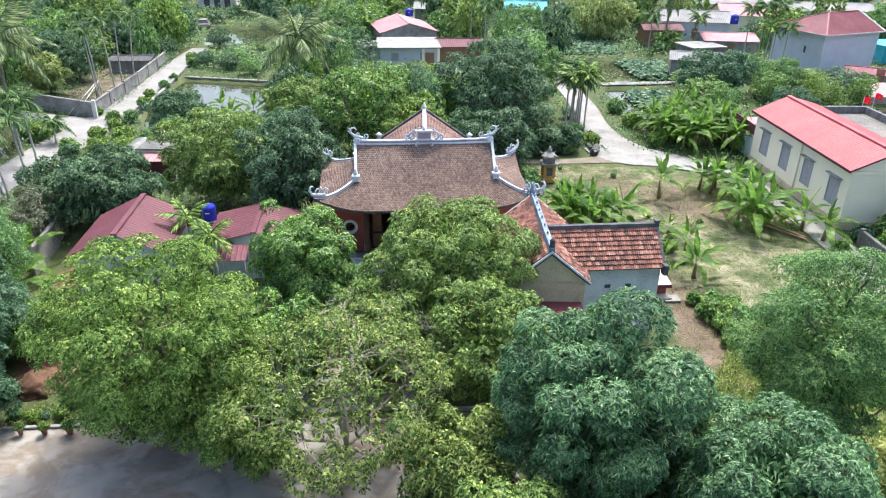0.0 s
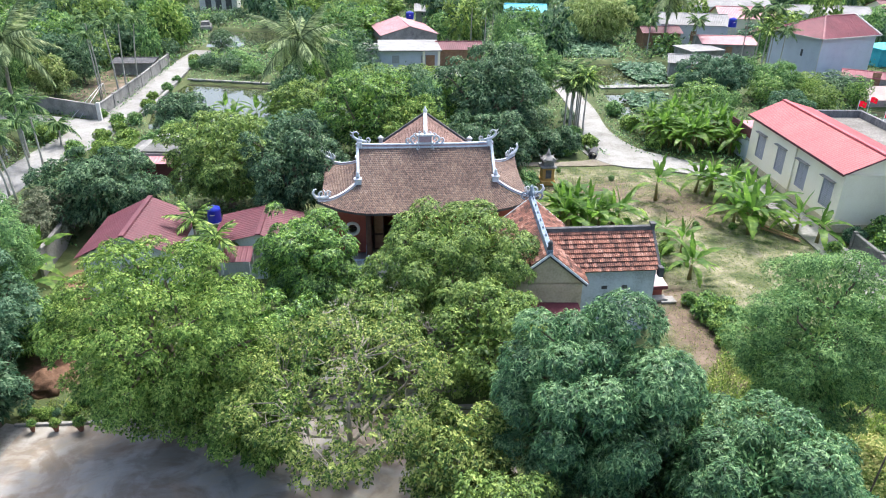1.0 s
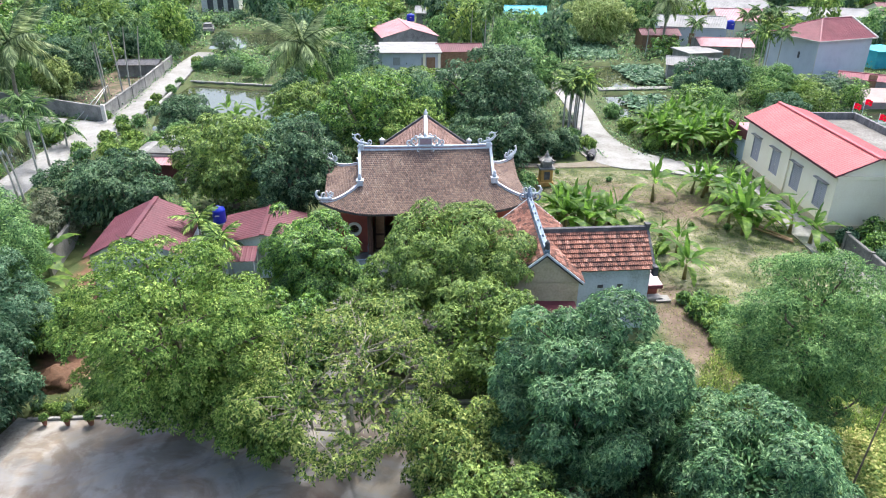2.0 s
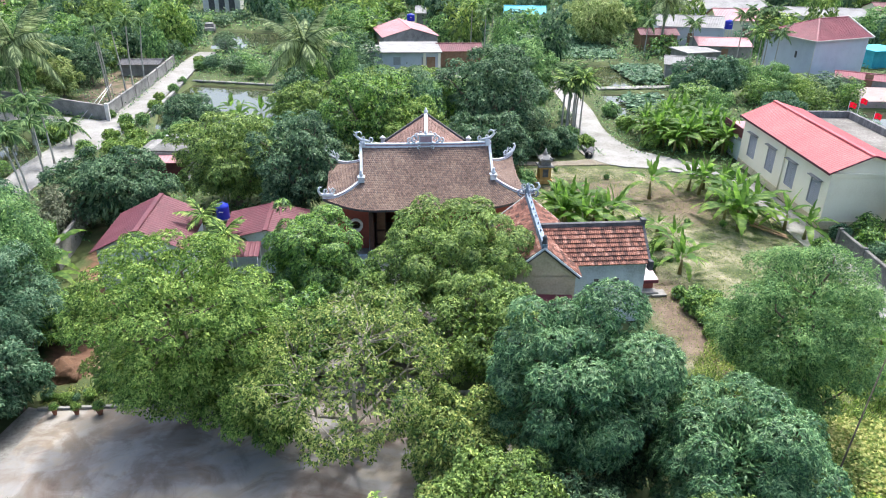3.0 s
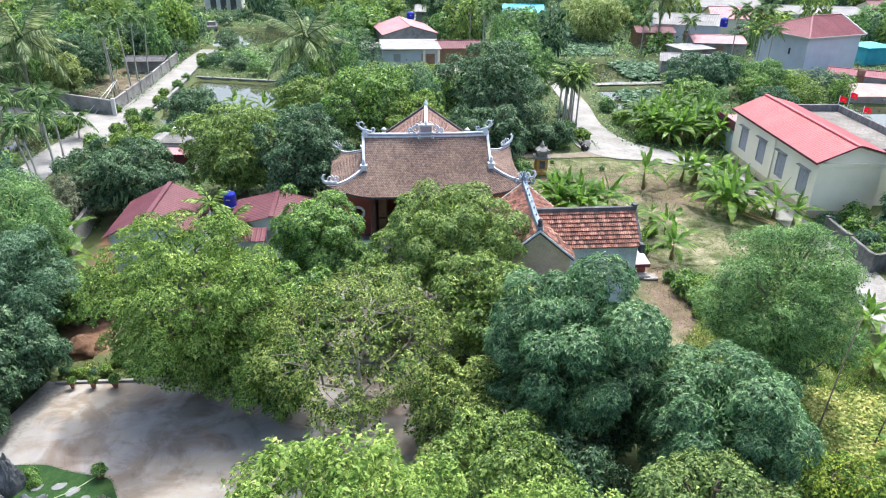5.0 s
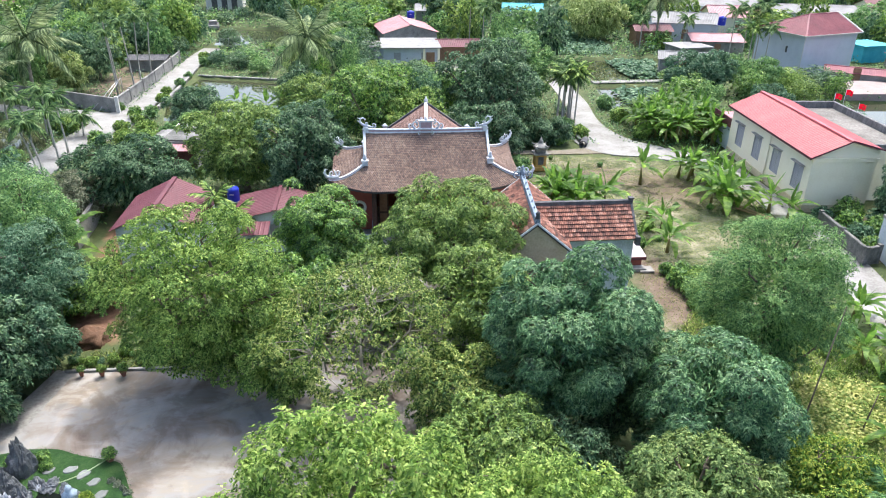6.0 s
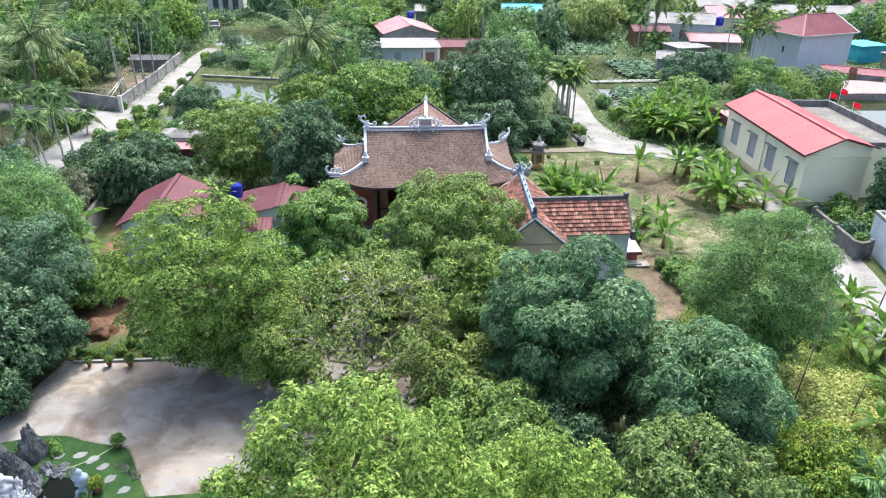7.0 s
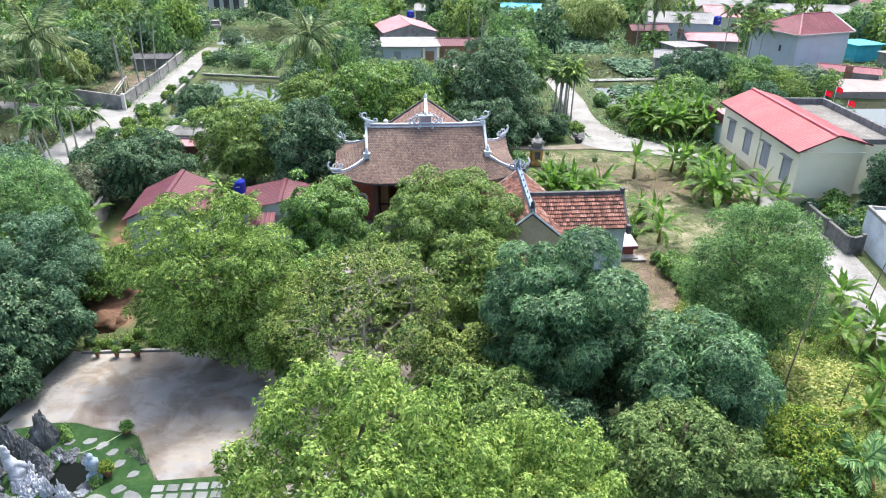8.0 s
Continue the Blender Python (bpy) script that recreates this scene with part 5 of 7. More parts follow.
tree(-20.5, 63.2, 2.6, 2.2, .2, 3.8, L_DARK, "low dark tree on the pond bank", 50, 10000, .22, .42, .3, .5, .16, low=-.6)
tree(31.9, 36.3, 2.3, 2.0, .3, 5.6, L_DARK, "dark green tree before the cream house's end wall", 51, 16000, .18, .42, .3, .5, .18)
tree(-7.6, 25.2, 1.8, 1.7, .3, 4.6, L_MID, "shaded green tree between the court trees", 61, 14000, .15, .42, .25, .4, .14)
tree(-3.4, 25.4, 2.0, 1.8, .3, 4.8, L_OLIVE, "shaded olive tree before the temple steps", 62, 15000, .15, .42, .25, .4, .14)
tree(4.9, 17.2, 1.8, 1.7, .3, 4.6, L_DARK, "dark tree in the mango's shade", 63, 13000, .15, .42, .25, .4, .14)
tree(2.4, 13.4, 1.7, 1.5, .2, 4.0, L_DARK, "dark low tree under the mangoes", 64, 12000, .14, .42, .25, .4, .14)
tree(4.2, 22.0, 1.9, 1.6, .2, 4.2, L_DARK, "dark tree before the wing house", 65, 12000, .16, .42, .25, .4, .14)
tree(-1.6, 15.6, 1.0, 1.0, .3, 2.8, L_DRY, "thin low tree at the court's far side", 66, 10000, .14, .42, .25, .4, .12)

# low growth round the flat roof and the pale bamboo of the village
tree(39.3, 58.2, 2.0, 1.8, .1, 2.5, L_MID, "low longan tree behind the flat roof", 71, 8000, .2, .42, .3, .4, .12, low=-.6)
tree(36.0, 62.5, 2.2, 2.0, .1, 3.6, L_BLUE, "grey-green bush behind the cream house", 72, 9000, .2, .36, .3, .45, .12, low=-.6)
tree(34.0, 74.0, 4.2, 3.2, .2, 5.0, L_BLUE, "large grey-green tree on the pond bank", 73, 16000, .26, .36, .3, .6, .24, low=-.5)
tree(41.0, 74.0, 3.0, 2.4, .2, 3.9, L_SOFT, "feathery grey-green tree before the grey house", 74, 12000, .24, .3, .25, .5, .2, low=-.5, ragged=.2)
tree(32.0, 112.0, 5.6, 4.5, .2, 7.4, L_BAMBOO, "broad pale yellow-green bamboo clump", 75, 14000, .4, .26, .5, .7, .2, low=-.6, ragged=.2)
tree(-37.2, 78.2, 1.9, 1.8, .2, 4.3, L_BAMBOO, "small yellowing tree behind the walled garden", 76, 6000, .26, .4, .3, .5, .14)
tree(17.4, 5.6, 2.0, 1.8, .1, 3.2, L_OLIVE, "wild bush in the corner of open ground", 77, 9000, .16, .42, .3, .4, .1, low=-.6)


# ---- palms, bananas, shrubs ----
def frond_mesh(name, length, leaflet, pairs, arch, material, seed, hang=.5, wid=.05):
    """A feathered palm frond along +x that arches down."""
    rng = np.random.default_rng(seed)
    t = np.repeat(np.linspace(.12, 1, pairs), 2)
    s = np.tile([-1.0, 1.0], pairs)
    pos = np.stack([length * (t - .12 * arch * t ** 2), np.zeros_like(t), -arch * length * .55 * t ** 2], -1)
    ax = np.stack([.55 + .5 * t, s * (1 - .35 * t), -hang * np.ones_like(t)], -1) + rng.normal(0, .12, (len(t), 3))
    ln = leaflet * np.sin(np.clip(t * .85 + .18, 0, 1) * math.pi) ** .6 * rng.uniform(.85, 1.1, len(t))
    me = leaves_mesh(name, pos, ax, np.maximum(ln, leaflet * .3), np.full(len(t), wid), material, rng, .35, .05)
    bm = bmesh.new()
    bm.from_mesh(me)
    tt = np.linspace(0, 1, 9)
    tube(bm, [(length * (k - .12 * arch * k * k), 0, -arch * length * .55 * k * k) for k in tt], [.05 * (1 - .8 * k) + .01 for k in tt], 4, False)
    bm.to_mesh(me)
    bm.free()
    return me


COCO = [frond_mesh("coconut_frond", 3.6, .85, 84, a, L_PALM, 70 + i, .95, .075) for i, a in enumerate((.45, .7, .9, 1.05))]
ARECA = [frond_mesh("areca_frond", 1.7, .6, 20, a, L_LIGHT, 80 + i, .4, .1) for i, a in enumerate((.7, 1.1))]
ARECA_D = [frond_mesh("areca_frond", 1.6, .6, 28, a, L_FAN, 84 + i, 1.0, .075) for i, a in enumerate((.9, 1.3))]


def palm(x, y, h, label, kind="coconut", seed=0, bend=(0, 0), scale=1.0, count=None, name=None, pool=None):
    rng = random.Random(seed)
    t = thing(name or (kind + "_palm"), x, y, 0, label, "palm tree")
    r = .17 if kind == "coconut" else .075
    pts = [(bend[0] * k * k, bend[1] * k * k, h * k - .1) for k in (0, .2, .45, .7, .9, 1)]
    bm = bmesh.new()
    tube(bm, pts, [r * 1.5, r * 1.1, r, r * .9, r * .85, r * .8], 8)
    part("trunk", bm, PALE_BARK if kind == "coconut" else ARECA_BARK, t)
    top = Vector(pts[-1])
    if kind != "coconut":
        bm = bmesh.new()
        tube(bm, [top - Vector((0, 0, .05)), top + Vector((0, 0, .3)), top + Vector((0, 0, .6))], [r * .9, r * 1.2, r * .7], 7)
        part("crownshaft", bm, L_LIGHT, t, "smooth green crownshaft")
        top += Vector((0, 0, .5))
    pool = pool or (COCO if kind == "coconut" else (ARECA if seed % 4 == 1 else ARECA_D))
    n = count or (18 if kind == "coconut" else 12)
    for i in range(n):
        el = 74 - 100 * (i + .5) / n if kind == "coconut" else 65 - 75 * (i + .5) / n
        me = pool[min(len(pool) - 1, int(i * len(pool) / n))]
        k = scale * rng.uniform(.85, 1.1)
        part("frond", me, None, t, m=Matrix.Translation(top) @ pose(0, 0, 0, 0, -el + rng.uniform(-6, 6), i * 137.5 + rng.uniform(-15, 15)) @ Matrix.Scale(k, 4))
    if kind == "coconut":
        bm = bmesh.new()
        for i in range(7):
            a = i * .9
            lathe(bm, [(.03, -.16), (.11, -.06), (.12, .04), (.05, .14)], math.cos(a) * .24, math.sin(a) * .24, 7)
        part("coconut_cluster", bm, L_OLIVE, t, m=Matrix.Translation(top - Vector((0, 0, .2))))
    return t


def banana_leaf(name, length, width, rise, bend, seed, torn=.35):
    """A broad leaf on its stalk that rises at an angle and bends over, folded on the midrib, with torn edges."""
    rng = random.Random(seed)
    bm = bmesh.new()
    n = 22
    rows = []
    c = Vector((0, 0, 0))
    for i in range(n + 1):
        t = i / n
        a = radians(rise - bend * t ** 1.25)
        d = Vector((math.cos(a), 0, math.sin(a)))
        up = Vector((-math.sin(a), 0, math.cos(a)))
        c = c + d * length / n
        w = 0.015 if t < .2 else width * math.sin(min(1, (t - .18) / .82) ** .6 * math.pi) ** .65 + .004
        wl, wr = (w * (1 - torn * rng.random() ** 2) for _ in range(2))
        sag = .35 - .5 * t
        rows.append([bm.verts.new(c + Vector((0, -wl, 0)) + up * wl * sag), bm.verts.new(c), bm.verts.new(c + Vector((0, wr, 0)) + up * wr * sag)])
    for a, b in zip(rows, rows[1:]):
        for k in range(2):
            bm.faces.new((a[k], b[k], b[k + 1], a[k + 1]))
    return mesh_of(name, bm, L_BANANA)


BAN = [banana_leaf("banana_leaf", ln, w, r, q, 60 + i, .45) for i, (ln, w, r, q) in enumerate(((1.7, .17, 86, 22), (2.0, .25, 66, 70), (2.2, .27, 54, 80), (2.3, .27, 44, 82), (2.3, .27, 34, 80), (2.2, .26, 22, 74), (2.0, .24, 6, 70)))]
STEM = mat("banana_stem", [(.1, .07, .03), (.19, .16, .06), (.26, .26, .1)], scale=4, rough=0.6)


def banana(x, y, h, seed, label, scale=1.0, leaves=11, group="banana plants"):
    rng = random.Random(seed)
    scale, h = scale * 1.12, h * .92
    t = thing("banana_plant", x, y, 0, label, "banana plant", rng.uniform(0, 360), group)
    bm = bmesh.new()
    lx, ly = rng.uniform(-.15, .15), rng.uniform(-.15, .15)
    tube(bm, [(0, 0, -.05), (lx * .4, ly * .4, h * .5), (lx, ly, h)], [.14, .1, .055], 8)
    part("pseudostem", bm, STEM, t)
    for i in range(leaves):
        me = BAN[min(6, int(i * 7 / leaves))]
        part("leaf", me, None, t, m=Matrix.Translation((lx, ly, h * (1 - .12 * i / leaves))) @ pose(0, 0, 0, rng.uniform(-12, 12), rng.uniform(-8, 8), i * 137.5 + rng.uniform(-20, 20)) @ Matrix.Scale(scale * rng.uniform(.9, 1.2), 4))
    return t


# coconut palms
palm(-10.9, 72.5, 6.9, "tall coconut palm with arching fronds beside the pond", seed=1, bend=(.3, -.2), scale=1.4, count=16)
palm(-39.2, 73.0, 6.8, "coconut palm with grey-green arching fronds over the lane", seed=2, bend=(.3, .3), scale=1.45, count=16)
palm(-41.5, 68.0, 4.6, "coconut palm leaning over the western pond", seed=3, bend=(.6, -.3), scale=1.1)
palm(40.0, 104.0, 7.5, "far coconut palm among the village roofs", seed=4, scale=1.2)
palm(44.0, 118.0, 8.0, "far coconut palm behind the sheds", seed=5, scale=1.2)
# areca palms by the western lane
for i, (x, y, h, bx, by) in enumerate([(-31.9, 76.3, 6.4, -.3, .2), (-30.2, 76.9, 7.3, -.5, .3), (-29.9, 78.5, 7.6, .3, .2), (-29.8, 82.4, 7.0, .5, .3), (-33.2, 80.5, 7.4, -.4, 0), (-34.4, 59.8, 3.4, -.3, 0), (-33.6, 61.4, 3.2, .3, 0), (-36.2, 60.2, 3.9, .2, 0),
                                       (-29.7, 55.7, 4.4, -.3, .3), (-28.9, 51.9, 4.0, -.5, .6), (-28.4, 47.9, 4.3, -.9, .7), (-29.3, 48.9, 3.9, -.9, .6), (-30.2, 60.8, 1.5, .1, 0),
                                       (-31.5, 57.5, 4.6, -.2, .2), (-34.5, 49.5, 4.2, -.2, .4), (-36.0, 52.0, 4.0, 0, .4)]):
    palm(x, y, h, "slender areca palm beside the western lane", "areca", 20 + i, (bx, by), count=9, pool=ARECA_D)
# arecas beside the northern lane
for i, (x, y, h) in enumerate([(14.3, 63.0, 4.0), (14.7, 62.7, 4.4), (15.05, 63.4, 4.1), (15.35, 62.6, 4.5), (15.7, 63.2, 4.2), (15.95, 62.4, 4.7), (15.3, 64.3, 4.8), (15.8, 64.6, 4.5), (14.9, 65.0, 4.9)]):
    palm(x, y, h, "slim areca palm in the row along the northern lane", "areca", 40 + i, (.1, .1), 1.0)
for i, (x, y, h) in enumerate([(45.0, 86.5, 7.4), (45.8, 85.2, 6.4), (44.2, 88.5, 7.0), (46.2, 82.8, 5.6), (46.6, 86.0, 7.8), (44.6, 84.0, 5.4), (42.0, 98.0, 4.6), (36.0, 100.0, 4.5), (12.0, 98.0, 6.0), (10.5, 101.0, 6.4), (14.0, 104.0, 6.0)]):
    palm(x, y, h, "areca palm among the village houses", "areca", 60 + i, (.1, .1), 1.1)
# small palms between the red roofs, and the fan palm near the golden bush
palm(-13.6, 36.4, 2.9, "short areca palm between the red roofs", "areca", 90, scale=.85, count=10, pool=ARECA)
palm(-12.2, 34.9, 2.4, "short areca palm with pale drooping fronds", "areca", 91, scale=.95, count=10, pool=ARECA)
FAN = [frond_mesh("feather_frond", 1.7, .55, 30, a, L_SOFT, 95 + i, .4, .07) for i, a in enumerate((.5, .9))]
T = palm(12.1, 10.8, 2.2, "young palm with feathered fronds and a dry brown sheath", "areca", 93, scale=.95, count=13, pool=FAN)
bm = bmesh.new()
tube(bm, [(.12, -.1, 2.2), (.3, -.3, 1.9), (.36, -.42, 1.4), (.3, -.42, 1.0)], [.06, .14, .12, .03], 6)
part("dry_sheath", bm, mat("dry_frond", [(.2, .09, .035), (.36, .17, .07), (.46, .27, .14)], scale=5, rough=.9), T, "hanging orange-brown dry frond sheath")

# banana plants
YARD_B = [(16.6, 45.4, 1.5, .95), (20.7, 46.0, 1.3, .9), (20.2, 46.8, 1.1, .8), (21.5, 47.0, 1.2, .9), (22.6, 46.2, 1.1, .85), (21.9, 44.6, 1.2, .95), (22.8, 43.9, 1.3, .9), (20.5, 39.3, 1.5, 1.15), (21.2, 40.3, 1.4, 1.1), (20.1, 40.6, 1.2, 1.0), (21.6, 41.6, 1.5, 1.05), (22.6, 41.2, 1.2, .95), (23.8, 39.3, 1.2, .9), (24.2, 37.6, 1.1, .8), (14.1, 33.6, 1.1, .8), (14.9, 36.6, 1.0, .75),
          (20.4, 24.4, 1.1, .7), (20.9, 25.2, 1.0, .65), (18.8, 21.2, .9, .65), (20.0, 20.7, 1.1, .72), (20.7, 20.2, 1.0, .7), (20.5, 21.6, 1.2, .7), (18.3, 17.6, .7, .6), (16.5, 16.0, .5, .55), (17.6, 15.2, .6, .6), (15.0, 39.5, .5, .45)]
for i, (x, y, h, s) in enumerate(YARD_B):
    banana(x, y, h, 100 + i, "banana plant with bright torn leaves in the dry yard", s)
rng_b = random.Random(8)
for i in range(13):
    banana(8.6 + rng_b.uniform(-.2, 4.0), 41.5 + rng_b.uniform(-2.0, 1.6), rng_b.uniform(.8, 1.4), 130 + i, "banana plant in the bright clump behind the gatehouse", rng_b.uniform(.75, 1.0), group="bananas behind the gatehouse")
for i in range(46):
    u = rng_b.random()
    banana(21.2 + u * 7.5 + rng_b.uniform(-.6, .6), 58.0 + rng_b.uniform(-2.4, 6.5) - u * 1.0, rng_b.uniform(1.1, 2.0), 150 + i, "banana plant in the dense grove beyond the lane", rng_b.uniform(.7, 1.0), 12, group="banana grove beyond the lane")
for i, (x, y) in enumerate([(-17.5, 67.5), (-14.6, 66.5), (-13.0, 66.0), (-16.2, 64.8), (-22.3, 37.0), (-23.0, 35.4), (-21.6, 33.6), (-22.2, 29.0), (-20.9, 30.6)]):
    banana(x, y, 1.3, 190 + i, "banana plant among the trees with broad arching leaves", .85, group="bananas by the ponds")


# shrubs and grass
def shrub_mesh(seed, material, r=.6, h=.9, tufts=420, leaf=.2):
    lob = lobes_for(r, r, .0, h, .2, seed)
    return crown("shrub", lob, tufts * 4, leaf * .7, .42, material, seed, .3, .9, .15, .12, -.5)


def shrub(x, y, me, label, s=1.0, rz=0, group="", category="shrub"):
    ob = new("shrub", me)
    ob.matrix_basis = pose(x, y, 0, 0, 0, rz) @ Matrix.Scale(s, 4)
    return tagged(ob, label, category, group)


SHRUBS = [shrub_mesh(201, L_MID), shrub_mesh(202, L_LIGHT), shrub_mesh(203, L_BLUE), shrub_mesh(204, L_YELLOW, .5, .8), shrub_mesh(205, L_SOFT)]
rs = random.Random(12)
for x, y, s, k in [(13.4, 27.9, .9, 1), (14.2, 28.8, 1.1, 4), (14.9, 27.5, 1.0, 1), (13.7, 29.2, .8, 4), (12.9, 26.9, .6, 1), (15.2, 28.9, .8, 0), (12.6, 35.8, 1.0, 1), (14.0, 37.0, .8, 1), (10.0, 46.5, 1.1, 0), (7.6, 48.5, 1.5, 4), (7.0, 46.0, 1.4, 2), (24.3, 36.0, .9, 0), (26.6, 37.6, 1.1, 2), (27.6, 36.0, 1.4, 0), (28.6, 37.6, 1.6, 0), (27.2, 34.2, 1.3, 2), (28.7, 34.6, 1.5, 0), (26.9, 32.6, 1.1, 0), (30.0, 36.0, 1.6, 2), (29.0, 33.2, 1.2, 4), (26.4, 35.2, .8, 4),
                   (15.2, 57.6, 1.3, 1), (14.2, 59.8, 1.4, 4), (12.6, 55.9, 1.3, 0), (20.9, 57.2, 1.3, 1), (20.6, 63.0, 1.4, 1), (20.8, 68.0, 1.5, 4), (-27.2, 62.0, 1.1, 1), (-26.6, 64.8, 1.0, 1), (-27.2, 66.5, 1.2, 0), (-26.1, 72.5, 1.1, 1), (-26.0, 80, 1.0, 4), (-29.6, 69.6, .8, 0), (-25.9, 67.3, 1.1, 4), (-26.7, 76.5, .9, 1), (-26.2, 94.8, 1.3, 1), (-25.6, 92, 1.2, 4), (-26.1, 84.5, .8, 4),
                   (-24.5, 60.5, 1.5, 1), (-22.0, 59.0, 1.6, 4), (-25.5, 57.5, 1.6, 1), (-28.0, 58.0, 1.3, 0), (-31.8, 64.2, 1.2, 4), (-33.2, 63.0, 1.6, 4), (-32.0, 62.2, 1.5, 1), (12.6, 18.0, 1.4, 1), (15.0, 22.5, 1.2, 4), (13.6, 24.6, 1.0, 1), (17.5, 26.0, 1.3, 1), (16.5, 20.2, .5, 1), (18.6, 22.8, .6, 1), (19.3, 18.6, .7, 0), (17.4, 22.0, .5, 1), (19.0, 20.0, .5, 0), (16.9, 23.6, .6, 4)]:
    shrub(x, y, SHRUBS[k], "leafy green shrub growing wild on open ground", s, rs.uniform(0, 360), "wild shrubs")
for i in range(26):
    shrub(-18.0 + i * .36 + rs.uniform(-.2, .2), 24.35 + rs.uniform(-.35, .6), SHRUBS[rs.choice((0, 1, 3, 1, 4, 2))], "low garden shrub behind the courtyard kerb", rs.uniform(.22, .55), rs.uniform(0, 360), "kerb shrubs")


def blades(name, spots, height, material, label, seed, per=6, z=-.02, loose=.14):
    rng = np.random.default_rng(seed)
    p = np.repeat(np.array(spots), per, 0) + rng.normal(0, loose, (len(spots) * per, 2))
    n = len(p)
    pos = np.column_stack([p, np.full(n, z)])
    ax = rng.normal(0, .55, (n, 3))
    ax[:, 2] = 1
    me = leaves_mesh(name, pos, ax, height * rng.uniform(.5, 1.3, n), rng.uniform(.02, .05, n) * (1 + height), material, rng, .25)
    ob = new(name, me)
    return tagged(ob, label, "grass", kind="stuff")


def scatter(poly, n, seed, lanes=True):
    rng = np.random.default_rng(seed)
    p = np.array(poly)
    q = rng.uniform(p.min(0), p.max(0), (n * 3, 2))
    q = q[inside(q[:, 0], q[:, 1], poly) > .1]
    return q[:n]


blades("grass", scatter(YARD, 12000, 1).tolist(), .07, STUFF_GRASS, "sparse dry yellow-green grass in the yard", 3, 5)
TURF_BLADE = leaf_mat("turf_blades", [(.015, .05, .012), (.04, .11, .025), (.1, .18, .05)], patch=.5)
MEADOW = leaf_mat("meadow_blades", [(.08, .16, .03), (.2, .31, .065), (.42, .48, .15)], patch=.5)
blades("meadow_grass", scatter([(9, 8), (9, 22), (13, 27), (20.6, 25.5), (19.2, 8)], 8500, 2).tolist(), .3, MEADOW, "rank sunlit grass beside the trees", 4, 6)
pv = scatter([(13.2, 16.2), (13.9, 18.6), (15.4, 20.2), (18.3, 19.6), (17.2, 16.8), (15.2, 15.8)], 2400, 6)
rng_c = np.random.default_rng(9)
pc = np.repeat(pv, 4, 0) + rng_c.normal(0, .25, (len(pv) * 4, 2))
axc = rng_c.normal(0, 1, (len(pc), 3)) * [1, 1, .3]
tagged(new("creeper", leaves_mesh("creeper", np.column_stack([pc, rng_c.uniform(.03, .3, len(pc))]), axc, rng_c.uniform(.09, .2, len(pc)), rng_c.uniform(.07, .15, len(pc)), DRY_LEAVES, rng_c, .1)),
       "yellowing creeping vine spread over open ground", "creeper", kind="stuff")
for k, (poly, n) in enumerate([(PONDS[8], 1500), ([(28.5, 93.5), (36, 93.5), (32.3, 83), (29, 83)], 800), ([(24.5, 76), (30, 77.5), (27, 70), (24, 70)], 500)]):
    pv = scatter(poly, n, 20 + k)
    axl = rng_c.normal(0, 1, (len(pv) * 2, 3)) * [1, 1, .12]
    pp = np.repeat(pv, 2, 0) + rng_c.normal(0, .2, (len(pv) * 2, 2))
    tagged(new("lotus_leaves", leaves_mesh("lotus_leaves", np.column_stack([pp, rng_c.uniform(-.2, .25, len(pp))]), axl, rng_c.uniform(.4, .7, len(pp)), rng_c.uniform(.4, .65, len(pp)), L_BLUE, rng_c, .02, .08)),
           "mat of round lotus leaves covering the pond", "lotus", kind="stuff")

blades("kerb_grass", [(-18.2 + 9 * q.random(), 23.75 + 1.3 * q.random()) for q in [random.Random(61)] for _ in range(420)], .2, STUFF_GRASS, "yellowing grass and spiky leaves behind the kerb", 52, 5, -.02, .12)
blades("verge_grass", VERGE, .16, STUFF_GRASS, "ragged grass along the edges of the lanes", 51, 4, -.02, .16)
rv = random.Random(31)
for x, y, k in [(13.1, 29.4, 1.1), (14.0, 29.0, 1.2), (13.6, 30.2, 1.0), (14.5, 30.0, .9), (13.3, 28.3, .8), (12.9, 30.9, .7), (12.4, 34.3, .9)]:
    shrub(x, y, SHRUBS[rv.choice((0, 1))], "leafy green shrub in the yard beside the altar", k, rv.uniform(0, 360), "yard shrubs")
for i in range(18):
    x, y = rv.uniform(8.5, 24), rv.uniform(27, 52)
    if float(inside(x, y, YARD)) > .8:
        shrub(x, y, SHRUBS[rv.choice((0, 1, 4))], "small weed tuft growing in the dry yard", rv.uniform(.18, .42), rv.uniform(0, 360), "yard weeds")


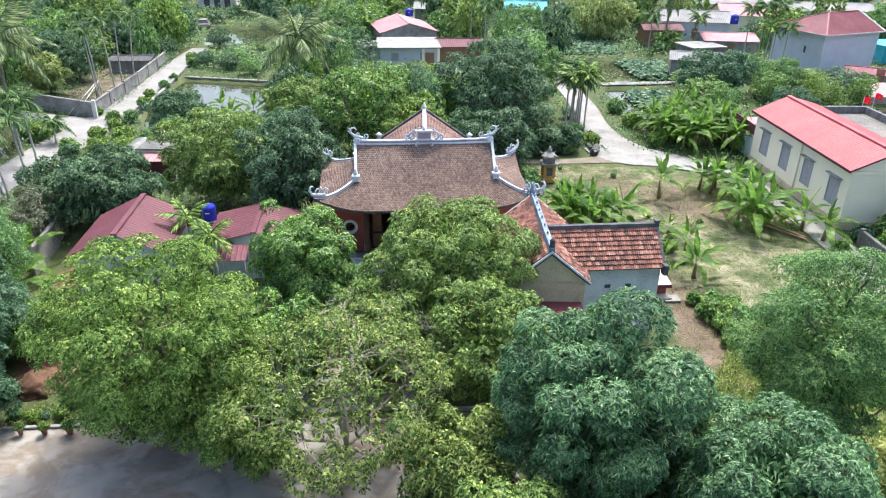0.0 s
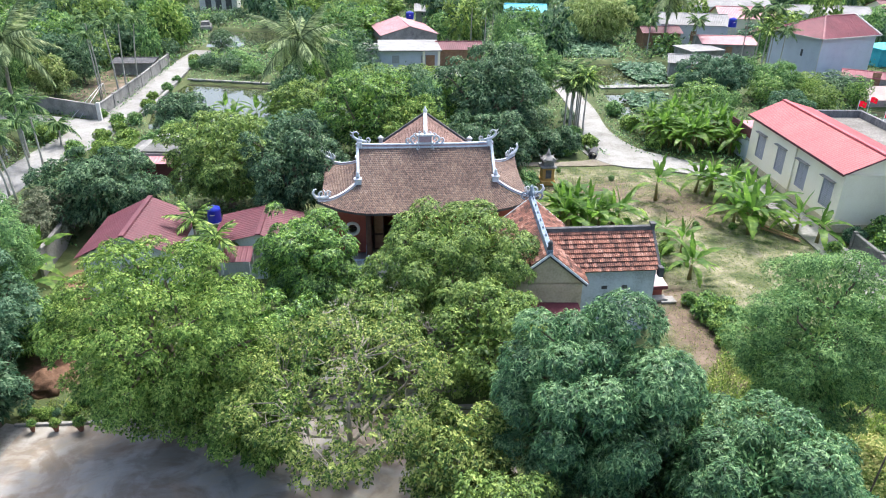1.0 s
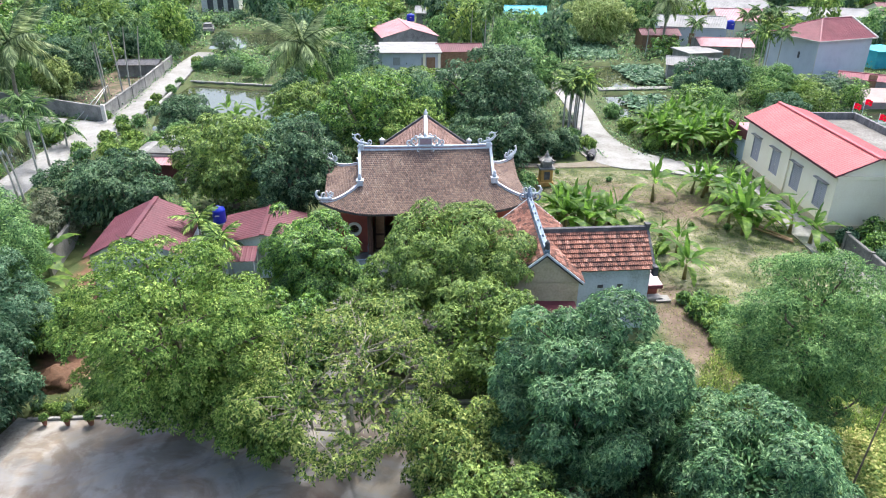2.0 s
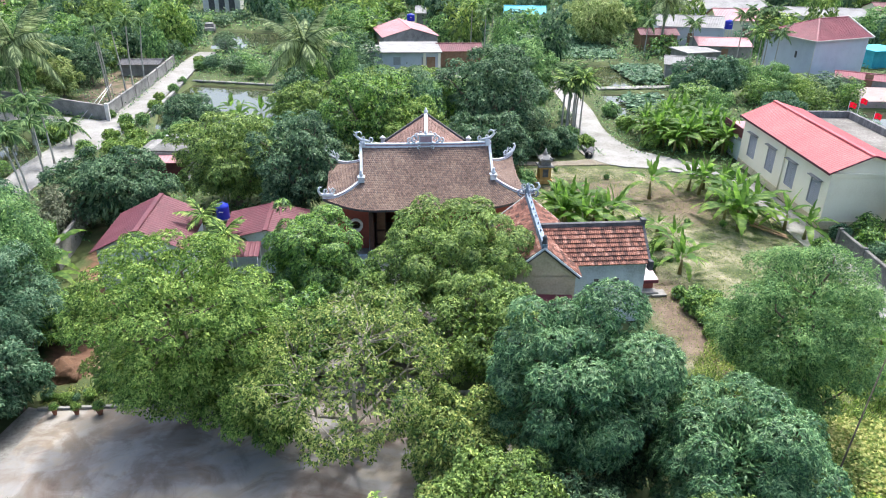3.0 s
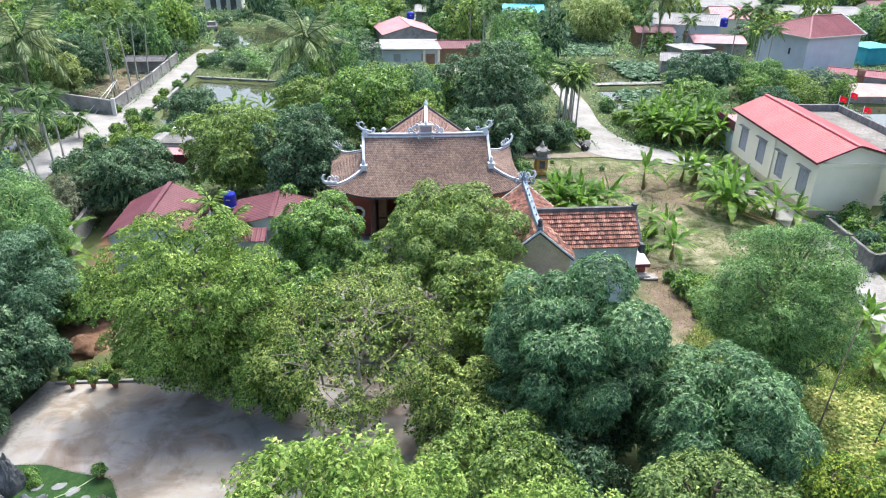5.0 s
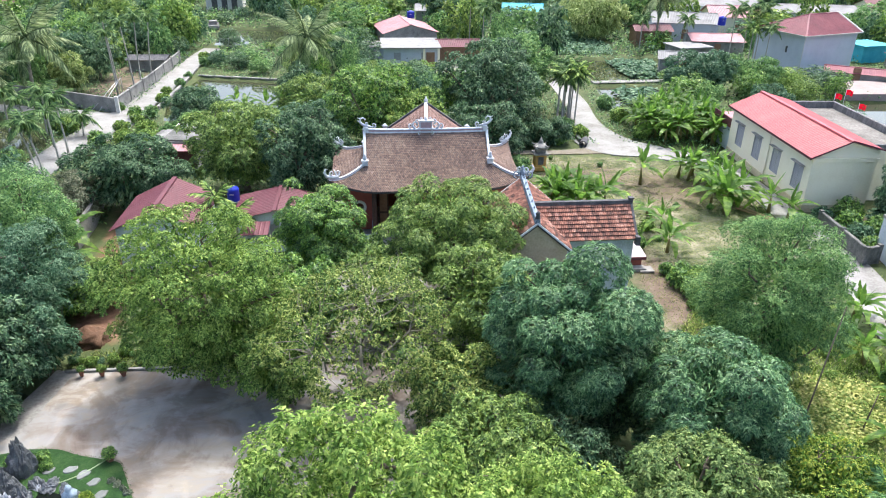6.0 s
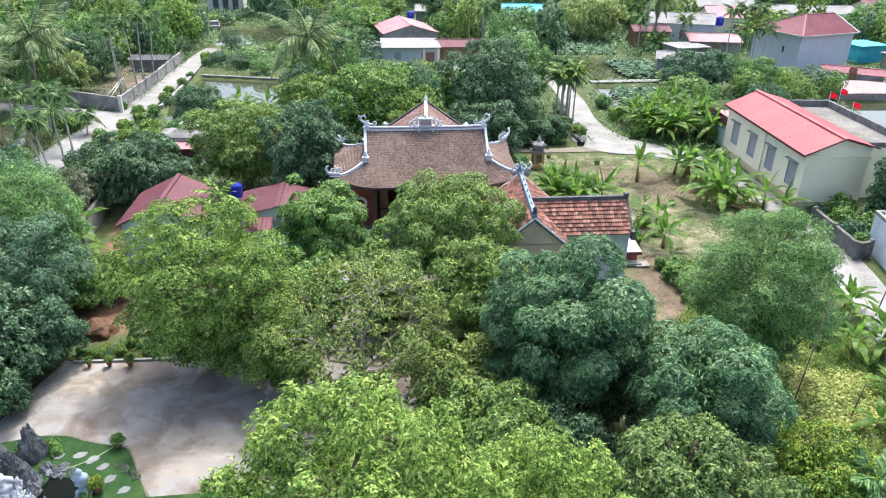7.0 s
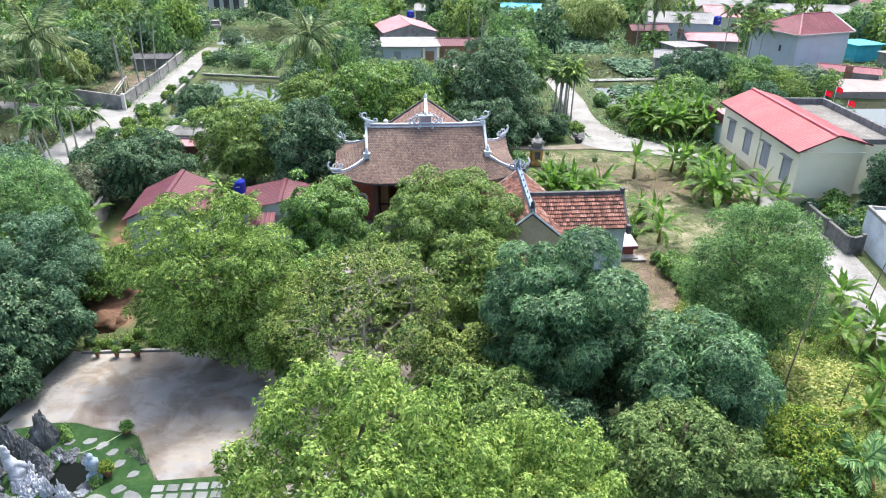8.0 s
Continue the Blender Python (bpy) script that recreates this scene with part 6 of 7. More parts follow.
# ---- red-roofed houses beside the temple ----
def sheet_house(x, y, label, w, l, wall_h, ridge_h, roof_mat, wall_mat, rz=0.0, ridge_at=.5, category="house", name="house", door=True, windows=1, over=.3, rib=.25):
    """A plain house, gabled along its own y, under ribbed sheet; w across, l along."""
    T = thing(name, x, y, 0, label, category, rz)
    rx = -w / 2 + w * ridge_at
    n = max(2, windows)
    for s in (-1, 1):
        part("wall", boxes((s * (w / 2 - .09) - .09, s * (w / 2 - .09) + .09, -l / 2, l / 2, 0, wall_h)), wall_mat, T)
        bm = bmesh.new()
        ring = []
        for yy in (s * l / 2, s * (l / 2 - .18)):
            ring.append([bm.verts.new(v) for v in ((-w / 2 + .18, yy, 0), (w / 2 - .18, yy, 0), (w / 2 - .18, yy, wall_h + .02), (rx, yy, ridge_h - .1), (-w / 2 + .18, yy, wall_h + .02))])
        bm.faces.new(ring[0])
        bm.faces.new(ring[1][::-1])
        for k in range(5):
            bm.faces.new((ring[0][k], ring[1][k], ring[1][(k + 1) % 5], ring[0][(k + 1) % 5]))
        bmesh.ops.recalc_face_normals(bm, faces=bm.faces)
        part("end_wall", bm, wall_mat, T)
    for s in (-1, 1):
        bm = bmesh.new()
        sheet(bm, (rx, -l / 2 - over, ridge_h), (rx, l / 2 + over, ridge_h), (s * (w / 2 + over), l / 2 + over, wall_h - .06), (s * (w / 2 + over), -l / 2 - over, wall_h - .06), rib)
        part("roof_sheet", bm, roof_mat, T)
    bm = bmesh.new()
    sweep(bm, [(rx, -l / 2 - over - .02, ridge_h + .01), (rx, l / 2 + over + .02, ridge_h + .01)], .3, .05)
    part("ridge_cap", bm, roof_mat, T)
    for k in range(windows):
        xx = -w / 2 + w * (k + .5) / windows
        part("window", boxes((xx - .4, xx + .4, -l / 2 - .03, -l / 2 - .002, wall_h * .42, wall_h * .8)), SHUTTER, T)
    if door:
        part("door", boxes((-w / 2 - .03, -w / 2 - .002, -.45, .45, 0.02, 2.0)), WOOD_BROWN, T)
    return T


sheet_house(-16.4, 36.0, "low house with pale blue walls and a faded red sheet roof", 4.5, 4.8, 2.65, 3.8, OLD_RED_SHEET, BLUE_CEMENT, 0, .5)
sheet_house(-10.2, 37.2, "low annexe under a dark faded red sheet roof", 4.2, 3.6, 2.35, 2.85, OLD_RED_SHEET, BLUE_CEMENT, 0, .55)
T = thing("awning", -11.0, 34.2, 0, "small faded red sheet awning on posts", "awning")
bm = bmesh.new()
sheet(bm, (-.8, .7, 2.3), (.8, .7, 2.3), (.8, -.7, 2.05), (-.8, -.7, 2.05))
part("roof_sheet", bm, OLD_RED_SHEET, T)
for sx in (-.7, .7):
    for sy in (-.6, .6):
        bm = bmesh.new()
        tube(bm, [(sx, sy, 0), (sx, sy, 2.15 + sy * .15)], .03)
        part("post", bm, STEEL, T)


def water_tank(x, y, z, material, label, r=.42, h=1.15):
    T = thing("water_tank", x, y, 0, label, "water tank")
    bm = bmesh.new()
    lathe(bm, [(r * .95, z), (r, z + .06), (r * .97, z + h * .35), (r, z + h * .4), (r * .97, z + h * .7), (r, z + h * .76), (r * .9, z + h * .92), (r * .35, z + h), (r * .3, z + h + .06), (.02, z + h + .07)], 0, 0, 20)
    part("drum", bm, material, T)
    bm = bmesh.new()
    for a in range(4):
        c, s = math.cos(a * math.pi / 2 + .78) * r, math.sin(a * math.pi / 2 + .78) * r
        tube(bm, [(c, s, 0), (c, s, z)], .035)
    box(bm, -r, r, -r, r, z - .06, z)
    part("stand", bm, STEEL, T)
    part("marking", boxes((-.16, .1, -r * 1.01, -r * .93, z + h * .52, z + h * .58)), WHITE_EDGE, T)


water_tank(-12.9, 38.4, 2.3, BLUE_TANK, "blue plastic water tank on a steel stand", .39, .92)


# ---- walls and small structures ----
def free_wall(name, line, h, material, label, thick=.16, posts=0.0, post_mat=None, post_h=.15):
    T = thing(name, *line[0], 0, label, "wall", kind="")
    o = Vector((*line[0], 0))
    for (ax, ay), (bx, by) in zip(line, line[1:]):
        a, b = Vector((ax, ay, 0)) - o, Vector((bx, by, 0)) - o
        bm = bmesh.new()
        sweep(bm, [a + Vector((0, 0, -.1)), b + Vector((0, 0, -.1))], thick, h + .1)
        part("wall_run", bm, material, T)
        bm = bmesh.new()
        sweep(bm, [a + Vector((0, 0, h)), b + Vector((0, 0, h))], thick * 1.5, .06)
        part("coping", bm, material, T)
        if posts:
            n = max(1, round((b - a).length / posts))
            for i in range(1 if (ax, ay) != line[0] else 0, n + 1):
                p = a.lerp(b, i / n)
                bm = boxes((p.x - .13, p.x + .13, p.y - .13, p.y + .13, -.1, h + post_h), bevel=.015)
                part("post", bm, post_mat or material, T)
    return T


free_wall("garden_wall", [(-42, 75.0), (-34.6, 71.4), (-29.75, 68.75)], 1.45, OLD_WALL, "weathered grey cement garden wall along the side lane")
free_wall("garden_wall", [(-29.75, 68.9), (-29.35, 82), (-29.4, 94.3)], 1.35, OLD_WALL, "pale cement garden wall with posts along the lane", posts=4.2, post_mat=OLD_WALL)
T = thing("gate_post", -29.45, 68.5, 0, "white-edged cement post at the wall corner", "post")
part("shaft", boxes((-.16, .16, -.16, .16, -.1, 1.75), bevel=.02), WHITE_EDGE, T)
free_wall("yard_wall", [(25.9, 36.6), (25.35, 31.0), (26.4, 31.3)], 1.1, MOSSY_WALL, "low mossy cement wall beside the lane", posts=3.0)
free_wall("kerb_wall", [(-18.2, 23.52), (-9.0, 23.32)], .1, OLD_WALL, "low weathered kerb along the court", thick=.11)
free_wall("kerb_wall", [(-1.5, 23.3), (4.6, 23.1)], .1, OLD_WALL, "low weathered kerb along the court", thick=.11)
free_wall("hedge_wall", [(-23.4, 45.5), (-22.4, 40.2), (-22.2, 36.5)], 1.5, OLD_WALL, "old grey wall half hidden by creeper")
free_wall("pond_kerb", [(-26.2, 90), (-25.9, 79), (-26.0, 70)], .25, OLD_WALL, "low cement kerb along the pond", thick=.25)
free_wall("pond_dike", [(-25.2, 85.9), (-15.2, 83.2)], .06, OLD_WALL, "narrow cement dike across the ponds", thick=.3)
free_wall("pond_dike", [(22.9, 79.8), (32.2, 80.2)], .12, OLD_WALL, "narrow earth and cement dike across the ponds", thick=.8)

free_wall("culvert_wall", [(14.75, 56.0), (14.85, 58.2), (15.35, 60.6), (15.75, 63.0)], .35, MOSSY_WALL, "low dark culvert wall along the lane's bend", thick=.2)
bm = bmesh.new()
rim = [[bm.verts.new((r * math.cos(k * math.pi / 8), y, r * math.sin(k * math.pi / 8))) for k in range(16)] for r, y in ((.34, -.7), (.34, .7), (.27, .7), (.27, -.7))]
for a, b in zip(rim, rim[1:] + rim[:1]):
    for k in range(16):
        bm.faces.new((a[k], a[(k + 1) % 16], b[(k + 1) % 16], b[k]))
bmesh.ops.recalc_face_normals(bm, faces=bm.faces)
solo("drain_pipe", bm, DARK_EDGE, "short blackened concrete drain pipe at the lane's bend", "drain pipe", m=pose(14.9, 55.3, .3, 0, 0, -25))

T = thing("lane_shed", 29.2, 29.6, 0, "pale blue-grey cement shed beside the lane", "shed", rz=-13)
part("wall", boxes((-2.7, 2.7, -2.4, 2.4, 0, 2.45)), BLUE_CEMENT, T)
part("parapet", boxes((-2.75, 2.75, -2.45, -2.25, 2.45, 2.65), (-2.75, -2.55, -2.25, 2.25, 2.45, 2.65), (-2.75, 2.75, 2.25, 2.45, 2.45, 2.65), (2.55, 2.75, -2.25, 2.25, 2.45, 2.65), bevel=.01), OLD_WALL, T)

# ornate ochre shrine tower by the path
T = thing("shrine_tower", 9.45, 49.3, 0, "small ochre shrine tower with a curled grey roof and finial", "shrine")
part("base", boxes((-.55, .55, -.55, .55, 0, .35), (-.45, .45, -.45, .45, .35, 1.35), bevel=.03), YELLOW_PLASTER, T)
# A flat dark panel: the niche's shade is given as colour, nothing is hollowed.
part("niche", boxes((-.22, .22, -.47, -.455, .55, 1.2)), DARK_EDGE, T)
bm = boxes((-.6, .6, -.6, .6, 1.35, 1.48), (-.38, .38, -.38, .38, 1.48, 1.85), (-.5, .5, -.5, .5, 1.85, 1.93), bevel=.02)
part("storey", bm, OLD_WALL, T)
bm = bmesh.new()
lathe(bm, [(.62, 1.93), (.5, 2.02), (.3, 2.2), (.16, 2.3), (.2, 2.38), (.1, 2.5), (.03, 2.75)], 0, 0, 8)
for sx in (-1, 1):
    for sy in (-1, 1):
        tube(bm, [(sx * .3, sy * .3, 2.1), (sx * .46, sy * .46, 2.0), (sx * .55, sy * .55, 2.06), (sx * .57, sy * .57, 2.16)], [.06, .05, .035, .02], 5)
part("roof", bm, OLD_WALL, T)

# small altar behind the wing
T = thing("altar_house", 11.35, 32.4, 0, "small red-walled altar under a pale pink sheet roof", "altar")
part("wall", boxes((-.35, .35, -.7, .9, 0, .8)), RED_WALL, T)
bm = bmesh.new()
sheet(bm, (-.5, 1.3, 1.2), (.42, 1.3, 1.2), (.5, -.95, .85), (-.5, -.95, .85), .2, .012)
part("roof_sheet", bm, mat("bleached_pink_sheet", [(.42, .3, .3), (.52, .42, .42), (.6, .52, .51)], scale=.8, rough=.6, bump=0), T)
part("fascia", boxes((-.5, .5, -1.0, -.955, .66, .86)), OLD_RED_SHEET, T, "dark red front fascia")
part("step", boxes((-.5, .5, -1.25, -.72, 0, .2), (.1, .95, -1.4, -.75, 0, .12), bevel=.02), OLD_WALL, T)
# thin poles with wires
for x, y, tx, ty, h, lab in [(11.2, 14.7, .75, .3, 7.2, "thin dark bamboo pole leaning in open ground"), (15.6, 16.6, .3, .1, 1.9, "short dark stake standing in the creeper"), (22.3, 24.6, .7, .3, 3.6, "thin grey pole leaning over the lane")]:
    T = thing("pole", x, y, 0, lab, "pole")
    bm = bmesh.new()
    tube(bm, [(0, 0, -.2), (tx * .5, ty * .5, h * .5), (tx, ty, h)], [.04, .032, .02], 6)
    part("shaft", bm, BARK, T)
# planks left in the yard
for i, (x, y, rz) in enumerate([(22.6, 39.2, -58), (22.4, 38.8, -52)]):
    bm = boxes((-.12, .12, -1.3, 1.3, .12, .17), bevel=.01)
    solo("plank", bm, WOOD_BROWN, "long weathered plank lying among banana plants", "plank", m=pose(x, y, 0, 2, 0, rz + 90), group="planks")
# steps to the raised court
for k in range(3):
    solo("stair_step", boxes((-8.6, -1.8, 23.5 + k * .36, 24.7, -.02, .1 + k * .09), bevel=.015), OLD_WALL, "worn cement step up to the forecourt", "step", "structure")


# ---- heap of red earth and stacked pots by the court ----
def lump(name, x, y, r, h, material, label, category, seed, group=""):
    bm = bmesh.new()
    bmesh.ops.create_icosphere(bm, subdivisions=4, radius=1)
    for v in bm.verts:
        k = 1 + .3 * noise.noise(v.co * 1.7 + Vector((seed, 0, 0))) + .2 * noise.noise(v.co * 5 + Vector((seed, 3, 0))) + .1 * noise.noise(v.co * 13)
        v.co = Vector((v.co.x * r * k, v.co.y * r * k, max(-.05, v.co.z * h * k)))
    for f in bm.faces:
        f.smooth = True
    return solo(name, bm, material, label, category, m=pose(x, y, 0, 0, 0, seed * 40), group=group)


lump("soil_mound", -18.0, 26.2, .85, .6, SOIL, "heap of dug red earth", "soil mound", 1)
lump("soil_mound", -19.1, 25.9, .6, .45, SOIL, "low heap of dug red earth", "soil mound", 2)
lump("soil_mound", -19.6, 32.5, 1.1, .5, SOIL, "spread heap of red soil near the blue wall", "soil mound", 3)


def pot(x, y, label, plant, s=1.0, h=.32):
    T = thing("potted_plant", x, y, .05, label, "potted plant", group="potted plants")
    bm = bmesh.new()
    lathe(bm, [(.13 * s, 0), (.2 * s, h * .5), (.24 * s, h), (.27 * s, h + .03), (.25 * s, h + .05), (.21 * s, h + .02)], 0, 0, 14)
    part("pot", bm, TERRACOTTA, T)
    if plant:
        part("foliage", plant, None, T, m=pose(0, 0, h - .05) @ Matrix.Scale(.62 * s, 4))


pot(-17.35, 23.15, "low terracotta pot standing on the court edge", SHRUBS[0], .48)
pot(-16.45, 23.1, "low terracotta pot standing on the court edge", SHRUBS[1], .55)
pot(-15.5, 23.05, "low terracotta pot standing on the court edge", SHRUBS[0], .65)
pot(-14.35, 17.5, "dark leafy shrub in a stone pot at the lawn edge", SHRUBS[0], .72, .24)
pot(-14.36, 15.15, "golden-leaved plant in a terracotta pot", SHRUBS[3], .85)

# ---- lawn, koi basin and rockery ----
LAWN_EDGE = smooth_line([(-17.73, 18.41), (-16.63, 18.32), (-15.69, 17.92), (-14.97, 17.69), (-14.06, 17.4), (-13.66, 16.83), (-13.16, 15.85), (-12.71, 15.02), (-12.55, 14.72)], 5)
solo("lawn", slab(LAWN_EDGE + [(-9.2, 14.78), (-9.2, 12.4), (-19.5, 12.4), (-19.6, 18.0)], -.08, .07), TURF, "trim dark-green lawn with stepping stones", "lawn", "structure")
solo("basin_water", slab(smooth_line([(-16.34, 16.05), (-15.26, 15.75), (-14.9, 14.97), (-15.17, 14.5), (-15.87, 14.2), (-16.5, 14.9), (-16.34, 16.05)], 4)[:-1], .075, .085), water_mat("dark_water", (.004, .006, .004), 0.05), "dark koi basin water", "pond", "structure")
rk = random.Random(3)
edge = [tuple(Vector(a).lerp(Vector(b), rk.random())) for a, b in zip(LAWN_EDGE, LAWN_EDGE[1:]) for _ in range(14)]
blades("lawn_edge_grass", edge, .05, TURF_BLADE, "short tufts along the lawn edge", 46, 4, .03, .05)
STONES = [(-16.48, 17.1, .26), (-15.7, 17.1, .32), (-15.13, 16.82, .32), (-14.59, 16.38, .3), (-14.17, 15.72, .3), (-13.46, 15.11, .28), (-13.76, 14.36, .34), (-13.16, 14.0, .4), (-14.48, 13.95, .42), (-15.04, 14.3, .3), (-14.2, 13.1, .36), (-13.0, 12.9, .36)]
for x, y, r in STONES:
    bm = bmesh.new()
    n = 11
    low, top = [], []
    for k in range(n):
        a = k * 2 * math.pi / n
        q = r * rk.uniform(.72, 1.1)
        low.append(bm.verts.new((q * math.cos(a), q * .68 * math.sin(a), .05)))
        top.append(bm.verts.new((q * .93 * math.cos(a), q * .62 * math.sin(a), .108 + rk.uniform(-.006, .006))))
    bm.faces.new(top)
    for k in range(n):
        bm.faces.new((low[k], low[(k + 1) % n], top[(k + 1) % n], top[k]))
    solo("stepping_stone", bm, STONE_SLAB, "flat grey stepping stone set in the lawn", "stepping stone", m=pose(x, y, 0, 0, 0, rk.uniform(-30, 60)), group="stepping stones")
slab_me = mesh_of("paving_slab", boxes((-.21, .21, -.17, .17, .06, .11), bevel=.012), STONE_SLAB)
for i in range(6):
    for j in range(4):
        solo("paving_slab", slab_me, None, "square pale paving slab set in turf", "paving slab", m=pose(-12.34 + i * .53 + .05 * j, 14.28 - j * .46, 0, 0, 0, -4 + rk.uniform(-2, 2)), group="paving slabs")
# garden hose on the lawn
solo("garden_hose", tube(bmesh.new(), smooth_line([(-15.9, 16.4, .1), (-15.3, 16.75, .09), (-14.9, 17.1, .09), (-14.55, 17.5, .09)], 4), .022, 5), mat("pale_green_hose", [(.3, .4, .2), (.42, .52, .28)], rough=.5, bump=0), "pale green garden hose across the lawn", "hose")


def rock(x, y, rx, ry, h, seed, material=ROCK, label="jagged grey rock of the rockery", sharp=.55, fine=.13):
    bm = bmesh.new()
    bmesh.ops.create_icosphere(bm, subdivisions=4, radius=1)
    for v in bm.verts:
        q = v.co * 1.6 + Vector((seed * 3.1, 0, 0))
        k = 1 + sharp * (abs(noise.noise(q)) - .25) + fine * (abs(noise.noise(v.co * 4.5 + q)) * 1.6 - .4) + .12 * noise.noise(v.co * 11)
        z = v.co.z
        t = 1 - .45 * max(0, z)
        v.co = Vector((v.co.x * rx * k * t, v.co.y * ry * k * t, max(-.1, (z + .25) * h * k * .85)))
    return solo("rock", bm, material, label, "rock", m=pose(x, y, .03, 0, 0, seed * 50), group="rockery")


MOSSY_ROCK = mat("mossy_rock", [(.04, .07, .03), (.13, .15, .1), (.34, .35, .31)], scale=5, rough=0.9, bump=0.5)
DARK_ROCK = mat("dark_weathered_rock", [(.03, .035, .04), (.1, .108, .115), (.25, .26, .265)], scale=2.2, rough=0.85, bump=0.8)
for i, (x, y, rx, ry, h) in enumerate([(-17.35, 17.15, .5, .42, 1.45), (-18.0, 16.7, .4, .35, .75), (-17.55, 16.3, .4, .36, .8), (-18.7, 16.9, .55, .5, 1.2), (-18.6, 15.6, .5, .5, .9), (-17.0, 15.9, .35, .3, .6)]):
    rock(x, y, rx, ry, h, i + 1, DARK_ROCK, "dark weathered standing rock of the rockery", .3)
for i, (x, y, rx, ry, h) in enumerate([(-16.6, 16.4, .3, .22, .35), (-16.1, 16.3, .42, .2, .32), (-15.5, 16.1, .3, .2, .3), (-15.05, 15.75, .22, .2, .3), (-16.75, 15.7, .28, .25, .5), (-16.6, 15.2, .3, .26, .5), (-18.4, 14.6, .5, .5, .8), (-17.6, 13.9, .5, .4, .5), (-15.0, 14.6, .3, .2, .25)]):
    rock(x, y, rx, ry, h, i + 11)
for i, (x, y, rx, h) in enumerate([(-17.0, 15.0, .34, .42), (-16.6, 14.65, .3, .5), (-17.35, 14.7, .3, .5), (-16.2, 14.35, .22, .62), (-15.6, 14.05, .26, .7), (-15.3, 13.8, .3, .55), (-16.9, 14.3, .3, .4), (-14.9, 15.0, .2, .3), (-17.3, 15.6, .24, .45)]):
    rock(x, y, rx, rx * .8, h, i + 30, WHITE, "white-glazed ornamental rock beside the basin", .7, .28)
rim = smooth_line([(-16.5, 16.2), (-15.2, 15.9), (-14.75, 14.95), (-15.05, 14.3), (-15.9, 14.0), (-16.7, 14.8)], 4)
for i, (x, y) in enumerate(rim):
    rock(x + .06 * math.sin(i * 2.3), y + .05 * math.cos(i * 1.7), .17 + .05 * math.sin(i * 1.3), .13 + .04 * math.cos(i), .2 + .08 * math.sin(i * 2.1), i + 50, ROCK if i % 3 else WHITE, "low rounded stone on the basin's rim", .6, .35)
for i, (x, y, r) in enumerate([(-13.98, 16.4, .17), (-13.72, 16.22, .2), (-13.45, 15.98, .16), (-13.22, 15.74, .18)]):
    rock(x, y, r, r * .7, .2, i + 80, MOSSY_ROCK, "small mossy edging stone on the lawn", .6, .3)
# white fountain statue on the rockery, one plain form
bm = bmesh.new()
line = smooth_line([(.3, 0), (.29, .2), (.24, .4), (.23, .6), (.2, .8), (.15, 1.0), (.13, 1.2), (.1, 1.4), (.05, 1.55)], 4)
lathe(bm, line, 0, 0, 18)
tube(bm, [(.1, 0, .7), (.3, .05, .55), (.34, .1, .3)], [.09, .1, .05], 7)
tube(bm, [(-.05, .1, .8), (-.2, .2, .95), (-.28, .2, 1.15)], [.08, .06, .03], 7)
for v in bm.verts:
    q = v.co.copy()
    v.co.x += -.16 * q.z + .05 * math.sin(q.z * 5)
    v.co += Vector((q.x, q.y, 0)).normalized() * (.09 * noise.noise(q * 4) + .05 * noise.noise(q * 9))
solo("statue", bm, WHITE, "slim white glazed statue standing on the rockery", "statue", m=pose(-17.6, 15.3, .12, 0, 0, 10))
bm = bmesh.new()
lathe(bm, [(.26, 0), (.3, .1), (.3, .2), (.17, .28), (.14, .5), (.2, .58), (.24, .62), (.22, .8), (.27, .86), (.12, .98), (.1, 1.05), (.12, 1.12), (.03, 1.25)], 0, 0, 8)
solo("stone_lantern", bm, BLUE_STUCCO, "pale blue-grey stone lantern beside the basin", "lantern", m=pose(-14.78, 15.0, .06))
for x, y, s in [(-16.9, 17.7, .5), (-16.6, 17.3, .4), (-17.9, 17.6, .5), (-18.9, 15.3, .9), (-19.0, 13.8, 1.0), (-14.7, 14.75, .4)]:
    shrub(x, y, SHRUBS[0], "clipped green shrub among the rockery stones", s, x * 50, "rockery shrubs")


# ---- the village beyond ----
HOUSE_ROOF = mat("crimson_sheet", [(.11, .024, .036), (.19, .042, .062), (.25, .075, .095)], scale=.4, rough=.6, bump=0)


def flat_house(x, y, label, w, l, h, wall_mat, rz=0.0, roof_mat=FIBRO, porch=False, windows=2):
    T = thing("house", x, y, 0, label, "house", rz)
    part("wall", boxes((-w / 2, w / 2, -l / 2, l / 2, 0, h)), wall_mat, T)
    part("roof_slab", boxes((-w / 2 - .35, w / 2 + .35, -l / 2 - .5, l / 2 + .2, h, h + .14), bevel=.02), roof_mat, T)
    for k in range(windows):
        xx = -w / 2 + w * (k + .5) / windows
        part("window", boxes((xx - .45, xx + .45, -l / 2 - .04, -l / 2 - .003, h * .4, h * .78)), SHUTTER, T)
    if porch:
        part("door", boxes((w / 2 - 1.6, w / 2 - .5, -l / 2 - .05, -l / 2 - .003, .02, 2.0)), WOOD_BROWN, T)
        for xx in (w / 2 - 1.9, w / 2):
            part("porch_post", boxes((xx - .15, xx + .15, -l / 2 - .45, -l / 2 - .2, 0, h)), CREAM, T)
    return T


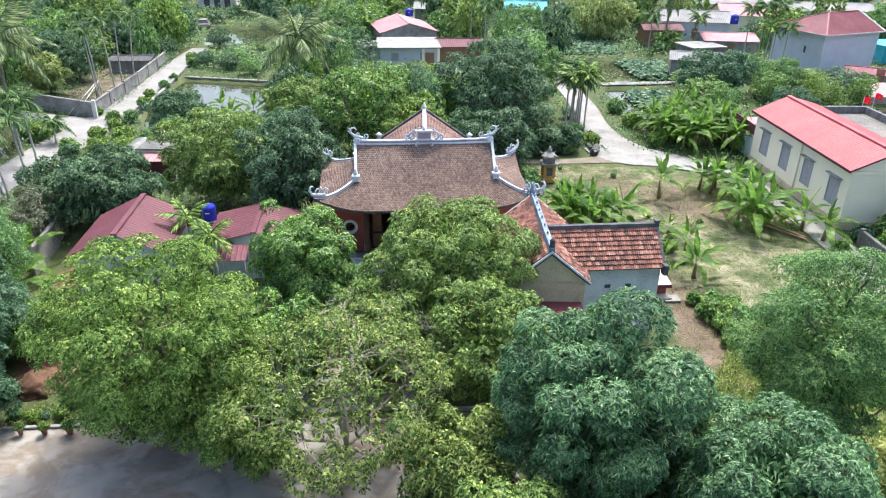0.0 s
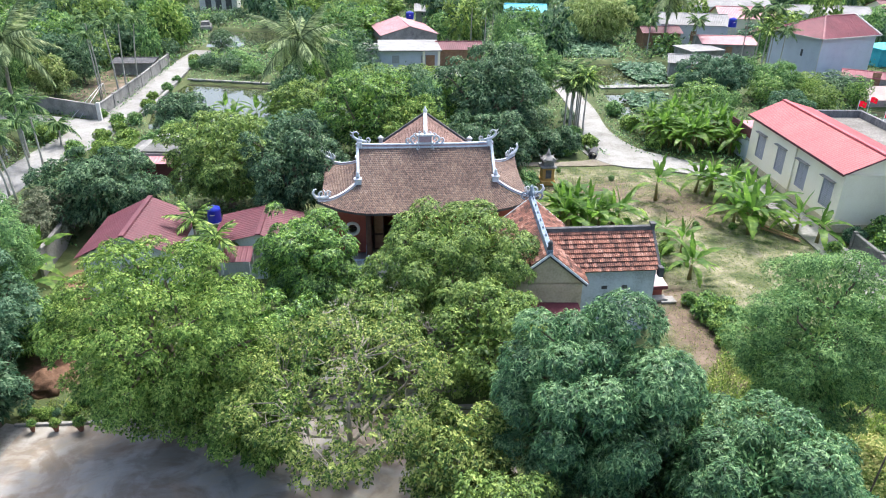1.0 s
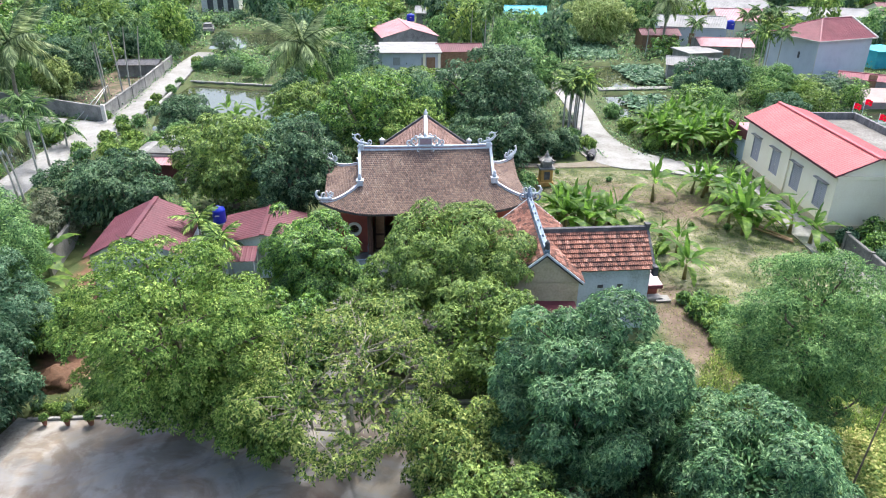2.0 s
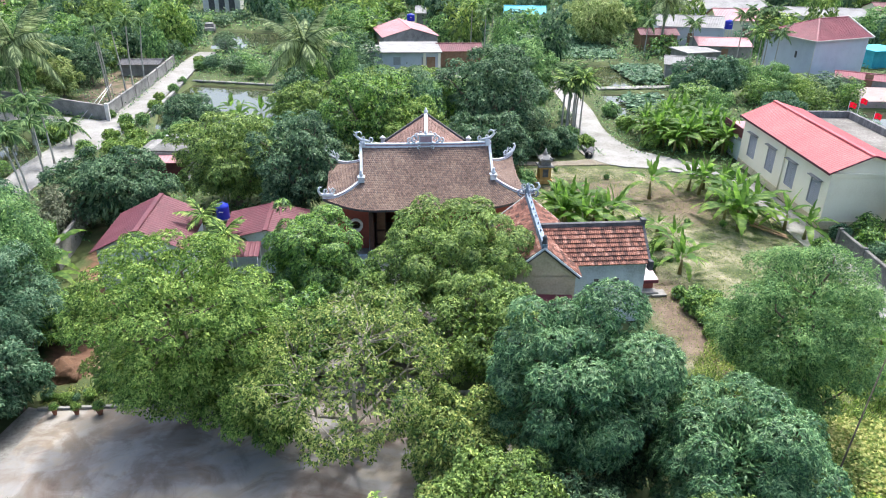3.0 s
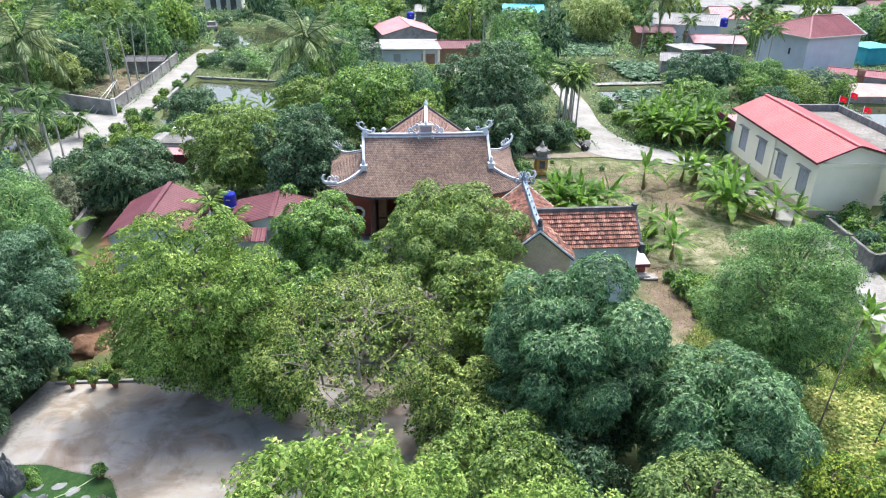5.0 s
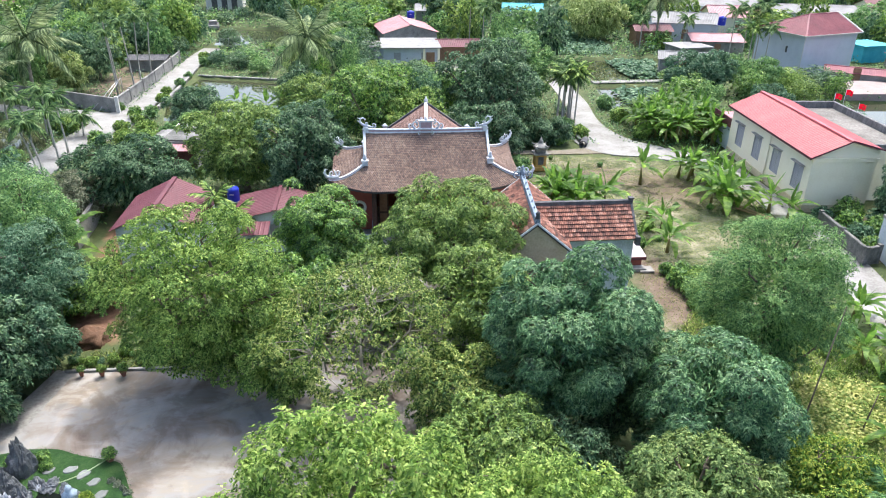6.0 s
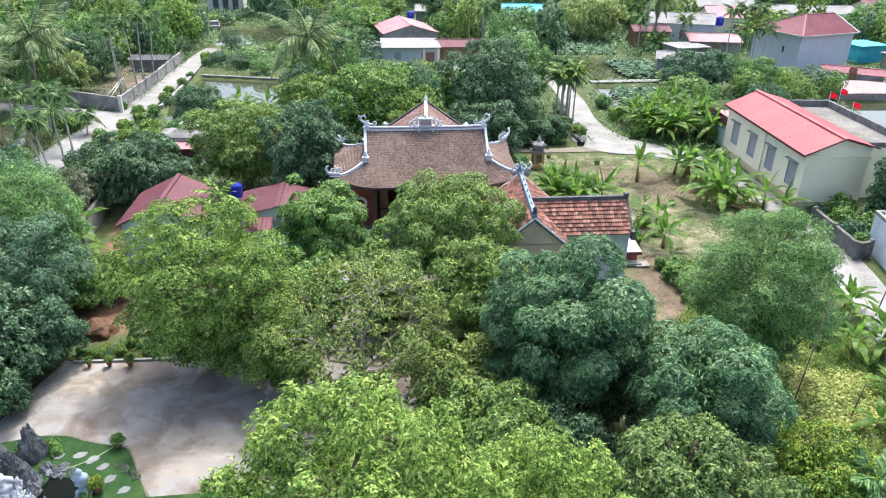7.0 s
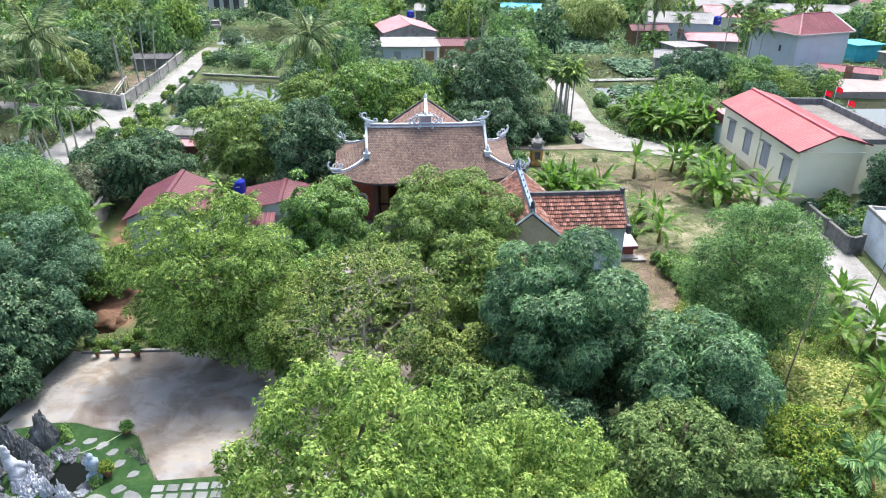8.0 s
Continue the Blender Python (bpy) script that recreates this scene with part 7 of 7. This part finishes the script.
flat_house(1.3, 93.0, "grey-blue house with a pale flat slab roof and porch", 7.2, 7.0, 2.55, GREY_PAINT, 0, FIBRO, True, 2)
flat_house(-3.6, 96.0, "small blue-grey annexe with a flat roof", 2.6, 3.6, 1.9, GREY_PAINT, 0, FIBRO, False, 1)
sheet_house(1.2, 103.5, "house with a faded pink sheet roof and grey gable", 7.6, 9.0, 3.0, 4.1, PINK_SHEET, OLD_WALL, 8)
sheet_house(8.0, 95.0, "brown shed with a dull red sheet roof", 4.6, 5.6, 2.2, 2.75, OLD_RED_SHEET, WOOD_BROWN, 90, .5, "shed", "shed", True, 2)
solo("terrace", slab([(2.5, 85.6), (10.6, 86.4), (10.2, 92), (2.5, 89.5)], -.1, .1), LANE, "pale concrete terrace before the house", "terrace", "structure")
water_tank(2.4, 109.5, 3.6, BLUE_TANK, "blue water tank above a pink roof", .6, 1.0)
# grey two-storey house
T = thing("house", 50.9, 82.5, 0, "tall windowless grey house with a dark red hipped roof", "house", rz=18)
GW, GD, GH = 9.4, 7.8, 5.1
part("wall", boxes((0, GW, 0, GD, 0, GH)), GREY_PAINT, T)
bm = bmesh.new()
v = [bm.verts.new(p) for p in ((-.4, -.4, GH - .05), (GW + .3, -.4, GH - .05), (GW + .3, GD + .4, GH - .05), (-.4, GD + .4, GH - .05), (4.4, GD / 2, GH + 1.9), (GW + .3, GD / 2, GH + 1.9))]
for f in ((0, 1, 5, 4), (1, 2, 5), (2, 3, 4, 5), (3, 0, 4), (3, 2, 1, 0)):
    bm.faces.new([v[i] for i in f])
roof = part("roof", bm, HOUSE_ROOF, T)
for k in range(36):
    xx = -.2 + k * .27
    t = min(1, (xx + .4) / 4.8)
    bm = bmesh.new()
    sweep(bm, [(xx, -.4, GH - .04), (xx, -.4 + (GD / 2 + .4) * t, GH - .04 + 1.95 * t)], .06, .035)
    part("rib", bm, HOUSE_ROOF, roof)
for k in range(36):
    yy = -.2 + k * .28
    t = 1 - abs(yy - GD / 2) / (GD / 2 + .4)
    bm = bmesh.new()
    sweep(bm, [(-.4, yy, GH - .04), (-.4 + 4.8 * t, yy, GH - .04 + 1.95 * t)], .06, .035)
    part("rib", bm, HOUSE_ROOF, roof)
for a in ((-.4, -.4), (-.4, GD + .4)):
    part("hip_cap", sweep(bmesh.new(), [(*a, GH - .03), (4.4, GD / 2, GH + 1.92)], .25, .06), HOUSE_ROOF, roof)
part("ridge_cap", sweep(bmesh.new(), [(4.3, GD / 2, GH + 1.9), (GW + .35, GD / 2, GH + 1.9)], .3, .08), HOUSE_ROOF, roof)
part("gable_edge", sweep(bmesh.new(), [(GW + .33, -.5, GH - .05), (GW + .33, GD / 2, GH + 1.95), (GW + .33, GD + .5, GH - .05)], .2, .1), WHITE_EDGE, T)
part("eave_edge", boxes((-.46, GW + .3, -.47, -.4, GH - .14, GH), (-.47, -.4, -.4, GD + .4, GH - .14, GH)), WHITE_EDGE, T, "pale eave gutter")
part("downpipe", tube(bmesh.new(), [(-.1, -.1, GH - .1), (-.1, -.1, .2)], .07), WHITE_EDGE, T)
part("slit_window", boxes((-.04, -.003, 2.4, 2.7, 2.6, 3.4)), DARK_EDGE, T)
sheet_house(56.4, 79.0, "low shed with a maroon sheet roof below the grey house", 3.4, 6.8, 1.4, 1.8, HOUSE_ROOF, OLD_WALL, 58, .5, "shed", "shed")
flat_house(66.5, 92.5, "turquoise painted store with a flat roof", 4.6, 4.0, 2.3, CYAN, 12, CYAN, False, 0)
flat_house(69.0, 87.0, "low pale grey store beside the turquoise one", 4.0, 3.0, 1.8, OLD_WALL, 12, FIBRO, False, 0)
solo("terrace", slab([(53.1, 76.7), (62.0, 76.3), (57.0, 69.7), (48.9, 70.1)], -.5, .7), mat("pink_terrace", [(.22, .165, .155), (.3, .235, .22), (.36, .29, .27)], scale=.6, rough=.85), "pale pink cement terrace above the pond", "terrace", "structure")
sheet_house(36.6, 85.5, "old grey shed with a fibre-cement roof on the pond bank", 4.0, 6.0, 2.0, 2.6, FIBRO, OLD_WALL, 70, .5, "shed", "shed")
sheet_house(46.0, 97.5, "low house with a pale pink sheet roof", 6.0, 7.0, 2.4, 3.0, PINK_SHEET, OLD_WALL, 80)
sheet_house(40.0, 106.5, "brick shed with a dull red sheet roof", 4.0, 5.5, 2.3, 2.9, OLD_RED_SHEET, WOOD_BROWN, 85, .5, "shed", "shed")
sheet_house(47.0, 111.0, "long house with a pale fibre-cement roof", 7.0, 10.0, 3.0, 4.2, FIBRO, GREY_PAINT, 75)
sheet_house(58.0, 116.0, "house with a dull pink sheet roof in the village", 7.0, 9.0, 3.2, 4.6, PINK_SHEET, CREAM, 80)
sheet_house(62.0, 131.0, "wide hall with a weathered grey roof", 8.0, 14.0, 3.2, 4.6, FIBRO, GREY_PAINT, 82)
flat_house(40.5, 93.5, "low old house with a flat slab roof among trees", 4.5, 4.0, 2.0, OLD_WALL, 10, FIBRO, False, 1)
water_tank(50.2, 104.0, 3.2, BLUE_TANK, "blue water tank above the village roofs", .6, 1.3)
sheet_house(74.0, 121.0, "distant house with a white sheet roof", 7.0, 16.0, 3.2, 4.2, FIBRO, GREY_PAINT, 80)
sheet_house(96.0, 126.0, "distant house with a red sheet roof", 7.0, 14.0, 3.2, 4.4, OLD_RED_SHEET, CREAM, 80)
sheet_house(88.0, 108.0, "distant house with a pink sheet roof", 6.0, 10.0, 2.8, 3.8, PINK_SHEET, CREAM, 75)
sheet_house(24.0, 129.0, "distant house with a sky-blue sheet roof", 5.0, 7.0, 2.4, 3.4, CYAN, GREY_PAINT, 80)
T = flat_house(-32.8, 150.0, "distant white house with tall dark doors", 7.0, 8.0, 4.0, WHITE_EDGE, 4, FIBRO, False, 0)
for k in range(3):
    part("door", boxes((-2.4 + 1.9 * k, -1.3 + 1.9 * k, -4.06, -4.003, .1, 2.6)), DARK_EDGE, T, "tall dark door")


def small_car(x, y, rz):
    """A little hatchback: shaped body, cabin, glass, lamps and wheels."""
    T = thing("car", x, y, 0, "small grey hatchback parked on the far lane", "car", rz)
    bm = bmesh.new()
    prof = [(-1.8, .35), (-1.85, .75), (-1.6, .9), (-.7, .95), (1.5, .95), (1.8, .8), (1.82, .35)]
    for wy in (-.78, .78):
        prev = [bm.verts.new((a, wy, b)) for a, b in prof]
        bm.faces.new(prev if wy < 0 else prev[::-1])
    bm.verts.ensure_lookup_table()
    n = len(prof)
    for k in range(n):
        bm.faces.new((bm.verts[k], bm.verts[(k + 1) % n], bm.verts[n + (k + 1) % n], bm.verts[n + k]))
    bmesh.ops.recalc_face_normals(bm, faces=bm.faces)
    part("body", bm, OLD_WALL, T)
    bm = bmesh.new()
    low = [bm.verts.new(q) for q in ((-.8, -.72, .94), (1.55, -.72, .94), (1.55, .72, .94), (-.8, .72, .94))]
    top = [bm.verts.new(q) for q in ((-.2, -.58, 1.42), (1.25, -.58, 1.42), (1.25, .58, 1.42), (-.2, .58, 1.42))]
    bm.faces.new(top)
    for k in range(4):
        bm.faces.new((low[k], low[(k + 1) % 4], top[(k + 1) % 4], top[k]))
    part("cabin_glass", bm, DARK_EDGE, T, "dark car windows")
    part("car_roof", boxes((-.22, 1.27, -.6, .6, 1.42, 1.47), bevel=.02), OLD_WALL, T)
    for a in (-1.15, 1.15):
        for b in (-.78, .78):
            bm = bmesh.new()
            tube(bm, [(a, b - .09, .31), (a, b + .09, .31)], .31, 14)
            part("wheel", bm, DARK_EDGE, T)


small_car(-30.2, 122.3, -82)
flat_house(-66.0, 126.0, "distant white house with a red canopy", 6.0, 6.0, 4.0, CREAM, 10, OLD_RED_SHEET, False, 1)
sheet_house(-52.0, 100.0, "low house with a pale green sheet roof among trees", 4.5, 7.0, 2.2, 3.0, mat("pale_green_sheet", [(.3, .42, .38), (.42, .55, .5), (.5, .62, .56)], scale=.6, rough=.6, bump=0), OLD_WALL, 80)
sheet_house(-32.0, 90.2, "low shed with a dark roof inside the walled garden", 3.2, 4.4, 1.5, 1.75, DARK_EDGE, OLD_WALL, 90, .5, "shed", "shed", False, 0)
sheet_house(8.0, 128.0, "distant shed with a grey roof among palms", 5.0, 7.0, 2.6, 3.4, FIBRO, OLD_WALL, 85, .5, "shed", "shed")
# small flat-roofed house with a pink awning behind the longan trees
T = thing("house", -19.6, 53.0, 0, "small cement house with a flat grey roof and pink awning", "house", rz=-6)
part("wall", boxes((-1.7, 1.7, -1.6, 1.8, 0, 2.2)), OLD_WALL, T)
part("roof_slab", boxes((-1.0, 1.9, -1.5, 1.9, 2.2, 2.34), (-2.2, -1.0, -.9, 1.9, 2.0, 2.12), bevel=.02), MOSSY_WALL, T)
part("water_box", boxes((-.6, .2, .9, 1.6, 2.34, 2.8), (.5, 1.1, 1.0, 1.6, 2.34, 2.62), bevel=.03), WHITE_EDGE, T)
bm = bmesh.new()
sheet(bm, (-2.0, -1.5, 2.05), (1.8, -1.5, 2.05), (1.8, -2.7, 1.8), (-2.0, -2.7, 1.8))
part("awning", bm, PINK_SHEET, T)
part("awning_front", boxes((-1.7, 1.7, -1.7, -1.6, .2, 1.75)), OLD_RED_SHEET, T)
# flags on poles by the far pond
for x, y, z in [(40.55, 59.2, 3.6), (42.0, 59.8, 3.8), (41.2, 56.4, 3.3)]:
    T = thing("flag", x, y, 0, "red flag with a yellow star on a thin pole", "flag", group="flags")
    part("pole", tube(bmesh.new(), [(0, 0, 0), (0, 0, z)], .025), STEEL, T)
    bm = bmesh.new()
    prev = None
    for k in range(9):
        cur = [bm.verts.new((k * .1, .07 * math.sin(k * .9), z - .05 - .03 * k - .04 * math.sin(k * 1.3) - d)) for d in (0, .5)]
        if prev:
            bm.faces.new((prev[0], prev[1], cur[1], cur[0]))
        prev = cur
    cl = part("cloth", bm, FLAG_RED, T)
    bm = bmesh.new()
    pts = [bm.verts.new((.4 + (.13 if k % 2 == 0 else .05) * math.sin(k * math.pi / 5), -.09, z - .42 + (.13 if k % 2 == 0 else .05) * math.cos(k * math.pi / 5))) for k in range(10)]
    bm.faces.new(pts)
    part("star", bm, L_YELLOW, cl)


# ---- woods and gardens of the village, kept clear of lanes, ponds and houses ----
EYE = (-3.9, -3.0, 19.4)
KEEP = [(x, y, 0) for p in PONDS[1:6] for x, y in [(np.mean([q[0] for q in p]) + (a - np.mean([q[0] for q in p])) * .7, np.mean([q[1] for q in p]) + (b - np.mean([q[1] for q in p])) * .7) for a, b in p]]
KEEP += [(-27.5, y, 0) for y in range(58, 104, 4)] + [(-33, 67.8, 0), (-38, 70, 0)] + [(18.6, 74, 0), (18.4, 70, 0), (17.5, 65, 0)]
KEEP += [(x, 89, 1.2) for x in range(-2, 11, 2)] + [(x, 100, 3.2) for x in (-2, 1, 4)]
KEEP += [(6, 88, 0), (8, 88.5, .3), (-30.2, 121.5, .3), (-37, 145, .8), (-35, 143, .3), (-33, 141, .2), (-30, 144, .8), (47, 84, 3.2), (50, 82, 2.5), (54, 83, 2.5), (56, 78, 1.5), (66, 90, 1.5), (36, 83, 1.8), (42, 107, 2), (47, 106, 3.0), (46, 95, 2.5), (58, 112, 3), (75, 115, 3.5), (95, 120, 3.5),
         (-33, 146, 2.5), (-30, 128, 0), (24, 126, 3.4), (30, 110, 0), (28, 102, 0), (66, 122, 4), (90, 104, 3), (55, 66, 0), (50, 63, 0), (41.0, 59.2, 2.7), (42.5, 59.8, 2.9), (41.7, 56.4, 2.3), (54, 73, .7), (58, 74, .7), (-20, 84, 0), (-17, 83, 0), (-22, 96, 1.5), (-18, 96, 1.5), (-34.7, 88, .2), (-32.7, 88, .2), (-30.8, 88, .2), (-33.2, 79, 0), (-32.3, 83, 0), (44, 86, 2.5), (46, 84, 2.5), (40.5, 92, 1.2), (36.6, 84, 1.0), (47, 93, 1.8)]
HOUSES = [(1.3, 97, 8), (8, 95, 4), (52.6, 87, 7.5), (56.2, 79, 4), (66.5, 92.5, 4), (69, 87, 3), (55.5, 73.5, 4.5), (36.6, 85.5, 4), (46, 97.5, 5), (40, 106.5, 4), (47, 111, 6), (58, 116, 6), (62, 131, 8), (40.5, 93.5, 3.5), (74, 121, 9), (96, 126, 8), (88, 108, 6),
          (24, 129, 5), (-33, 150, 7), (-66, 126, 5), (-52, 100, 5), (-32.7, 90, 3.6), (-33, 82, 3.2), (-31.5, 76, 1.5), (8, 128, 5), (29.5, 46, 9), (32, 48, 9), (-19.6, 53, 3.2), (6, 89, 5)]
LANES = [(-27.5, y) for y in range(30, 106, 3)] + [(-31 - k, 66.8 + .42 * k) for k in range(0, 20, 3)] + [(18.6, y) for y in range(62, 86, 3)] + [(16.5, 60), (17.5, 56), (20.5, 52.6)]


def allowed(x, y, r):
    """How high something at x, y may be and leave the kept spots in sight."""
    h = 11.0
    for fx, fy, fz in KEEP:
        dx, dy = fx - EYE[0], fy - EYE[1]
        s = ((x - EYE[0]) * dx + (y - EYE[1]) * dy) / (dx * dx + dy * dy)
        if 0 < s < .99 and math.hypot(x - EYE[0] - s * dx, y - EYE[1] - s * dy) < r + .2:
            h = min(h, EYE[2] + s * (fz - EYE[2]))
    return h


PROTO = []
for i, (m_, lab) in enumerate([(L_MID, "dense green village tree with a rounded crown"), (L_LIGHT, "light-green garden tree with an open crown"), (L_OLIVE, "olive-green fruit tree in a village garden"), (L_DARK, "dark green tree in a village garden"),
                               (L_BLUE, "grey-green tree on a pond bank"), (L_SOFT, "soft bamboo-like green clump in a village garden")]):
    PROTO.append(tree(-62 - 6 * i, 75 + 14 * i, 3.0, 2.9, .1, 6.9, m_, lab, 300 + i, 5200, .27, .42, .3, .62, .2, low=-.5, limbs=0, inner=.15))
    PROTO.append(tree(70 + 7 * i, 140 + 6 * i, 3.0, 2.9, .1, 6.9, m_, lab, 320 + i, 1300, .52, .45, .3, .8, .2, low=-.5, limbs=0, inner=.15))
for i, (x, y, r, h) in enumerate([(-36.4, 84.5, 2.6, 5.8), (-41.5, 90, 3.2, 7.0), (-36, 99.5, 2.8, 5.5), (-46, 97, 3.4, 7.5), (-40, 105, 3.5, 8.0), (-32.5, 106, 3.0, 6.5), (-50, 88, 3.5, 7.0), (-46, 79, 3.0, 6.0), (-30.6, 99.5, 1.4, 2.6),
                                  (-55, 104, 4, 9), (-47, 111, 4, 9), (-24.5, 104.5, 1.6, 3.0), (-56, 92, 3.5, 7.5), (-8.5, 90, 2.8, 5.5), (-8, 104, 3.2, 7), (-24, 92, 1.2, 2.0), (-21, 90, 1.5, 2.2)]):
    copy_thing(PROTO[(3, 0, 4, 3, 2, 0, 5, 4)[i % 8] * 2], pose(x, y, 0, 0, 0, i * 71) @ Matrix.Diagonal((r / 3.0, r / 3.0, h / 6.9, 1)))
wr = random.Random(77)
placed = [(34, 74, 4), (41, 75, 3), (32, 112, 5), (39.3, 58.2, 2), (36, 62.5, 2), (-37.2, 78.2, 2), (-11.2, 72.5, 3.2), (-38.5, 72.5, 3), (-41.5, 68, 3), (40, 104, 2.5), (44, 118, 2.5), (-20.6, 43, 3.8), (-13.4, 46, 3.9), (-8.6, 42.6, 2.9), (-3.2, 56, 4.2), (6.6, 57.5, 4.2), (5.6, 50.6, 2.4), (11, 68, 3), (-9, 62, 3.2), (-20.5, 63.2, 2.2), (-.6, 53, 2.4)]
FAR = []
tries = 0
count = 0
while tries < 16000 and count < 420:
    tries += 1
    y = 46 + 135 * wr.random() ** .9
    half = 12 + y * .72
    x = -4 + y * .1 + wr.uniform(-half, half)
    r = wr.uniform(1.3, 3.4) * (1.15 if y > 100 else 1)
    if any(math.hypot(x - a, y - b) < (r + c) * .6 for a, b, c in placed):
        continue
    if any(math.hypot(x - a, y - b) < r * .8 + c for a, b, c in HOUSES) or any(math.hypot(x - a, y - b) < r * .85 + 1.8 for a, b in LANES):
        continue
    if any(float(inside(x, y, p)) > -r * .5 for p in PONDS) or float(inside(x, y, YARD)) > -r - .5 or (7 < x < 30 and 34 < y < 66) or (abs(x) < 9 and y < 50):
        continue
    low = 2.0 if -26 < x < -11 and 84 < y < 112 else 20
    low = min(low, 3.2 if 28 < x < 52 and 64 < y < 84 else 20, 1.9 if 30 < x < 52 and 44 < y < 66 else 20)
    h = min(low, allowed(x, y, r), wr.uniform(4.0, 9.2) * (.75 + r / 8))
    if h < 1.1:
        continue
    r = min(r, h * .75)
    placed.append((x, y, r))
    # Leaf colours weighted to bluer, farther off also paler, to imitate distance haze.
    k = wr.choice((0, 1, 2, 4, 5, 5, 3) if y > 88 else (0, 0, 2, 3, 3, 3, 4, 4, 5, 5, 1)) * 2 + (y > 88)
    where = pose(x, y, 0, 0, 0, wr.uniform(0, 360)) @ Matrix.Diagonal((r / 3.0, r / 3.0, h / 6.9, 1))
    if y > 92:
        FAR.append((k, where))
    else:
        copy_thing(PROTO[k], where)
    count += 1


def far_woods():
    """The crowns and trunks past the near gardens, joined into one mesh."""
    mats = [L_MID, L_LIGHT, L_OLIVE, L_DARK, L_BLUE, L_SOFT]
    co, size, kind = [], 0, []
    for k, m in FAR:
        me = [c for c in PROTO[k].children if c.name.startswith("crown")][0].data
        v = np.empty(len(me.vertices) * 3)
        me.vertices.foreach_get("co", v)
        a = np.array(m)
        co.append(v.reshape(-1, 3) @ a[:3, :3].T + a[:3, 3])
        kind.append(np.full(len(v) // 12, k // 2, np.int32))
    co, kind = np.vstack(co), np.concatenate(kind)
    me = bpy.data.meshes.new("far_woods")
    me.vertices.add(len(co))
    me.vertices.foreach_set("co", co.ravel())
    me.loops.add(len(co))
    me.loops.foreach_set("vertex_index", np.arange(len(co), dtype=np.int32))
    me.polygons.add(len(kind))
    me.polygons.foreach_set("loop_start", np.arange(0, len(co), 4, dtype=np.int32))
    for m in mats:
        me.materials.append(m)
    me.polygons.foreach_set("material_index", kind)
    me.update()
    tagged(new("far_woods", me), "dense green village woods beyond the gardens", "woods", kind="stuff")


far_woods()


# undergrowth between the trees
def undergrowth(name, n, y0, y1, leaf, high, material, label, seed):
    rng = np.random.default_rng(seed)
    y = rng.uniform(y0, y1, n)
    x = -4 + y * .1 + rng.uniform(-1, 1, n) * (14 + y * .74)
    ok = (inside(x, y, YARD) < -.3) & (inside(x, y, BARE) < 0)
    for p in PONDS:
        ok &= inside(x, y, p) < -.2
    for a, b, r in HOUSES:
        ok &= np.hypot(x - a, y - b) > r * .8
    for a, b in LANE_PTS:
        ok &= np.hypot(x - a, y - b) > 1.75
    ok &= ~((np.abs(x) < 9) & (y < 47)) & ~((x > 7) & (x < 25) & (y < 54))
    x, y = x[ok], y[ok]
    hill = np.array([noise.noise(Vector((a * .35, b * .35, seed))) for a, b in zip(x, y)])
    z = np.abs(rng.normal(0, 1, len(x))) * .35 * high + np.clip(hill, 0, 1) * 1.6 * high
    ax = rng.normal(0, .8, (len(x), 3)) + [0, 0, .5]
    ln = leaf * rng.uniform(.6, 1.3, len(x))
    me = leaves_mesh(name, np.column_stack([x, y, z]), ax, ln, ln * .45, material, rng, .3)
    tagged(new(name, me), label, "undergrowth", kind="stuff")


LANE_PTS = [(-27.0 - .0 * k, 104 - k) for k in range(0, 36)] + [(-28.6 - .11 * k, 68 - k) for k in range(0, 16)] + [(-30.6, 52 - k) for k in range(0, 14)] + [(-29.5 - k, 66.4 + .42 * k) for k in range(0, 22)]
LANE_PTS += [(18.6, 84 - k) for k in range(0, 12)] + [(18.3 - .15 * k, 72 - k) for k in range(0, 13)] + [(16.8, 57), (17.6, 55), (19, 53.6), (21, 52), (23, 50.6), (24.6, 49), (14, 53.8), (12, 53.7), (10, 53.8)]
undergrowth("undergrowth", 45000, 40, 92, .26, .45, L_SOFT, "thick dull-green weeds and bushes between the gardens", 3)
undergrowth("undergrowth", 50000, 40, 92, .28, .75, L_DARK, "thick green bushes between the gardens", 4)
undergrowth("undergrowth", 60000, 90, 200, .5, .9, L_SOFT, "distant green thickets between the houses", 5)
undergrowth("undergrowth", 55000, 90, 210, .55, 1.3, L_DARK, "distant dark thickets between the houses", 6)

for k, (x0, y0, z0, x1, y1) in enumerate([(-30.2, 72.2, 2.6, -32.4, 68.9), (-30.2, 73.0, 2.6, -31.6, 68.9)]):
    T = thing("stay_wire", x0, y0, 0, "pale steel stay slanting to the lane's edge", "stay wire", group="stay wires")
    part("cable", tube(bmesh.new(), [(0, 0, z0), (x1 - x0, y1 - y0, .02)], .03), STEEL, T)
    part("post", tube(bmesh.new(), [(0, 0, 0), (0, 0, z0)], .05), PALE_BARK, T)
